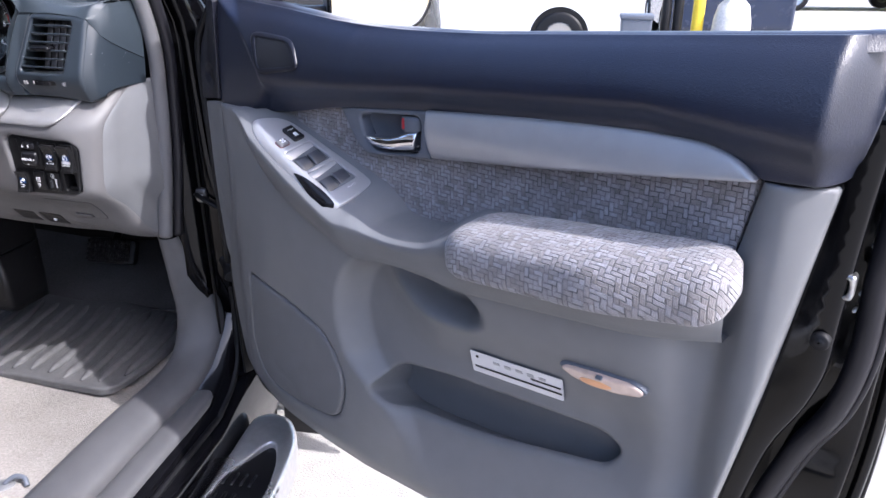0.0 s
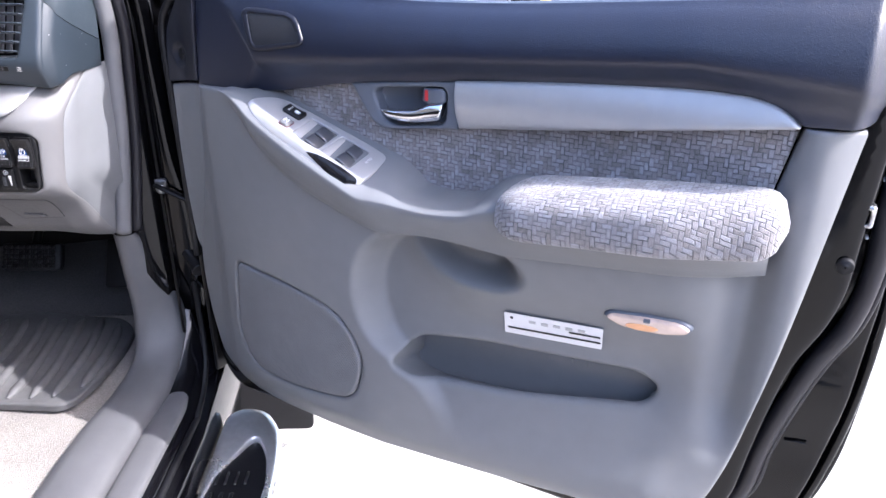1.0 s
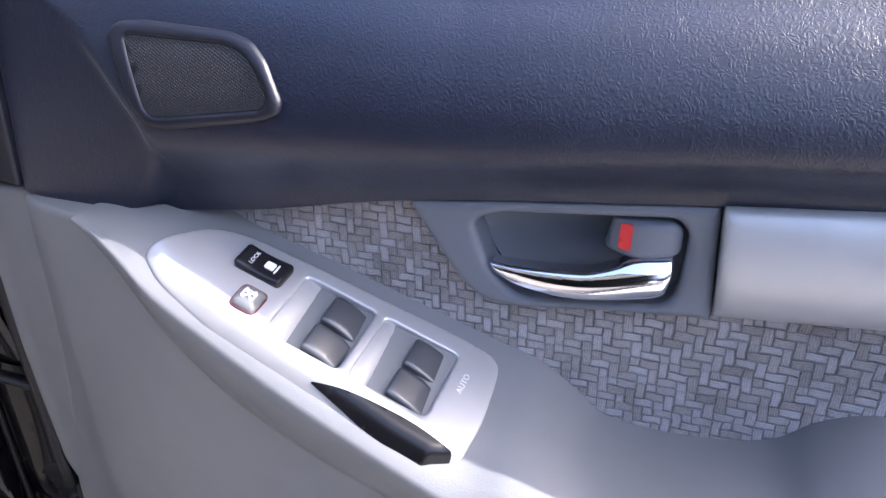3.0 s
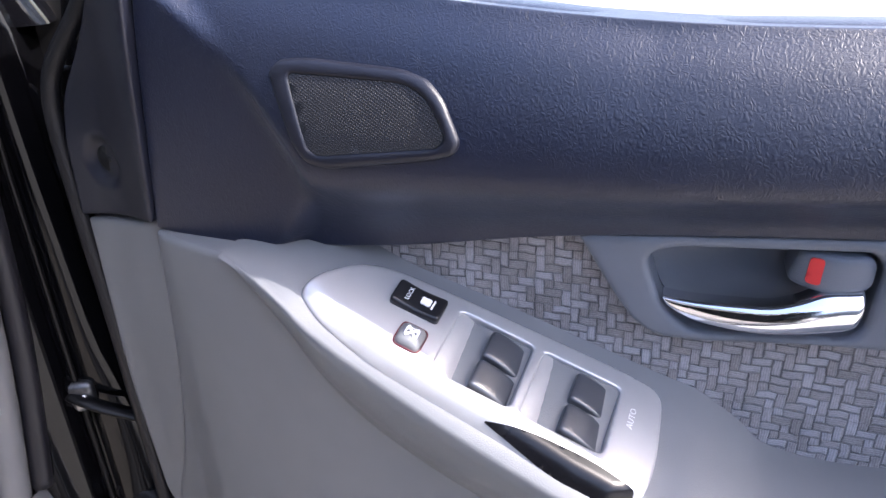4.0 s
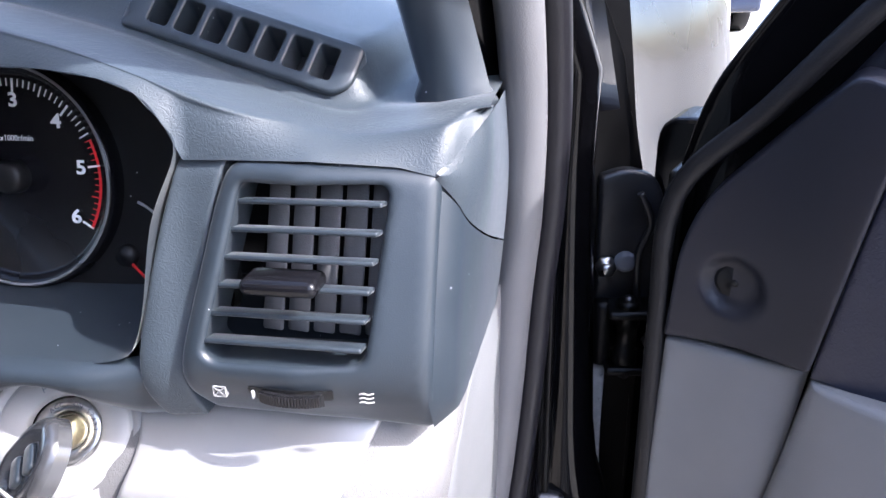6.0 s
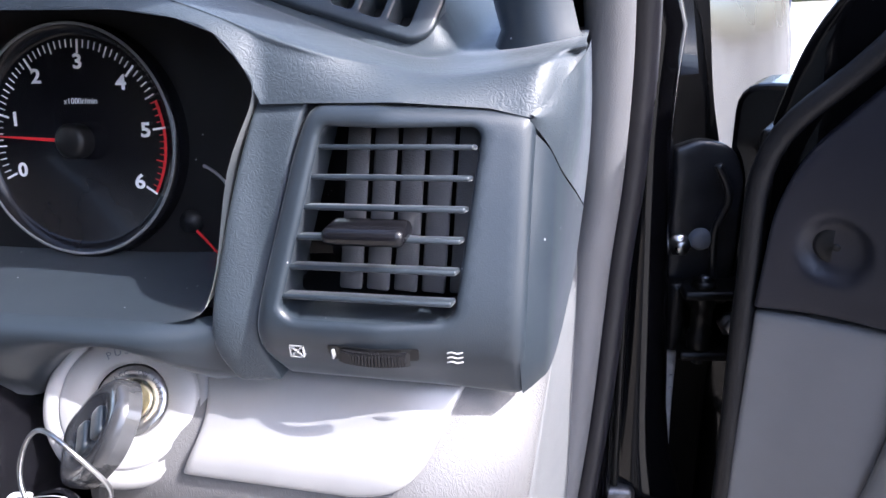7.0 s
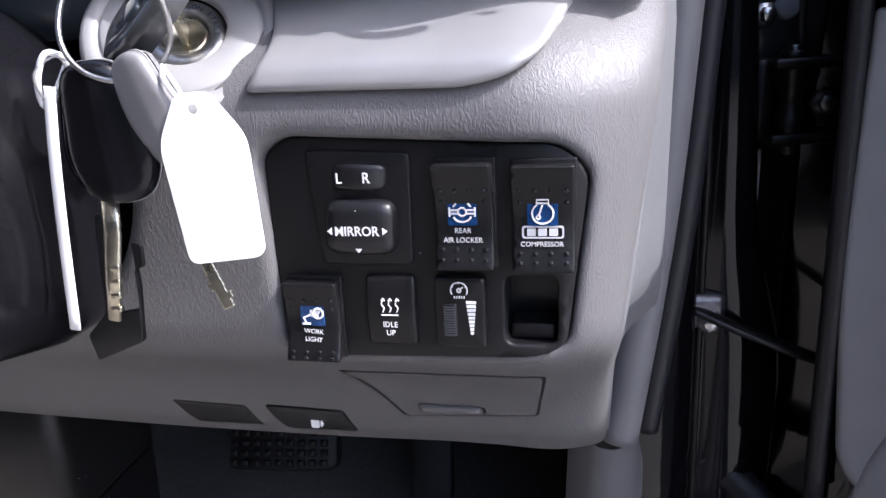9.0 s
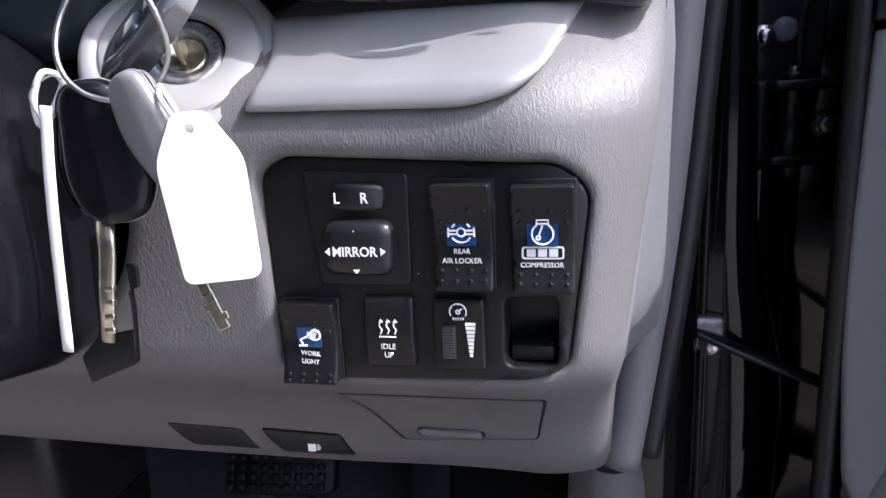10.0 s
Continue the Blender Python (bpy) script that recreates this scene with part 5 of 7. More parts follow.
for v in range(7):
    g = lettering(str(v), 0.0108, 0.0001, 1.2, 0.0003)
    a = angle_of(v)
    g.transform(at(0.0425 * math.cos(a), 0.0425 * math.sin(a), 0.0006))
    figures.append(g)
g = lettering("x1000r/min", 0.0046, 0.0001)
g.transform(at(0.003, 0.0215, 0.0006))
for me in figures + [g]:
    part("figure", me, WHITE_INK, cl)
part("needle", sheet([(0.0, -0.0012), (0.0, 0.0012), (0.05, 0.0004), (0.05, -0.0004)], 0.006, 0.02, 0, 0.001), RED, cl, "thin red needle", pose(0, 0, 0, 0, 0, 177))
part("needle_hub", lathe([(0.0001, 0.010), (0.007, 0.010), (0.0095, 0.008), (0.0095, 0.0)], 28), BLACK, cl)
part("side_gauge", lathe([(0.0001, 0.0), (0.029, 0.0), (0.0305, 0.002), (0.032, 0.001)], 40, at(0.062, -0.042, -0.006)), BLACK_GLOSS, cl, "small round side gauge")
part("gauge_ring", tube([(0.062 + 0.031 * math.cos(a), -0.042 + 0.031 * math.sin(a), -0.003) for a in np.linspace(-2.2, 1.2, 30)], 0.0009, 6), SILVER, cl)
part("gauge_needle", sheet([(0, -0.0008), (0, 0.0008), (0.022, 0.0004), (0.022, -0.0004)], 0.004, 0.02, 0, 0.001), RED, cl, "thin red needle", pose(0.066, -0.046, -0.004, 0, 0, -45))
part("gauge_hub", lathe([(0.0001, 0.007), (0.006, 0.006), (0.007, 0.0)], 24, at(0.064, -0.044, -0.006)), BLACK, cl)
part("warning_light", solid(oval(-0.056, 0.062, 0.004, 0.003, 16), 0.003, 0.0072), RED, cl)

# switch panel
switches = part("switch_panel", sheet([Vector((0.028 + (p.x - 0.028) * 0.992, 1.008 + (p.y - 1.008) * 0.992)) for p in SWP], lambda u, z: -0.004 - 4.0 * np.clip(u - 0.06, 0, 1) ** 2, 0.01, 0.001, 0.01,
                                      holes=[rect(0.0605, 0.9690, 0.0815, 0.9985, 0.004)], hole_edge=0.0015, hole_skirt=0.022), BLACK, dash, "black panel of accessory switches")
SP = -0.004
part("empty_slot", sheet(rect(0.0605, 0.9690, 0.0815, 0.9985, 0.004), SP - 0.022, 0.02, 0, 0), BLACK_GLOSS, switches, "empty switch opening")
part("slot_step", block(0.062, 0.9695, SP - 0.021, 0.080, 0.976, SP - 0.006, 0.001), BLACK, switches)
part("mirror_square", sheet(rpoly([(-0.0195, 1.0515), (0.0245, 1.0495), (0.0235, 1.0035), (-0.0155, 1.0035)], 0.003), SP + 0.0018, 0.02, 0.001, 0.002), BLACK, switches)
lr = part("mirror_select", sheet(rpoly([(-0.0075, 1.0465), (0.0155, 1.0455), (0.0150, 1.0345), (-0.0085, 1.0355)], 0.0045), lambda u, z: SP + 0.006 - 25 * (u - 0.0035) ** 2, 0.003, 0.002, 0.006), BLACK_GLOSS, dash, "black left-right mirror selector")
for ch, x in (("L", -0.0038), ("R", 0.0075)):
    g = lettering(ch, 0.0060, 0.0001, 0.9, 0.00008)
    g.transform(at(x, 1.0402, SP + 0.0062))
    part("letter", g, WHITE_INK, lr)
pad = part("mirror_pad", sheet(rpoly([(-0.0115, 1.0320), (0.0185, 1.0310), (0.0178, 1.0080), (-0.0135, 1.0085)], 0.007), lambda u, z: SP + 0.0085 - 9 * ((u - 0.003) ** 2 + (z - 1.020) ** 2), 0.003, 0.004, 0.009), BLACK_GLOSS, dash, "black four-way mirror adjuster pad")
g = lettering("MIRROR", 0.0054, 0.0001, 0.94, 0.00009)
g.transform(at(0.0028, 1.0192, SP + 0.0088))
arrows = [g]
for x, z, a in ((-0.0088, 1.0192, 90), (0.0140, 1.0190, -90), (0.0028, 1.0268, 0), (0.0028, 1.0112, 180)):
    k = solid([(-0.0015, -0.0007), (0.0015, -0.0007), (0, 0.0011)], 0.0, 0.0012)
    k.transform(at(x, z, SP + 0.0068, a))
    arrows.append(k)
part("mirror_mark", joined(arrows), WHITE_INK, pad)


def rocker(x0, z0, x1, z1, tilt):
    """A tall rocker switch: raised upper half, dimple rows, a blue lit window."""
    sock = part("rocker_switch", sheet(rect(x0 - 0.0008, z0 - 0.001, x1 + 0.0008, z1 + 0.0015, 0.001), SP + 0.0016, 0.02, 0.0006, 0.002), BLACK, dash, "tall black rocker switch")
    zc = (z0 + z1) / 2
    face = lambda u, z: SP + 0.0045 + tilt * (z - zc) + 2.0 * np.abs(z - zc) ** 1.5
    r = part("rocker", sheet(rect(x0, z0, x1, z1, 0.0012), face, 0.004, 0.0008, 0.006), BLACK, sock)
    return sock, r, face


def dots(x0, x1, zs, face, owner, n=4):
    bumps = [lathe([(0.0001, 0.0009), (0.0006, 0.0007), (0.0010, 0.0)], 8, at(x0 + (x1 - x0) * (i + 0.5) / n, z, float(face(0, z)))) for z, some in zs for i in some]
    part("dot_pattern", joined(bumps), BLACK_GLOSS, owner)


def window(cx, cz, w, h, face, owner):
    return part("lit_window", solid(rect(cx - w / 2, cz - h / 2, cx + w / 2, cz + h / 2, 0.0008), float(face(0, cz)) - 0.003, float(face(0, cz)) + 0.0008), BLUE_LENS, owner, "small blue lit window")


def lines(cx, cz, paths, z, r=0.00042):
    return joined([tube([(cx + a, cz + b, z) for a, b in p], r, 5) for p in paths])


def arc(cx, cz, r, a0, a1, n=14):
    return [(cx + r * math.cos(radians(a0 + (a1 - a0) * i / n)), cz + r * math.sin(radians(a0 + (a1 - a0) * i / n))) for i in range(n + 1)]


def caption(rows, cx, owner, face, size=0.0030, turn=0.0):
    out = []
    for txt, z, s in rows:
        g = lettering(txt, s * 0.95, 0.00008, 0.95, 0.0)
        g.transform(at(cx, z, float(face(0, z)) + 0.0006, turn))
        out.append(g)
    part("caption", joined(out), WHITE_INK, owner)


# rear locker switch
sock, r1, f1 = rocker(0.0345, 1.0035, 0.0575, 1.0455, 0.07)
dots(0.0345, 0.0575, [(1.0352, range(4)), (1.0305, (0, 3)), (1.0115, range(4)), (1.0075, range(4))], f1, sock)
win = window(0.0455, 1.0265, 0.0115, 0.0110, f1, sock)
zz = float(f1(0, 1.0265)) + 0.0012
part("axle_symbol", lines(0.0455, 1.0265, [arc(0, 0, 0.0040, -150, -30), arc(0, 0, 0.0040, 150, 125), arc(0, 0, 0.0040, 30, 55), arc(0, 0, 0.0016, 0, 360), [(-0.0050, 0.0007), (-0.0018, 0.0007)], [(-0.0050, -0.0007), (-0.0018, -0.0007)], [(0.0018, 0.0007), (0.0050, 0.0007)], [(0.0018, -0.0007), (0.0050, -0.0007)], [(-0.0050, -0.0018), (-0.0050, 0.0018)], [(0.0050, -0.0018), (0.0050, 0.0018)]], zz), WHITE_INK, sock)
caption([("REAR", 1.0188, 0.0031), ("AIR LOCKER", 1.0152, 0.0031)], 0.0455, sock, f1)
# compressor switch
sock, r2, f2 = rocker(0.0650, 1.0030, 0.0885, 1.0445, 0.07)
dots(0.0650, 0.0885, [(1.0348, range(4)), (1.0300, (0, 3)), (1.0100, range(4)), (1.0065, range(4))], f2, sock)
window(0.0765, 1.0265, 0.0115, 0.0110, f2, sock)
zz = float(f2(0, 1.0265)) + 0.0012
part("piston_symbol", lines(0.0765, 1.0265, [arc(0, -0.0008, 0.0040, 120, 420), [(-0.0022, 0.0024), (-0.0022, 0.0046), (0.0022, 0.0046), (0.0022, 0.0024)], [(-0.0022, 0.0032), (0.0022, 0.0032)], [(0, 0.0025), (-0.0015, -0.0018)], arc(-0.0016, -0.0022, 0.0007, 0, 360)], zz), WHITE_INK, sock)
part("maker_mark", joined([sheet(rect(0.0685, 1.0158, 0.0845, 1.0207, 0.0012), float(f2(0, 1.018)) + 0.0006, 0.01, 0, 0.0006, holes=[rect(0.0692, 1.0164, 0.0838, 1.0201, 0.0008)])] + [solid(rect(0.0705 + 0.0042 * i, 1.0168, 0.0738 + 0.0042 * i, 1.0197, 0.0004), float(f2(0, 1.018)), float(f2(0, 1.018)) + 0.0007) for i in range(3)]), STICKER, sock, "pale plain bars in an oval frame")
caption([("COMPRESSOR", 1.0137, 0.0029)], 0.0762, sock, f2)
# work light switch
sock, r3, f3 = rocker(-0.0335, 0.9620, -0.0095, 0.9965, -0.05)
dots(-0.0335, -0.0095, [(0.9885, range(4)), (0.9845, (0, 3)), (0.9660, range(4)), (0.9635, range(4))], f3, sock)
window(-0.0215, 0.9815, 0.0105, 0.0090, f3, sock)
zz = float(f3(0, 0.9815)) + 0.0012
part("lamp_symbol", joined([lines(-0.0215, 0.9815, [[(-0.0045, -0.0035), (-0.0010, -0.0035)], [(-0.0028, -0.0035), (-0.0038, -0.0008), (-0.0010, 0.0004)], arc(0.0028, 0.0012, 0.0022, 0, 360)], zz, 0.0005), solid([(-0.0225, 0.9815), (-0.0190, 0.9803), (-0.0175, 0.9840), (-0.0222, 0.9842)], zz - 0.002, zz)]), WHITE_INK, sock)
caption([("WORK", 0.9745, 0.0031), ("LIGHT", 0.9712, 0.0031)], -0.0212, sock, f3, turn=-4)
# idle-up switch
f4 = lambda u, z: SP + 0.0050 + 0 * (u + z)
idle = part("idle_switch", sheet(rect(0.0025, 0.9685, 0.0238, 0.9990, 0.002), lambda u, z: SP + 0.005 - 10 * (z - 0.984) ** 2, 0.004, 0.0015, 0.006), BLACK, dash, "black idle-up push switch")
part("heat_symbol", lines(0.0130, 0.9870, [[(-0.003 + 0.003 * i, -0.003), (-0.0022 + 0.003 * i, -0.0012), (-0.0034 + 0.003 * i, 0.0006), (-0.0026 + 0.003 * i, 0.0026)] for i in range(3)] + [[(-0.0036, -0.0042), (0.0036, -0.0042)]] + [[(-0.0034 + 0.003 * i, 0.0020), (-0.0026 + 0.003 * i, 0.0032), (-0.0018 + 0.003 * i, 0.0020)] for i in range(3)], SP + 0.0056, 0.0003), WHITE_INK, idle)
caption([("IDLE", 0.9785, 0.0036), ("UP", 0.9748, 0.0036)], 0.0130, idle, f4)
# dimmer
dim = part("dimmer_switch", sheet(rect(0.0318, 0.9685, 0.0530, 0.9988, 0.002), lambda u, z: SP + 0.004, 0.01, 0.0015, 0.005), BLACK, dash, "black instrument dimmer")
part("dimmer_wheel", block(0.0355, 0.9735, SP, 0.0412, 0.9882, SP + 0.0050, 0.001), BLACK_GLOSS, dim, "ribbed dimmer wheel")
wheel_rib = block(0.0360, 0.9745, SP + 0.0045, 0.0407, 0.9750, SP + 0.0058, 0)
for i in range(12):
    part("wheel_rib", wheel_rib, SWITCH, dim, "", at(0, 0.0011 * i, 0))
part("dimmer_scale", joined([solid(rect(0.0472 - 0.0006 - 0.00018 * i, 0.9748 + 0.00165 * i, 0.0472 + 0.0006 + 0.00018 * i, 0.9748 + 0.00165 * i + 0.0011), SP + 0.003, SP + 0.0046) for i in range(9)]), WHITE_INK, dim)
part("gauge_symbol", lines(0.0425, 0.9938, [arc(0, 0, 0.0034, -30, 210), [(0, 0), (0.0016, 0.0014)], arc(0, 0, 0.0008, 0, 360)] + [[(-0.002 + 0.001 * i, -0.0034), (-0.002 + 0.001 * i, -0.0024)] for i in range(5)] + [[(0.0028 * math.cos(radians(a)), 0.0028 * math.sin(radians(a))), (0.0034 * math.cos(radians(a)), 0.0034 * math.sin(radians(a)))] for a in (30, 90, 150)], SP + 0.0046, 0.0003), WHITE_INK, dim)

# ignition lock
NI = Vector((0.28, 0.574, 0.77)).normalized()
XI = Vector((1, 0, -NI.x / NI.z)).normalized()
YI = NI.cross(XI)
IGN = Matrix(((XI.x, YI.x, NI.x, -0.072), (XI.y, YI.y, NI.y, 1.102), (XI.z, YI.z, NI.z, -0.013), (0, 0, 0, 1)))
IGN_GREY = mat("pale grey lock plastic", (0.26, 0.258, 0.262), 0.42, vary=0.06, bump=0.00005, bump_scale=1800, stain=0.6)
ign = part("ignition_surround", lathe([(0.0178, -0.0035), (0.0182, 0.0), (0.0192, 0.0012), (0.0315, 0.0014), (0.0323, 0.0008), (0.0326, -0.0004), (0.0335, -0.0006), (0.0341, 0.0006), (0.0385, 0.0004), (0.0407, -0.0012), (0.0420, -0.0045), (0.0425, -0.03)], 64), IGN_GREY, dash, "round pale grey ignition surround", IGN)
part("lock_ring", lathe([(0.0098, -0.0075), (0.0104, -0.0042), (0.0112, -0.0034), (0.0166, -0.0036), (0.0174, -0.0046), (0.0180, -0.010)], 48), STEEL, ign, "worn grey lock ring")
part("lock_barrel", lathe([(0.0001, -0.0060), (0.0072, -0.0060), (0.0082, -0.0046), (0.0094, -0.0050), (0.0098, -0.010)], 32), BRASS, ign, "worn brass lock barrel")
for txt, r, a, s in (("PUSH", 0.0238, 96, 0.0052), ("ACC", 0.0136, 112, 0.0032), ("ON", 0.0136, 66, 0.0032), ("START", 0.0136, 18, 0.0032)):
    for i, ch in enumerate(txt):
        aa = a - (i - (len(txt) - 1) / 2) * math.degrees(s * 0.82 / r)
        g = lettering(ch, s, 0.0001)
        g.transform(at(r * math.cos(radians(aa)), r * math.sin(radians(aa)), -0.0033 if r < 0.02 else 0.0017, aa - 90))
        part("letter", g, BLUE_GREY, ign)

# ---- keys ----
keys = thing("key_bunch", DASH, "bunch of keys with two fobs and a white tag", "keys")
# key in the lock: blade stub and turned head
hm = Matrix.Translation((-0.0620, 1.1080, 0.022)) @ Matrix.Rotation(radians(-48), 4, "Z") @ Matrix.Rotation(radians(-52), 4, "Y")
KH = rpoly([(-0.019, -0.026), (0.012, -0.026), (0.020, -0.008), (0.018, 0.016), (0.004, 0.030), (-0.014, 0.027), (-0.021, 0.008)], 0.012)
head = part("ignition_key", sheet(KH, lambda x, y: 0.005 - 0.0022 * (1 - ease(np.hypot((x + 0.001) / 0.013, (y - 0.0) / 0.019), 0.8, 1.0)), 0.003, 0.0045, 0.006), KEY_HEAD, keys, "black ignition key head with two buttons", hm)
for y0 in (-0.004, 0.009):
    part("key_button", sheet(rect(-0.008, y0 - 0.005, 0.006, y0 + 0.004, 0.003), 0.0052, 0.004, 0.0015, 0.003), DASH_FLAT, head)
part("key_blade", block(-0.0014, -0.0045, -0.008, 0.0014, 0.0045, 0.022, 0.0006), BRASS, keys, "brass ignition key blade", IGN)
ring_c, ring_r = Vector((-0.0625, 1.104, 0.044)), 0.0205
part("key_ring", tube([ring_c + Vector((ring_r * math.cos(a), ring_r * 1.05 * math.sin(a), 0.004 * math.sin(2 * a))) for a in np.linspace(0, 2 * math.pi, 48, endpoint=False)], 0.0010, 8, closed=True), STEEL, keys, "thin steel key ring")


def fob(pts, r, m, t, material, label, ridge):
    me = sheet(rpoly(pts, r), lambda x, y: t / 2 - ridge * np.sqrt((x - 0.001) ** 2 + 4e-7), 0.002, t * 0.22, t * 0.12)
    back = me.copy()
    back.transform(Matrix.Diagonal((1, 1, -1, 1)))
    back.flip_normals()
    bm = bmesh.new()
    bm.from_mesh(me)
    bm.from_mesh(back)
    out = bpy.data.meshes.new("fob")
    bm.to_mesh(out)
    bm.free()
    out.polygons.foreach_set("use_smooth", [True] * len(out.polygons))
    ob = part("fob", out, material, keys, label, m)
    edge = [p for p in dense(rpoly(pts, r), 0.003)]
    part("seam", tube([(float(p[0]) * 1.012, float(p[1]) * 1.012, 0.0006) for p in edge], 0.00028, 5, closed=True), MARK, ob)
    return ob


fm = Matrix.Translation((-0.0735, 1.066, 0.041)) @ pose(0, 0, 0, 0, 8, 4) @ Matrix.Diagonal((1.1, 1, 1, 1))
black_fob = fob([(-0.011, 0.024), (0.009, 0.024), (0.0165, -0.012), (0.010, -0.026), (-0.009, -0.026), (-0.0165, -0.010)], [0.008, 0.008, 0.014, 0.009, 0.009, 0.014], fm, 0.0145, KEY_BLACK, "black plastic key fob", 0.30)
part("fob_label", sheet(rect(0.003, -0.0195, 0.0115, -0.012, 0.001), lambda x, y: 0.0068 - 0.30 * (x - 0.001), 0.004, 0, 0.0004), BLACK_GLOSS, black_fob, "small unreadable moulded plate")
part("fob_label_bar", sheet(rect(0.004, -0.0165, 0.0105, -0.0153), lambda x, y: 0.0071 - 0.30 * (x - 0.001), 0.004, 0, 0.0003), GREY, black_fob)
part("key_shank", tube([(-0.0775, 1.042, 0.042), (-0.0785, 1.028, 0.0425), (-0.0815, 1.010, 0.043), (-0.0840, 0.994, 0.043)], [0.0040, 0.0038, 0.0034, 0.0028], 8, flat=0.35, up=(0, 0, 1)), BRASS, keys, "worn brass key shank")
for i in range(4):
    part("key_tooth", block(-0.0812 - 0.0009 * i, 1.014 - 0.0055 * i, 0.0418, -0.0772 - 0.0008 * i, 1.0165 - 0.0055 * i, 0.0442, 0.0005), BRASS, keys)
gm = Matrix.Translation((-0.0505, 1.072, 0.046)) @ pose(0, 0, 0, 0, -8, 18)
fob([(-0.008, 0.020), (0.006, 0.021), (0.011, -0.004), (0.006, -0.0185), (-0.004, -0.019), (-0.0115, 0.0)], [0.007, 0.007, 0.01, 0.006, 0.006, 0.01], gm, 0.010, mat("pale grey fob plastic", (0.17, 0.168, 0.172), 0.35, vary=0.05), "pale grey plastic key fob", 0.12)
tagm = Matrix.Translation((-0.0325, 1.0480, 0.0475)) @ pose(0, 0, 0, 4, 14, 3)
part("tag", joined([sheet(rpoly([(-0.013, -0.029), (0.014, -0.029), (0.015, 0.014), (0.005, 0.030), (-0.006, 0.030), (-0.0145, 0.014)], [0.004, 0.005, 0.005, 0.003, 0.003, 0.005]), 0.0006, 0.02, 0.0004, 0.001, holes=[oval(-0.001, 0.0245, 0.0016, 0.0016, 14)])]), TAG, keys, "blank white plastic key tag", tagm)
part("tag_tie", tube(spline([(-0.046, 1.086, 0.044), (-0.043, 1.083, 0.050), (-0.0385, 1.076, 0.0505), (-0.0375, 1.0715, 0.048), (-0.0405, 1.078, 0.0455), (-0.047, 1.087, 0.0435)], 5), 0.0009, 6), TAG, keys, "thin white tie")
part("small_key", joined([block(-0.0022, -0.012, -0.0008, 0.0022, 0.012, 0.0008, 0.0005), block(0.001, -0.009, -0.0008, 0.0034, -0.006, 0.0008, 0.0004), block(-0.0034, -0.004, -0.0008, -0.001, -0.001, 0.0008, 0.0004)]), BRASS, keys, "small brass key tip", Matrix.Translation((-0.0375, 1.0125, 0.0455)) @ pose(0, 0, 0, 0, 15, 22))
# folded plastic strips behind the fobs
part("white_strip", tube(spline([(-0.090, 1.082, 0.046), (-0.0925, 1.060, 0.047), (-0.0965, 1.030, 0.046), (-0.1015, 0.990, 0.044)], 6), 0.0025, 8, flat=0.3), TAG, keys, "thin white plastic strip")
part("black_strip", sheet(rpoly([(-0.0905, 1.034), (-0.0865, 1.034), (-0.088, 0.994), (-0.078, 0.996), (-0.0775, 1.012), (-0.0735, 1.013), (-0.073, 1.022), (-0.077, 1.023), (-0.0765, 1.005), (-0.079, 0.982), (-0.101, 0.973), (-0.1035, 0.984), (-0.0935, 0.994)][::-1], 0.0015), 0.036, 0.01, 0.0005, 0.002), BLACK, keys, "flat black plastic valet key")
part("tie_knot", tube(spline([(-0.083, 1.091, 0.043), (-0.088, 1.093, 0.047), (-0.0935, 1.084, 0.047), (-0.095, 1.075, 0.044), (-0.0905, 1.082, 0.041), (-0.083, 1.091, 0.043)], 5), 0.0012, 6), TAG, keys, "white looped tie")
part("wire_loop", tube(spline([(-0.086, 1.092, 0.045), (-0.093, 1.086, 0.049), (-0.0915, 1.076, 0.045), (-0.085, 1.086, 0.043)], 5, closed=True), 0.0005, 6, closed=True), STEEL, keys)

# ---- steering column ----
column = thing("steering_column", DASH, "dark grey plastic steering column shroud with a stalk", "steering column")
secs = []
for w, s, dz in ((-0.06, 0.86, 0.0), (-0.02, 0.95, 0.0), (0.02, 1.0, 0.004), (0.06, 0.98, 0.010), (0.085, 0.9, 0.014)):
    secs.append([(-0.192 + p.x * s, 1.045 + dz + p.y * s, w) for p in rpoly([(-0.085, -0.075), (0.072, -0.080), (0.088, -0.02), (0.070, 0.05), (0.02, 0.085), (-0.085, 0.085)], 0.03)])
part("shroud", loft(secs, closed=True, caps=True), KEY_BLACK, column, "dark column shroud")
part("stalk", tube(spline([(-0.17, 1.13, 0.05), (-0.13, 1.150, 0.085), (-0.055, 1.178, 0.105)], 5), 0.006, 12), BLACK, column, "black control stalk")
part("stalk_knob", tube(spline([(-0.062, 1.176, 0.104), (-0.042, 1.183, 0.108), (-0.018, 1.190, 0.114), (-0.004, 1.1925, 0.117)], 4), [0.008, 0.0085, 0.0092, 0.0099, 0.0105, 0.0112, 0.0118, 0.0122, 0.0122, 0.0118, 0.0104, 0.0072, 0.002], 16), GREY_SKIN, column, "pale grey stalk knob")

# ---- body: door opening, sill, floor and cabin ----
body = thing("suv", pose(0, 0, 0), "black SUV with grey sill trims and a dusty door jamb", "car")


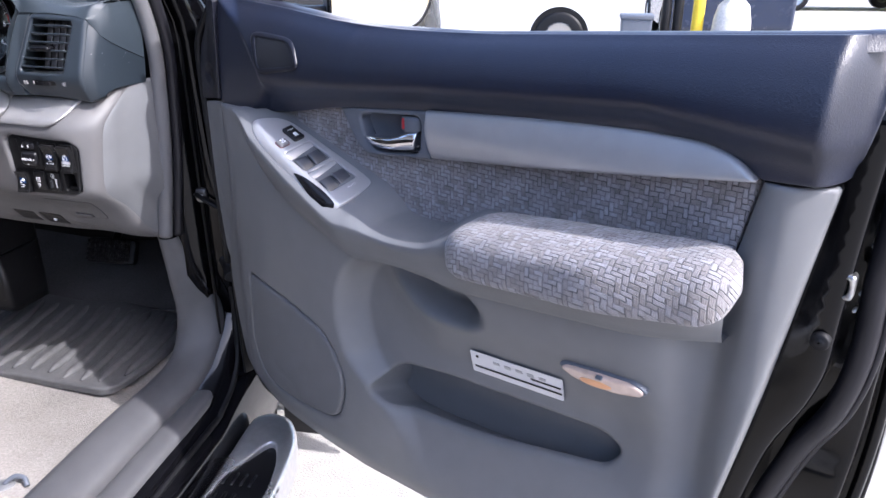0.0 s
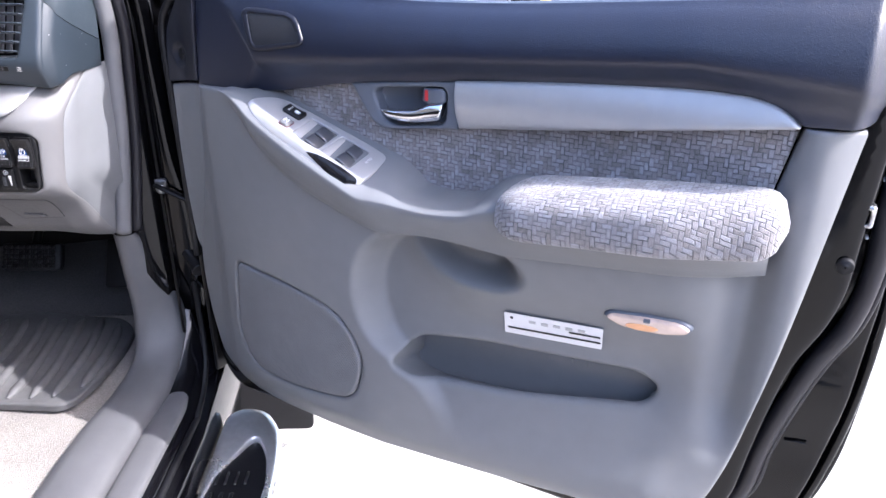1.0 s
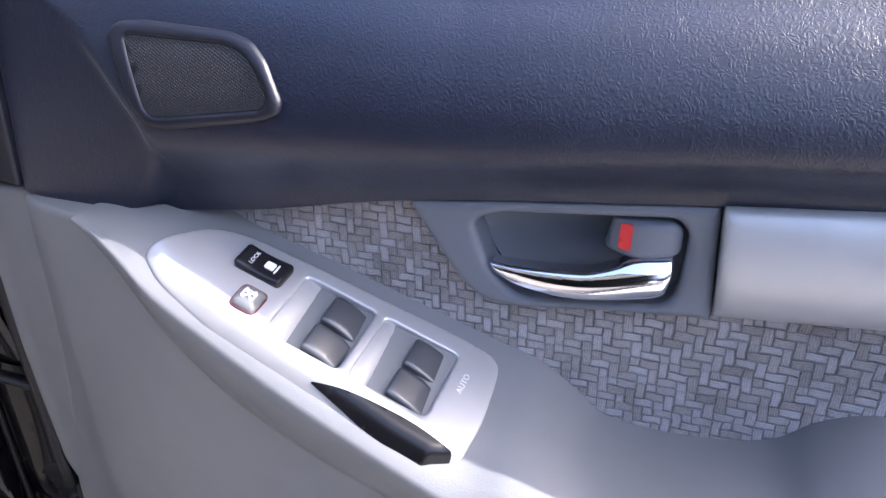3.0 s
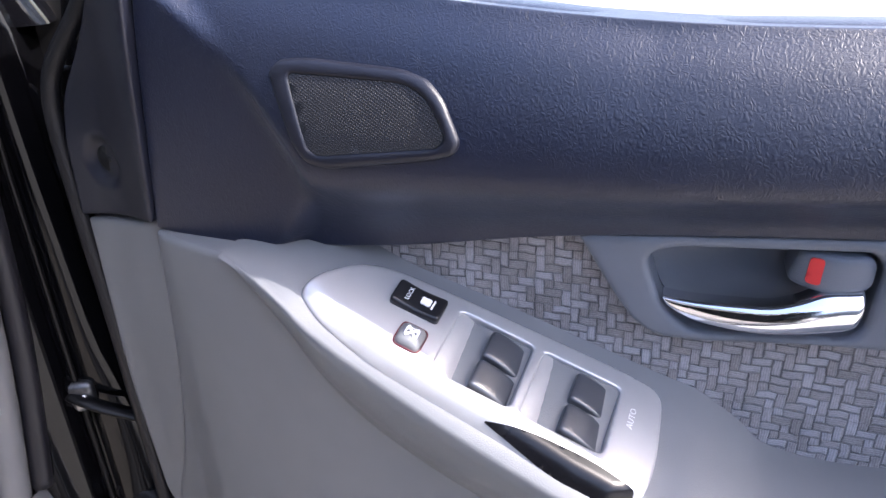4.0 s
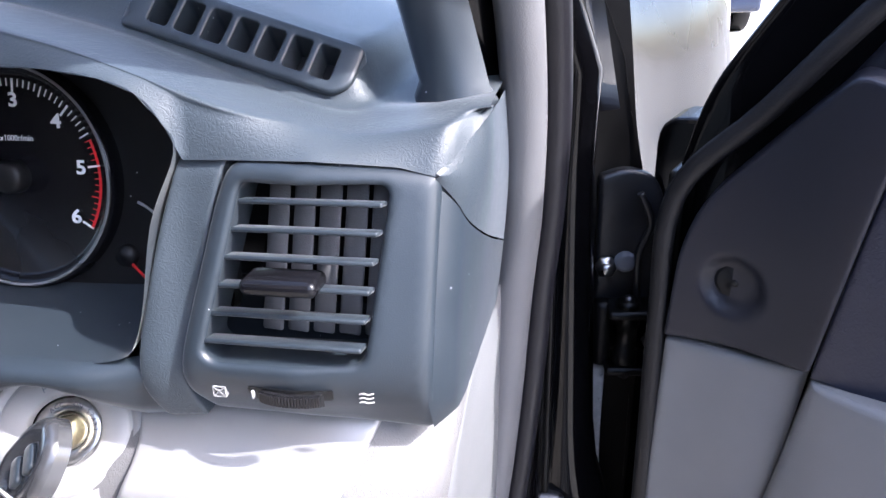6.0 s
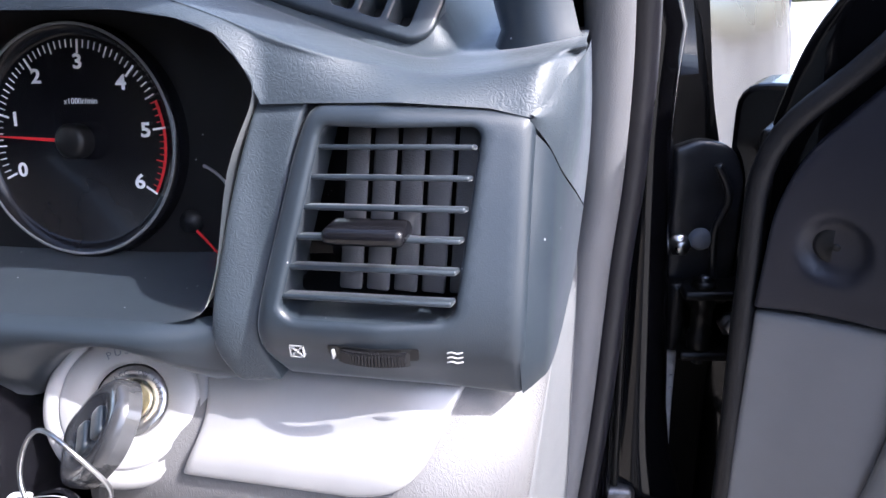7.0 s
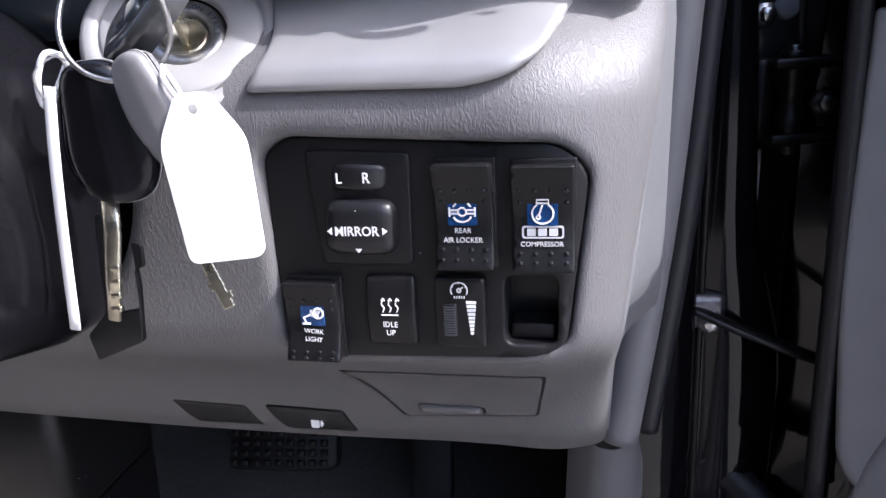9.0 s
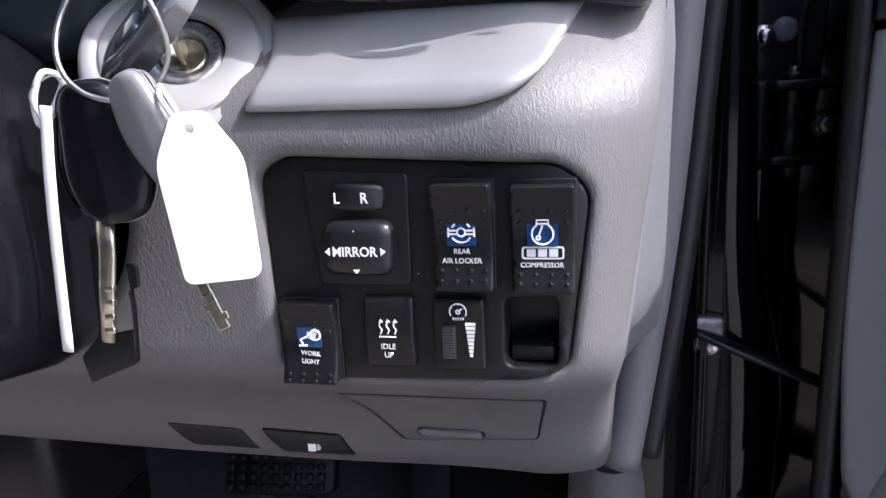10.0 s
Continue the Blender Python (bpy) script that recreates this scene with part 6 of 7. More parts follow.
def band(path, across, radius_out, name, material, label="", n=10):
    """A rounded strip: a line, the half width across and how far it stands out, point by point."""
    p = spline(path, n)
    a = spline(across, n)
    secs = []
    for q, d in zip(p, a):
        i = len(secs)
        t = (p[min(i + 1, len(p) - 1)] - p[max(i - 1, 0)]).normalized()
        o = d.cross(t).normalized()
        secs.append([q - d - o * radius_out * 1.6, q - d, q - d * 0.85 + o * radius_out * 0.55, q - d * 0.5 + o * radius_out * 0.9, q + o * radius_out, q + d * 0.5 + o * radius_out * 0.9, q + d * 0.85 + o * radius_out * 0.55, q + d, q + d - o * radius_out * 1.6])
    return part(name, loft(secs), material, body, label)


# inner trim: down the pillar, over the kick panel and back along the sill
band([(-0.716, 1.116, 0.838), (-0.706, 1.140, 0.74), (-0.696, 1.150, 0.66), (-0.696, 1.115, 0.595), (-0.708, 1.03, 0.565), (-0.722, 0.90, 0.558), (-0.725, 0.6, 0.556), (-0.725, 0.0, 0.556), (-0.725, -0.5, 0.556)],
     [(-0.016, -0.009, 0), (-0.028, -0.017, 0), (-0.038, -0.022, -0.004), (-0.042, -0.02, -0.004), (-0.046, -0.006, -0.002), (-0.048, 0, 0), (-0.048, 0, 0), (-0.048, 0, 0), (-0.048, 0, 0)],
     0.014, "sill_trim", GREY_SILL, "grey plastic inner sill trim")
band([(-0.647, 1.045, 0.545), (-0.648, 0.98, 0.544), (-0.650, 0.8, 0.544), (-0.650, 0.3, 0.544), (-0.650, -0.5, 0.544)], [(-0.020, 0.0, 0), (-0.024, 0, 0), (-0.024, 0, 0), (-0.024, 0, 0), (-0.024, 0, 0)], 0.006, "scuff_plate", GREY_SILL, "grey sill scuff plate")
part("scuff_nose", lathe([(0.0005, 0.006), (0.012, 0.005), (0.019, 0.001), (0.021, -0.01)], 24, at(-0.647, 1.045, 0.545)), GREY_SILL, body)
# black painted sill and lower jamb
sill = []
for y in (1.24, 1.16, 1.10, 1.0, 0.8, 0.3, -0.5):
    up = max(0.0, y - 1.06) * 0.9
    sill.append([(-0.69, y, 0.535 + up), (-0.628, y, 0.532 + up), (-0.618, y, 0.515 + up), (-0.612, y, 0.50 + up), (-0.60, y, 0.495 + up), (-0.592, y, 0.48 + up), (-0.588, y, 0.44), (-0.60, y, 0.36)])
part("sill", loft(sill), PAINT, body, "glossy black painted sill")
part("sill_seal", tube(spline([(-0.612, -0.5, 0.508), (-0.612, 0.9, 0.508), (-0.612, 1.03, 0.512), (-0.616, 1.12, 0.56), (-0.626, 1.16, 0.66), (-0.634, 1.165, 0.85)], 8), 0.006, 8), RUBBER, body, "black sill seal")
# pillar: grey finisher, rubber door seal, painted jamb
pillar_line = [(-0.7135, 1.105, 0.842), (-0.698, 1.108, 0.945), (-0.689, 1.110, 1.024), (-0.682, 1.110, 1.118), (-0.677, 1.105, 1.18), (-0.678, 1.085, 1.26), (-0.690, 1.05, 1.34), (-0.735, 0.96, 1.46), (-0.80, 0.80, 1.62)]
part("pillar_finisher", tube(spline(pillar_line, 8), 0.0125, 14), GREY_TRIM, body, "grey pillar finisher strip")
part("door_seal", tube(spline([(x + 0.0185, y + 0.012, z) for x, y, z in pillar_line], 8), 0.0088, 12), SEAL, body, "dark grey rubber door seal")
jamb = []
for z in np.linspace(0.52, 1.62, 34):
    back = 0.0 if z < 1.2 else -(z - 1.2) ** 1.25 * 0.9
    lean = 0.0 if z < 1.25 else -(z - 1.25) * 0.42
    out = 0.02 * ease(z, 0.98, 0.86) + 0.006 * math.sin(z * 9)
    x = -0.672 + lean - 0.02 * float(ease(0.76 - z, 0.0, 0.14))
    back += 0.045 * float(ease(0.78 - z, 0.0, 0.16))
    jamb.append([(x - 0.03, 1.124 + back, z), (x + 0.006, 1.126 + back, z), (x + 0.013, 1.140 + back, z), (x + 0.017, 1.1495 + back, z)] + [(x + 0.017 + (0.032 + out) * f, 1.1495 - 0.007 * math.sin(math.pi * f) + 0.006 * f * f + back, z) for f in (0.12, 0.25, 0.4, 0.55, 0.7, 0.85, 0.95)] + [(x + 0.0505 + out, 1.160 + back, z), (x + 0.049 + out, 1.18 + back, z), (x + 0.052 + out, 1.25 + back, z), (x + 0.07 + out, 1.30 + back, z)])
part("jamb", loft(jamb), PAINT_IN, body, "glossy black painted door jamb")
# added filler plate: closes the gap and blocks the bright yard beyond
part("jamb_inner", sheet(rpoly([(-0.04, 0.55), (0.037, 0.55), (0.037, 1.11), (0.018, 1.152), (0.007, 1.20), (0.0, 1.26), (-0.010, 1.33), (-0.04, 1.36)], [0.0, 0.0, 0.02, 0.015, 0.02, 0.02, 0.01, 0.0]), 0, 0.1, 0, 0.002), DUSTY, body, "dusty black filler plate behind the hinges", upright(-0.60, 1.206, 0))
part("jamb_bead", tube(spline([(-0.655, 1.146, 0.62), (-0.655, 1.146, 0.9), (-0.6545, 1.146, 1.1), (-0.656, 1.146, 1.22), (-0.668, 1.10, 1.36)], 6), 0.0028, 8), DUSTY, body)
for z in (1.167, 1.052):
    part("jamb_plug", lathe([(0.0001, 0.004), (0.006, 0.004), (0.009, 0.002), (0.0095, -0.004)], 24, upright(-0.668, 1.139, 52) @ at(0, z, 0)), RUBBER, body, "round black grommet")
# hinges, deep in the gap
part("hinge_mount", sheet(rpoly([(-0.618, 1.050), (-0.572, 1.050), (-0.570, 1.148), (-0.578, 1.168), (-0.600, 1.174), (-0.618, 1.168)], [0.002, 0.004, 0.01, 0.014, 0.012, 0.004]), lambda x, z: 0.004 * np.sin((z - 1.05) * 26), 0.008, 0.003, 0.006), GRIMY, body, "grimy dark steel hinge mount", Matrix(((1, 0, 0, 0), (0, 0, -1, 1.196), (0, 1, 0, 0), (0, 0, 0, 1))))
part("mount_rib", tube(spline([(-0.586, 1.190, 1.070), (-0.588, 1.189, 1.110), (-0.581, 1.188, 1.135), (-0.590, 1.189, 1.158)], 6), 0.0028, 8), GRIMY, body)
part("mount_bolt", lathe([(0.0001, 0.006), (0.0045, 0.006), (0.0052, 0.004), (0.0052, 0.0), (0.0085, -0.0005), (0.0085, -0.004)], 6, upright(-0.611, 1.188, 0) @ at(0, 1.100, 0)), STEEL, body, "pale steel bolt")
for z in (1.047, 0.70):
    h = part("hinge", block(-0.618, 1.182, z - 0.030, -0.604, 1.250, z + 0.026, 0.005, 2), DUSTY, body, "black steel door hinge")
    part("hinge_knuckle", lathe([(0.0001, 0.03), (0.0078, 0.03), (0.0088, 0.027), (0.0088, 0.010), (0.0074, 0.009), (0.0074, -0.010), (0.0088, -0.011), (0.0088, -0.03), (0.0001, -0.033)], 20, at(-0.594, 1.180, z)), DUSTY, h)
    for dz in (-0.026, 0.022):
        part("hinge_leaf", block(-0.610, 1.168, z + dz - 0.0035, -0.560, 1.200, z + dz + 0.0035, 0.003, 2), DUSTY, h)
    part("hinge_pin", lathe([(0.0001, 0.034), (0.003, 0.0335), (0.004, 0.032), (0.004, -0.036), (0.0001, -0.038)], 14, at(-0.594, 1.180, z)), DULL_STEEL, h, "dull steel hinge pin")
    part("hinge_bolt", lathe([(0.0001, 0.005), (0.005, 0.005), (0.006, 0.003), (0.006, 0.0), (0.009, -0.001), (0.009, -0.006)], 6, upright(-0.574, 1.176, 0) @ at(0, z - 0.004, 0)), DULL_STEEL, h, "dull steel hinge bolt")
part("jamb_grommet", lathe([(0.0001, 0.003), (0.005, 0.0035), (0.0075, 0.002), (0.0082, -0.004)], 24, upright(-0.597, 1.190, 0) @ at(0, 1.104, 0)), BLUE_GREY, body, "bluish plastic grommet")
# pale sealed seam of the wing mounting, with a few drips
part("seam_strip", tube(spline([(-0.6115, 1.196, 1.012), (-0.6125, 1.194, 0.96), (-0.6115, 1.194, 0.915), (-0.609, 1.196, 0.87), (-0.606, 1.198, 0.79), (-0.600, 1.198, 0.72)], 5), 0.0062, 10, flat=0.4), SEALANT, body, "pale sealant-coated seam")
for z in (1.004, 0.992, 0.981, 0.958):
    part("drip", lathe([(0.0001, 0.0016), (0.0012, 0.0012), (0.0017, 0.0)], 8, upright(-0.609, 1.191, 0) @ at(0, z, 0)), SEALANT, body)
# door check strap on its bracket
check = part("check_bracket", block(-0.682, 1.138, 0.902, -0.640, 1.156, 0.926, 0.005, 2), DULL_STEEL, body, "grimy steel door check bracket")
for x, z in ((-0.675, 0.911), (-0.651, 0.908)):
    part("check_bolt", lathe([(0.0001, 0.006), (0.0050, 0.006), (0.0058, 0.0045), (0.0058, 0.001), (0.0085, 0.0005), (0.0085, -0.004)], 6, upright(x, 1.137, 0) @ at(0, z, 0)), STEEL, check, "bright bolt head")
part("check_strap", tube(spline([(-0.660, 1.140, 0.916), (-0.640, 1.132, 0.908), (-0.605, 1.128, 0.893), (-0.568, 1.128, 0.878)], 5), 0.0072, 12, flat=0.45), DUSTY, check, "flat door check strap")
part("wire_gaiter", tube(spline([(-0.648, 1.160, 0.80), (-0.63, 1.156, 0.785), (-0.612, 1.14, 0.77), (-0.60, 1.12, 0.76)], 6), [0.012 + 0.0018 * (i % 2) for i in range(19)], 14), RUBBER, body, "ribbed black wiring gaiter")
# screen pillar trim and outer pillar
part("pillar_skin", loft([[(-0.64 - 0.1 * f, 1.165 - 0.25 * f, 1.22 + 0.42 * f), (-0.61 - 0.12 * f, 1.18 - 0.25 * f, 1.22 + 0.42 * f), (-0.61 - 0.12 * f, 1.21 - 0.25 * f, 1.22 + 0.42 * f), (-0.68 - 0.12 * f, 1.235 - 0.25 * f, 1.22 + 0.42 * f)] for f in (0, 0.3, 0.6, 1.0)]), PAINT, body, "black windscreen pillar")
# wing ahead of the door
wing_secs = []
for y, flare in ((1.205, 0.0), (1.225, 0.006), (1.25, 0.016), (1.29, 0.036), (1.34, 0.066), (1.40, 0.104), (1.46, 0.138), (1.53, 0.166), (1.62, 0.185), (1.8, 0.195), (2.1, 0.195), (2.4, 0.15)):
    sec = []
    for z, dx in ((0.50, 0.0), (0.7, 0.002), (0.85, 0.003), (0.92, 0.003), (1.0, 0.002), (1.07, 0.0), (1.14, -0.004), (1.20, -0.010), (1.25, -0.020), (1.29, -0.036), (1.306, -0.058), (1.30, -0.09)):
        sec.append((-0.585 + flare * float(ease(z, 0.60, 0.8)) + dx, y, z))
    wing_secs.append(sec + [(-0.74, y, 1.25), (-0.9, y, 1.20)])
part("wing", loft(wing_secs), WING_PAINT, body, "glossy black front wing")
# roof, far side and rear of the cabin
part("roof", block(-2.15, -1.6, 1.74, -0.84, 0.72, 1.78, 0.02, 3), PAINT, body, "black roof")
part("headlining", block(-2.12, -1.6, 1.715, -0.86, 0.70, 1.735, 0.005, 2), mat("pale grey headlining", (0.55, 0.54, 0.52), 0.95, vary=0.05, scale=300), body, "pale headlining")
part("far_side", block(-2.36, -1.6, 0.36, -2.30, 2.3, 1.22, 0.01, 2), PAINT, body, "far side of the car body")
part("far_inside", block(-2.298, -0.6, 0.5, -2.28, 1.0, 1.74, 0.005, 2), BLACK, body, "dark far side of the cabin")
part("rear_wall", block(-2.28, -0.64, 0.5, -0.87, -0.6, 1.715, 0.01, 2), BLACK, body, "dark rear of the cabin")
part("far_pillar", block(-2.30, 0.0, 1.2, -2.22, 0.1, 1.74, 0.01, 2), BLACK, body)
part("rear_side", loft([[(-0.60, y, 0.42), (-0.575, y, 0.60), (-0.565, y, 0.85), (-0.575, y, 1.05), (-0.62, y, 1.22), (-0.84, y, 1.75)] for y in (-0.52, -0.6, -1.2, -2.0, -2.7)]), PAINT, body, "black rear side of the car")
part("middle_pillar", block(-0.86, -0.62, 0.5, -0.66, -0.50, 1.74, 0.02, 2), PAINT, body, "black middle pillar")
part("roof_rail", tube(spline([(-0.80, 0.80, 1.62), (-0.84, 0.60, 1.71), (-0.85, 0.2, 1.745), (-0.85, -0.6, 1.75), (-0.85, -1.5, 1.75)], 8), 0.035, 10), PAINT, body, "black roof rail")
part("bulkhead", block(-2.30, 1.62, 0.36, -0.62, 1.66, 1.24, 0.01, 2), BLACK, body, "black bulkhead")
part("bonnet", block(-2.25, 1.66, 1.05, -0.66, 2.9, 1.14, 0.03, 3), PAINT, body, "black bonnet")
screen = part("windscreen", sheet(rect(-0.68, 0.0, 0.68, 0.72, 0.02), 0, 0.3, 0, 0.004), CLEAR, body, "clear windscreen", Matrix(((1, 0, 0, -1.5), (0, -0.78, 0.62, 1.45), (0, 0.62, 0.78, 1.255), (0, 0, 0, 1))))
screen.visible_shadow = False
# floor
FLOOR_Z = 0.535


def floor_height(x, y):
    return FLOOR_Z + 0.012 * np.sin(x * 9) * np.sin(y * 7) + 0.30 * np.clip(y - 1.36, 0, 1) ** 1.1


part("carpet", sheet(rect(-2.3, -1.6, -0.70, 1.62), floor_height, 0.05, 0, 0.02), CARPET, body, "dusty pale grey carpet")
part("kick_panel", loft([[(-0.705, y, z) for z in (0.53, 0.62, 0.72, 0.84, 0.92)] for y in (1.14, 1.3, 1.45, 1.62)]), GREY, body, "grey kick panel")
part("toe_board", sheet(rect(-1.5, 1.36, -0.70, 1.62), lambda x, y: floor_height(x, y) + 0.006, 0.03, 0, 0.003), CARPET_SHADED, body, "carpeted toe board, darkened as shade")

# ---- loose and fitted things on the floor ----
mat_thing = thing("floor_mat", pose(-0.985, 1.165, FLOOR_Z + 0.004), "grey rubber floor mat with raised ribs on the carpet", "floor mat")
MATO = rpoly([(-0.30, 0.205), (0.025, 0.192), (0.135, 0.166), (0.173, 0.125), (0.180, 0.055), (0.181, -0.055), (0.163, -0.130), (0.138, -0.148), (0.05, -0.138), (-0.30, -0.118)], [0.03, 0.1, 0.04, 0.03, 0.05, 0.05, 0.03, 0.02, 0.05, 0.03])
part("mat_base", sheet(MATO, lambda x, y: 0.009 + 0.004 * np.sin(x * 30) * np.sin(y * 21), 0.02, 0.004, 0.01), MAT_RUBBER, mat_thing)
edge_np = dense(MATO, 0.02)
for i in range(12):
    x0 = -0.345 + 0.0405 * i
    path = []
    for j in range(25):
        f = j / 24
        p = (x0 + 0.058 - 0.030 * f + 0.010 * math.sin(f * 3.1), -0.125 + 0.29 * f)
        if inside(np.array([p]), edge_np)[0] and away(np.array([p]), edge_np)[0] > 0.010:
            path.append((p[0], p[1], 0.010 + 0.004 * math.sin(p[0] * 30) * math.sin(p[1] * 21)))
    if len(path) > 3:
        part("rib", tube(path, [0.003 + 0.007 * min(1, min(k, len(path) - 1 - k) / 2) for k in range(len(path))], 8, flat=0.85), MAT_RUBBER, mat_thing, "raised rib")
clip = thing("mat_hook", pose(-0.835, 0.755, FLOOR_Z + 0.006), "small grey plastic mat hook on the carpet", "hook")
part("hook_base", lathe([(0.0001, 0.006), (0.012, 0.006), (0.016, 0.002), (0.017, -0.004)], 24), GREY, clip)
part("hook_arm", tube(spline([(0.0, 0.0, 0.006), (0.014, 0.008, 0.016), (0.03, 0.010, 0.014), (0.04, 0.002, 0.006)], 5), 0.004, 8), BLUE_GREY, clip)

pedal = thing("brake_pedal", pose(-1.035, 1.36, 0.685, 62, 0, 0), "black brake pedal with a ribbed rubber pad", "pedal")
part("pad", sheet(rect(-0.062, -0.030, 0.062, 0.030, 0.012), lambda x, y: 0.004 - 2 * x * x, 0.01, 0.004, 0.012), RUBBER, pedal)
for i in range(9):
    for j in range(5):
        part("stud", block(-0.056 + 0.0125 * i, -0.025 + 0.0105 * j, 0.001, -0.048 + 0.0125 * i, -0.018 + 0.0105 * j, 0.0065, 0.001, 1), RUBBER, pedal)
part("pedal_arm", tube(spline([(0.0, 0.0, -0.006), (0.0, 0.06, -0.03), (0.0, 0.18, -0.06), (0.0, 0.30, -0.05)], 5), 0.009, 10), BLACK, pedal)
gas = thing("accelerator_pedal", pose(-0.875, 1.40, 0.645, 60, 0, 0), "long black accelerator pedal", "pedal")
part("pad", sheet(rect(-0.024, -0.05, 0.024, 0.06, 0.008), 0.004, 0.02, 0.004, 0.012), RUBBER, gas)
part("pedal_arm", tube([(0, 0.05, -0.004), (0, 0.14, -0.03), (0, 0.26, -0.04)], 0.007, 8), BLACK, gas)
boxx = thing("column_cover", pose(-1.19, 1.20, 0.62), "black plastic steering column lower cover", "cover")
COVER = rpoly([(-0.07, -0.06), (0.07, -0.06), (0.075, 0.05), (-0.075, 0.05)], 0.015)
for nm, rings in (("lower_half", ((0.0, 0.9), (0.02, 1.0), (0.138, 1.1))), ("upper_half", ((0.1405, 1.092), (0.143, 1.102), (0.30, 1.2)))):
    part(nm, loft([[(p.x * k, p.y * k + 0.1 * (1 - k), z) for p in COVER] for z, k in rings], closed=True, caps=True), BLACK, boxx)
for z in (0.05, 0.22):
    part("cover_screw", lathe([(0.0001, 0.002), (0.003, 0.002), (0.0042, 0.001), (0.0045, -0.004)], 14, upright(0.03, -0.066, 0) @ at(0, z, 0)), DULL_STEEL, boxx, "dull steel screw")
under = thing("underdash", pose(0, 0, 0), "black underside of the dashboard with brackets", "dashboard underside")
part("under_panel", loft([[(-1.6, 1.15, 0.862), (-1.2, 1.14, 0.862), (-0.95, 1.13, 0.862), (-0.80, 1.12, 0.865), (-0.72, 1.13, 0.86)], [(-1.6, 1.60, 0.93), (-1.2, 1.60, 0.93), (-0.95, 1.60, 0.93), (-0.80, 1.60, 0.93), (-0.705, 1.60, 0.93)]], smooth=False), BLACK, under)

# ---- side step ----
step_board = thing("side_step", pose(-0.525, 0, 0.452), "black side step with a polished rim and slotted tread pads", "side step")
TOPO = rpoly([(-0.062, -0.8), (0.070, -0.8), (0.066, 0.95), (0.054, 1.06), (0.018, 1.118), (-0.030, 1.128), (-0.060, 1.105)], [0.02, 0.02, 0.2, 0.07, 0.06, 0.03, 0.02])
TREAD = rpoly([(-0.050, -0.78), (0.052, -0.78), (0.050, 0.93), (0.040, 0.99), (0.012, 1.045), (-0.046, 0.93)], [0.01, 0.01, 0.2, 0.05, 0.04, 0.1])
part("rim", sheet(TOPO, lambda x, y: 0.0 + 0.010 * ease(y, 0.90, 1.10), 0.012, 0.016, 0.05, holes=[TREAD], hole_edge=0.004, hole_skirt=0.012), mat("polished step rim", (0.78, 0.78, 0.79), 0.3, 0.8, vary=0.06, scale=80), step_board, "polished alloy rim")
part("tread", sheet(TREAD, -0.006, 0.05, 0, 0.004), RUBBER, step_board, "black tread pad")
for i in range(16):
    y = 0.985 - 0.05 * i
    for j, x in enumerate((-0.035, -0.018, -0.001, 0.016, 0.033)):
        if y + 0.02 < 1.0 - max(0, x) * 1.5 and (i + j // 3) % 3:
            part("slot", block(x - 0.0035, y - 0.017, -0.006, x + 0.0035, y + 0.017, -0.001, 0.002, 1), BLACK_GLOSS, step_board)
part("bracket", block(-0.10, 0.85, -0.05, -0.05, 0.92, -0.02, 0.006), DUSTY, step_board)

# ---- front wheel behind the door ----
wheel = thing("front_wheel", pose(-0.70, 2.02, 0.37, 0, 90, 0), "black front tyre with a blocky tread", "wheel")
part("tyre", lathe([(0.22, 0.10), (0.26, 0.125), (0.33, 0.128), (0.362, 0.112), (0.372, 0.09), (0.374, 0.0), (0.372, -0.09), (0.362, -0.112), (0.33, -0.128), (0.22, -0.10)], 64), RUBBER, wheel, "black tyre")
for i in range(60):
    for zz in (-0.095, 0.06):
        part("tread_block", block(0.366, -0.012, zz, 0.382, 0.012, zz + 0.04, 0.003, 1), RUBBER, wheel, "", pose(0, 0, 0, 0, 0, 6 * i))
part("rim", lathe([(0.0001, 0.06), (0.05, 0.07), (0.06, 0.05), (0.17, 0.06), (0.20, 0.10), (0.225, 0.108), (0.225, -0.1)], 48), STEEL, wheel, "alloy rim")
flap = thing("mudflap", pose(-0.60, 1.56, 0.30), "black mudflap hanging behind the front wheel", "mudflap")
part("flap", sheet(rect(-0.13, -0.22, 0.10, 0.16, 0.02), 0.0, 0.05, 0.004, 0.006), RUBBER, flap, "", pose(0, 0, 0, 84, 0, 0))
part("liner", loft([[(-0.14, 0.0, 0.14), (0.06, 0.0, 0.14)], [(-0.14, 0.04, 0.26), (0.04, 0.04, 0.26)], [(-0.14, 0.14, 0.40), (0.02, 0.14, 0.40)]]), mat("pale dusty underseal", (0.32, 0.31, 0.30), 0.9, vary=0.25, scale=60), flap, "pale dusty arch liner")

# ---- outdoors ----
ground = tagged(new("ground", sheet(rect(-60, -60, 60, 90), lambda x, y: 0 * x, 6.0, 0, 0)), "pale sunlit concrete yard", "ground", kind="structure")
ground.data.materials.append(GROUND)


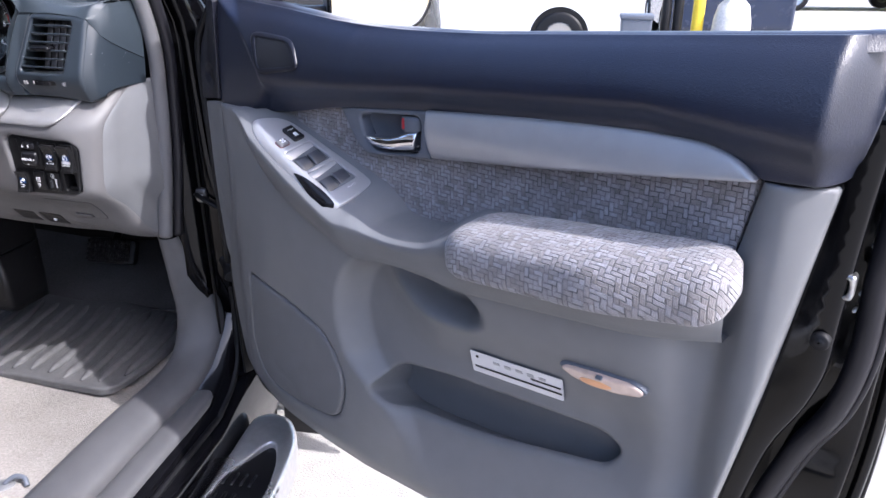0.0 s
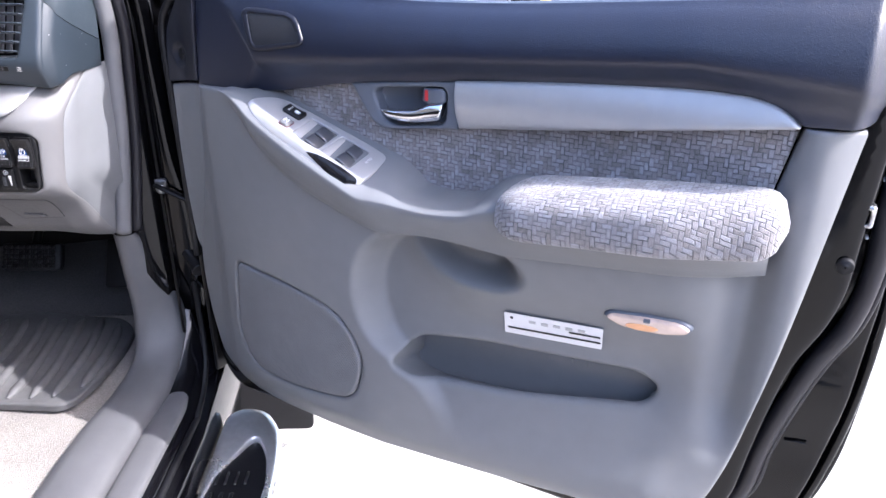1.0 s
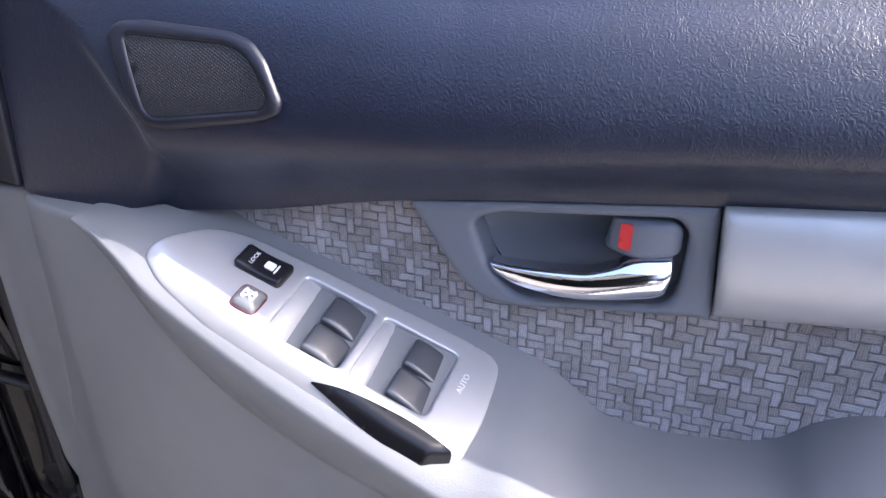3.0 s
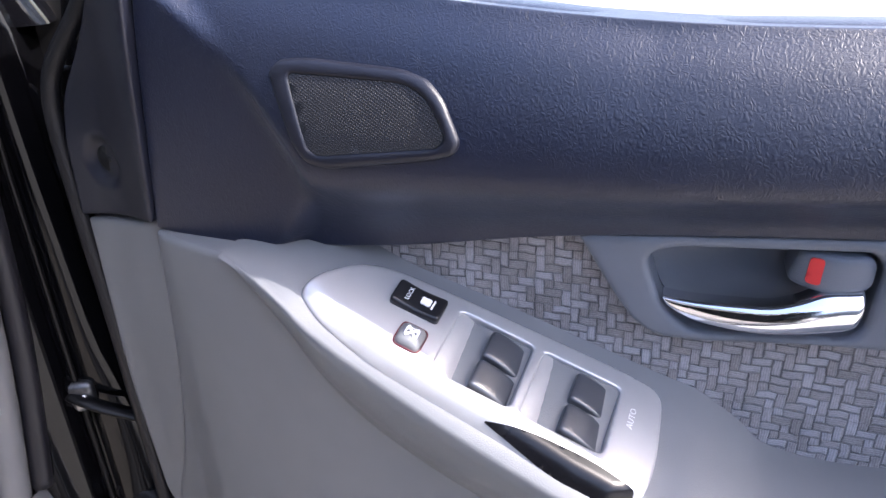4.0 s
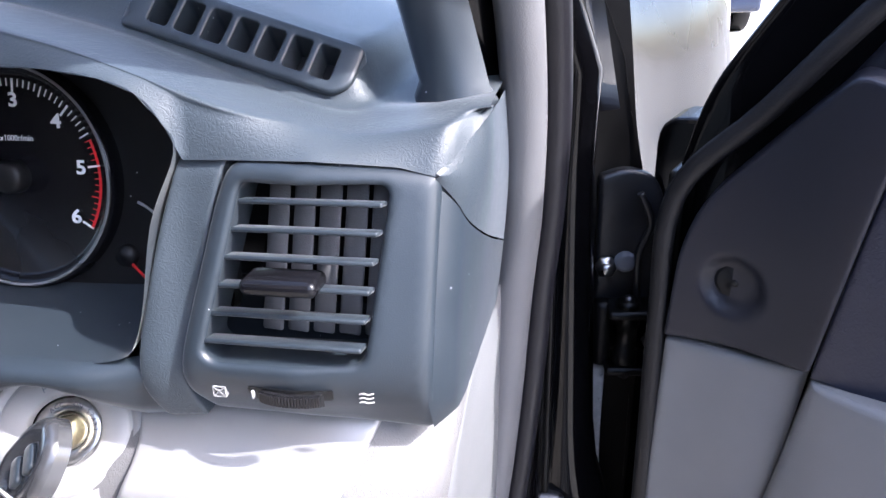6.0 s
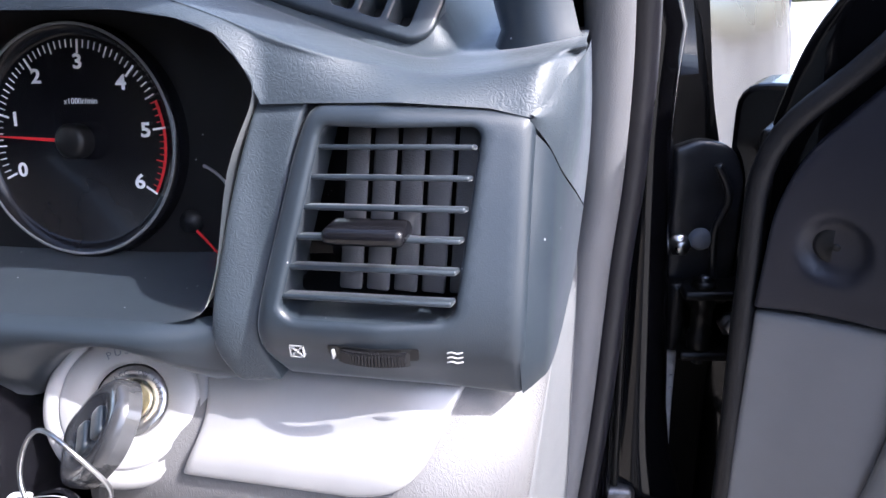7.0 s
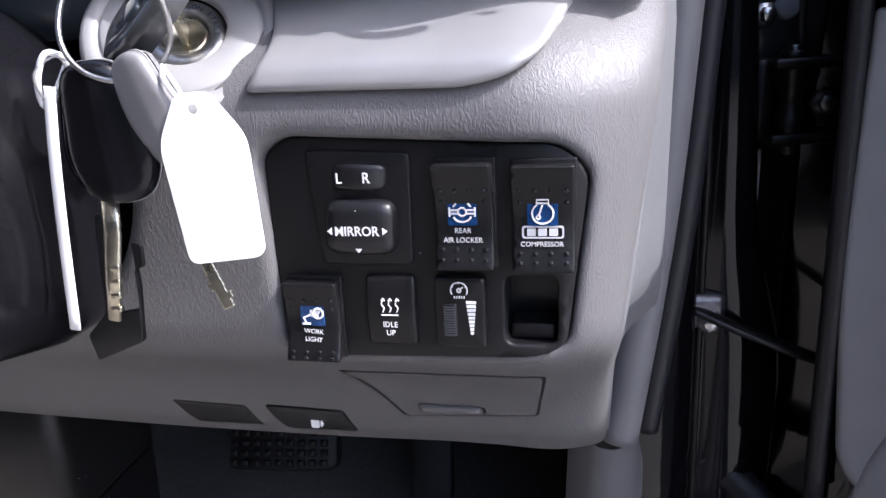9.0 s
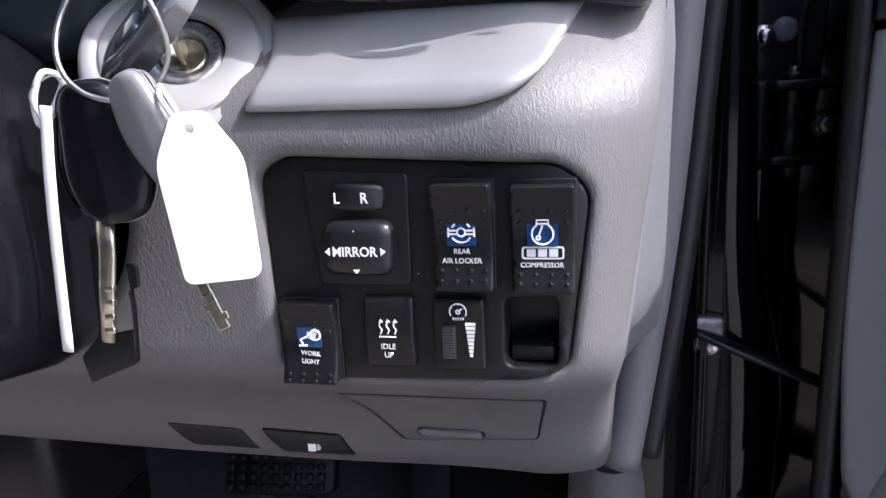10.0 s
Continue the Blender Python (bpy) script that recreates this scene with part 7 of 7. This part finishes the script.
def vehicle(x, y, yaw, length, width, height, paint, label, bonnet=0.0):
    v = thing("parked_vehicle", pose(x, y, 0, 0, 0, yaw), label, "vehicle", "parked vehicles")
    side = rpoly([(-length / 2, 0.32), (length / 2, 0.32), (length / 2, 0.9), (length / 2 - 0.2 - bonnet, 1.0), (length / 2 - 0.7 - bonnet, height), (-length / 2 + 0.1, height), (-length / 2, 0.9)], [0.1, 0.1, 0.15, 0.1, 0.15, 0.15, 0.1])
    hull = solid(side, -width / 2, width / 2, 0.06)
    part("shell", hull, paint, v, "", pose(0, 0, 0, 90, 0, 0))
    for sx in (-length / 2 + 0.8, length / 2 - 0.85):
        for sy in (-1, 1):
            w = part("wheel", lathe([(0.19, 0.11), (0.30, 0.12), (0.335, 0.10), (0.335, -0.1), (0.30, -0.12)], 36), RUBBER, v, "black tyre", pose(sx, sy * (width / 2 - 0.09), 0.335, 90, 0, 0))
            part("hub", lathe([(0.0001, 0.09), (0.10, 0.10), (0.19, 0.10), (0.2, 0.115), (0.2, -0.1)], 28), STEEL, w, "silver wheel cover", pose(0, 0, 0, 0 if sy < 0 else 180, 0, 0))
            part("arch", sheet([Vector((0.40 * math.cos(a), 0.40 * math.sin(a))) for a in np.linspace(-0.12, math.pi + 0.12, 24)], 0, 0.1, 0, 0.01), BLACK, v, "", pose(sx, sy * (width / 2 + 0.004), 0.335, 90, 0, 0 if sy < 0 else 180))
    for sy in (-1, 1):
        part("side_glass", sheet(rpoly([(-length / 2 + 0.35, 1.05), (length / 2 - 0.75 - bonnet, 1.05), (length / 2 - 1.05 - bonnet, height - 0.16), (-length / 2 + 0.4, height - 0.16)], 0.08), 0, 0.3, 0, 0.01), BLACK_GLOSS, v, "dark side glass", pose(0, sy * (width / 2 + 0.006), 0, 90, 0, 0 if sy < 0 else 180) @ (Matrix.Identity(4) if sy < 0 else Matrix.Diagonal((-1, 1, 1, 1))))
    return v


vehicle(-1.69, 10.88, 0, 4.6, 1.75, 1.95, WHITE_PAINT, "white van parked on the concrete yard")
vehicle(7.2, 22.5, 0, 4.4, 1.75, 1.5, mat("lime green vehicle paint", (0.42, 0.5, 0.08), 0.3, vary=0.03, coat=0.5), "lime green car parked far off", 0.9)
vehicle(2.2, 13.5, 90, 4.4, 1.75, 1.6, mat("dark blue vehicle paint", (0.02, 0.03, 0.06), 0.25, vary=0.05, coat=0.5), "dark blue car parked behind the post", 0.9)
bin_box = thing("storage_bin", pose(0.73, 9.6, 0), "grey plastic storage bin standing on the concrete", "bin")
part("tub", loft([[(p.x * k, p.y * k, z) for p in rect(-0.19, -0.16, 0.19, 0.16, 0.03)] for z, k in ((0.0, 0.88), (0.02, 0.9), (0.6, 1.0), (0.62, 1.0))], closed=True, caps=True), BLUE_GREY, bin_box)
part("lid", block(-0.205, -0.175, 0.62, 0.205, 0.175, 0.68, 0.012, 2), BLUE_GREY, bin_box, "flat grey lid")
for px in (1.12, 1.27):
    drum = thing("gas_bottle", pose(px, 9.9, 0), "tall dark steel gas bottle on the concrete", "gas bottle", "gas bottles")
    part("cylinder", lathe([(0.0001, 0.0), (0.055, 0.0), (0.062, 0.02), (0.062, 0.95), (0.05, 1.03), (0.022, 1.08), (0.02, 1.12)], 24), RUBBER, drum)
    part("valve", lathe([(0.0001, 1.19), (0.018, 1.185), (0.02, 1.16), (0.012, 1.15), (0.012, 1.11)], 16), BRASS, drum, "brass valve")
post = thing("bollard", pose(1.52, 9.9, 0), "yellow painted steel bollard", "bollard")
part("tube", lathe([(0.075, 0.0), (0.075, 1.16), (0.068, 1.19), (0.04, 1.205), (0.0001, 1.21)], 28), mat("yellow bollard paint", (0.72, 0.52, 0.03), 0.45, vary=0.1, scale=30, stain=0.8), post)
part("base_plate", block(-0.12, -0.12, 0.0, 0.12, 0.12, 0.012, 0.004), DULL_STEEL, post)
sack = thing("sack", pose(1.92, 9.8, 0), "pale bulging woven sack on the ground", "sack")
part("bag", loft([[(0.23 * k * math.copysign(abs(math.cos(a)) ** 0.7, math.cos(a)) + 0.012 * math.sin(5 * a + 9 * z), 0.2 * k * math.copysign(abs(math.sin(a)) ** 0.7, math.sin(a)), z) for a in np.linspace(0, 2 * math.pi, 28, endpoint=False)] for z, k in ((0.0, 0.8), (0.05, 0.98), (0.3, 1.05), (0.6, 0.98), (0.78, 0.8), (0.86, 0.4), (0.9, 0.45))], closed=True, caps=True), mat("pale woven sack", (0.5, 0.49, 0.47), 0.8, vary=0.15, scale=40), sack)

# white truck facing the car from across the yard
truck = thing("truck", pose(5.5, 4.0, 0, 0, 0, -64.2), "white truck with a dark slatted grille facing the car", "truck")
part("cab", loft([[(x, y, z) for x, y in rect(-0.95, y0, 0.95, 1.9, 0.12)] for z, y0 in ((0.42, 0.06), (0.5, 0.0), (1.05, 0.0), (1.25, 0.10), (2.1, 0.45), (2.2, 0.6))], closed=True, caps=True), WHITE_PAINT, truck, "white cab")
part("bumper", block(-0.98, -0.10, 0.28, 0.98, 0.14, 0.56, 0.04, 3), WHITE_PAINT, truck, "white front bumper")
for i in range(5):
    part("bumper_slot", block(-0.36 + 0.16 * i, -0.106, 0.32, -0.28 + 0.16 * i, -0.06, 0.44, 0.006), BLACK, truck)
part("plate_blank", block(-0.18, -0.115, 0.47, 0.18, -0.09, 0.57, 0.003), mat("pale blue plate", (0.25, 0.5, 0.65), 0.5), truck, "plain pale blue front plate")
for sx in (-1, 1):
    for i in range(3):
        part("grille_slat", block(min(sx * 0.17, sx * (0.42 + 0.05 * i)), -0.015, 0.66 + 0.075 * i, max(sx * 0.17, sx * (0.42 + 0.05 * i)), 0.02, 0.70 + 0.075 * i, 0.004), BLACK, truck, "dark grille slat")
    part("headlight", block(min(sx * 0.60, sx * 0.90), -0.02, 0.66, max(sx * 0.60, sx * 0.90), 0.03, 0.86, 0.03, 3), STEEL, truck, "silvery headlight")
part("grille_shield", sheet(rpoly([(-0.15, 0.90), (0.15, 0.90), (0.08, 0.66), (-0.08, 0.66)], 0.02), 0.0, 0.1, 0.005, 0.02), BLUE_GREY, truck, "plain dark centre shield", Matrix(((1, 0, 0, 0), (0, 0, -1, -0.012), (0, 1, 0, 0), (0, 0, 0, 1))))
part("badge_ring", tube([(0.07 * math.cos(a), -0.03, 0.79 + 0.07 * math.sin(a)) for a in np.linspace(0, 2 * math.pi, 24, endpoint=False)], 0.012, 6, closed=True), CHROME, truck, "plain chrome ring")
part("windscreen", loft([[(-0.85, 0.095, 1.27), (0.85, 0.095, 1.27)], [(-0.78, 0.43, 2.06), (0.78, 0.43, 2.06)]]), BLACK_GLOSS, truck, "dark windscreen")
for sx in (-0.8, 0.8):
    part("wheel", lathe([(0.19, 0.11), (0.30, 0.12), (0.36, 0.10), (0.36, -0.1), (0.30, -0.12), (0.19, -0.11)], 32), RUBBER, truck, "black tyre", pose(sx, 0.85, 0.36, 0, 90, 0))

# unseen workshop added behind the camera, for glossy parts to reflect
shed = thing("workshop", pose(4, -16, 0), "long grey workshop building, unseen, added across the yard", "building")
part("wall", block(-22, -5, 0, 22, 0, 5.5, 0.02, 1), mat("weathered grey cladding", (0.22, 0.22, 0.22), 0.8, vary=0.15, scale=3, stain=0.8), shed, "grey clad wall")
part("roof", loft([[(-22.4, -5.4, 5.5), (22.4, -5.4, 5.5)], [(-22.4, -2.5, 6.6), (22.4, -2.5, 6.6)], [(-22.4, 0.5, 5.5), (22.4, 0.5, 5.5)]], smooth=False), mat("dull steel roofing", (0.3, 0.3, 0.31), 0.5, 0.3, vary=0.1), shed, "dull steel roof")
for i in range(4):
    part("roller_door", block(-17 + 10 * i, -0.02, 0, -12 + 10 * i, 0.04, 4.0, 0.01, 1), mat("dark roller door", (0.08, 0.085, 0.09), 0.6, vary=0.1), shed, "dark roller door")
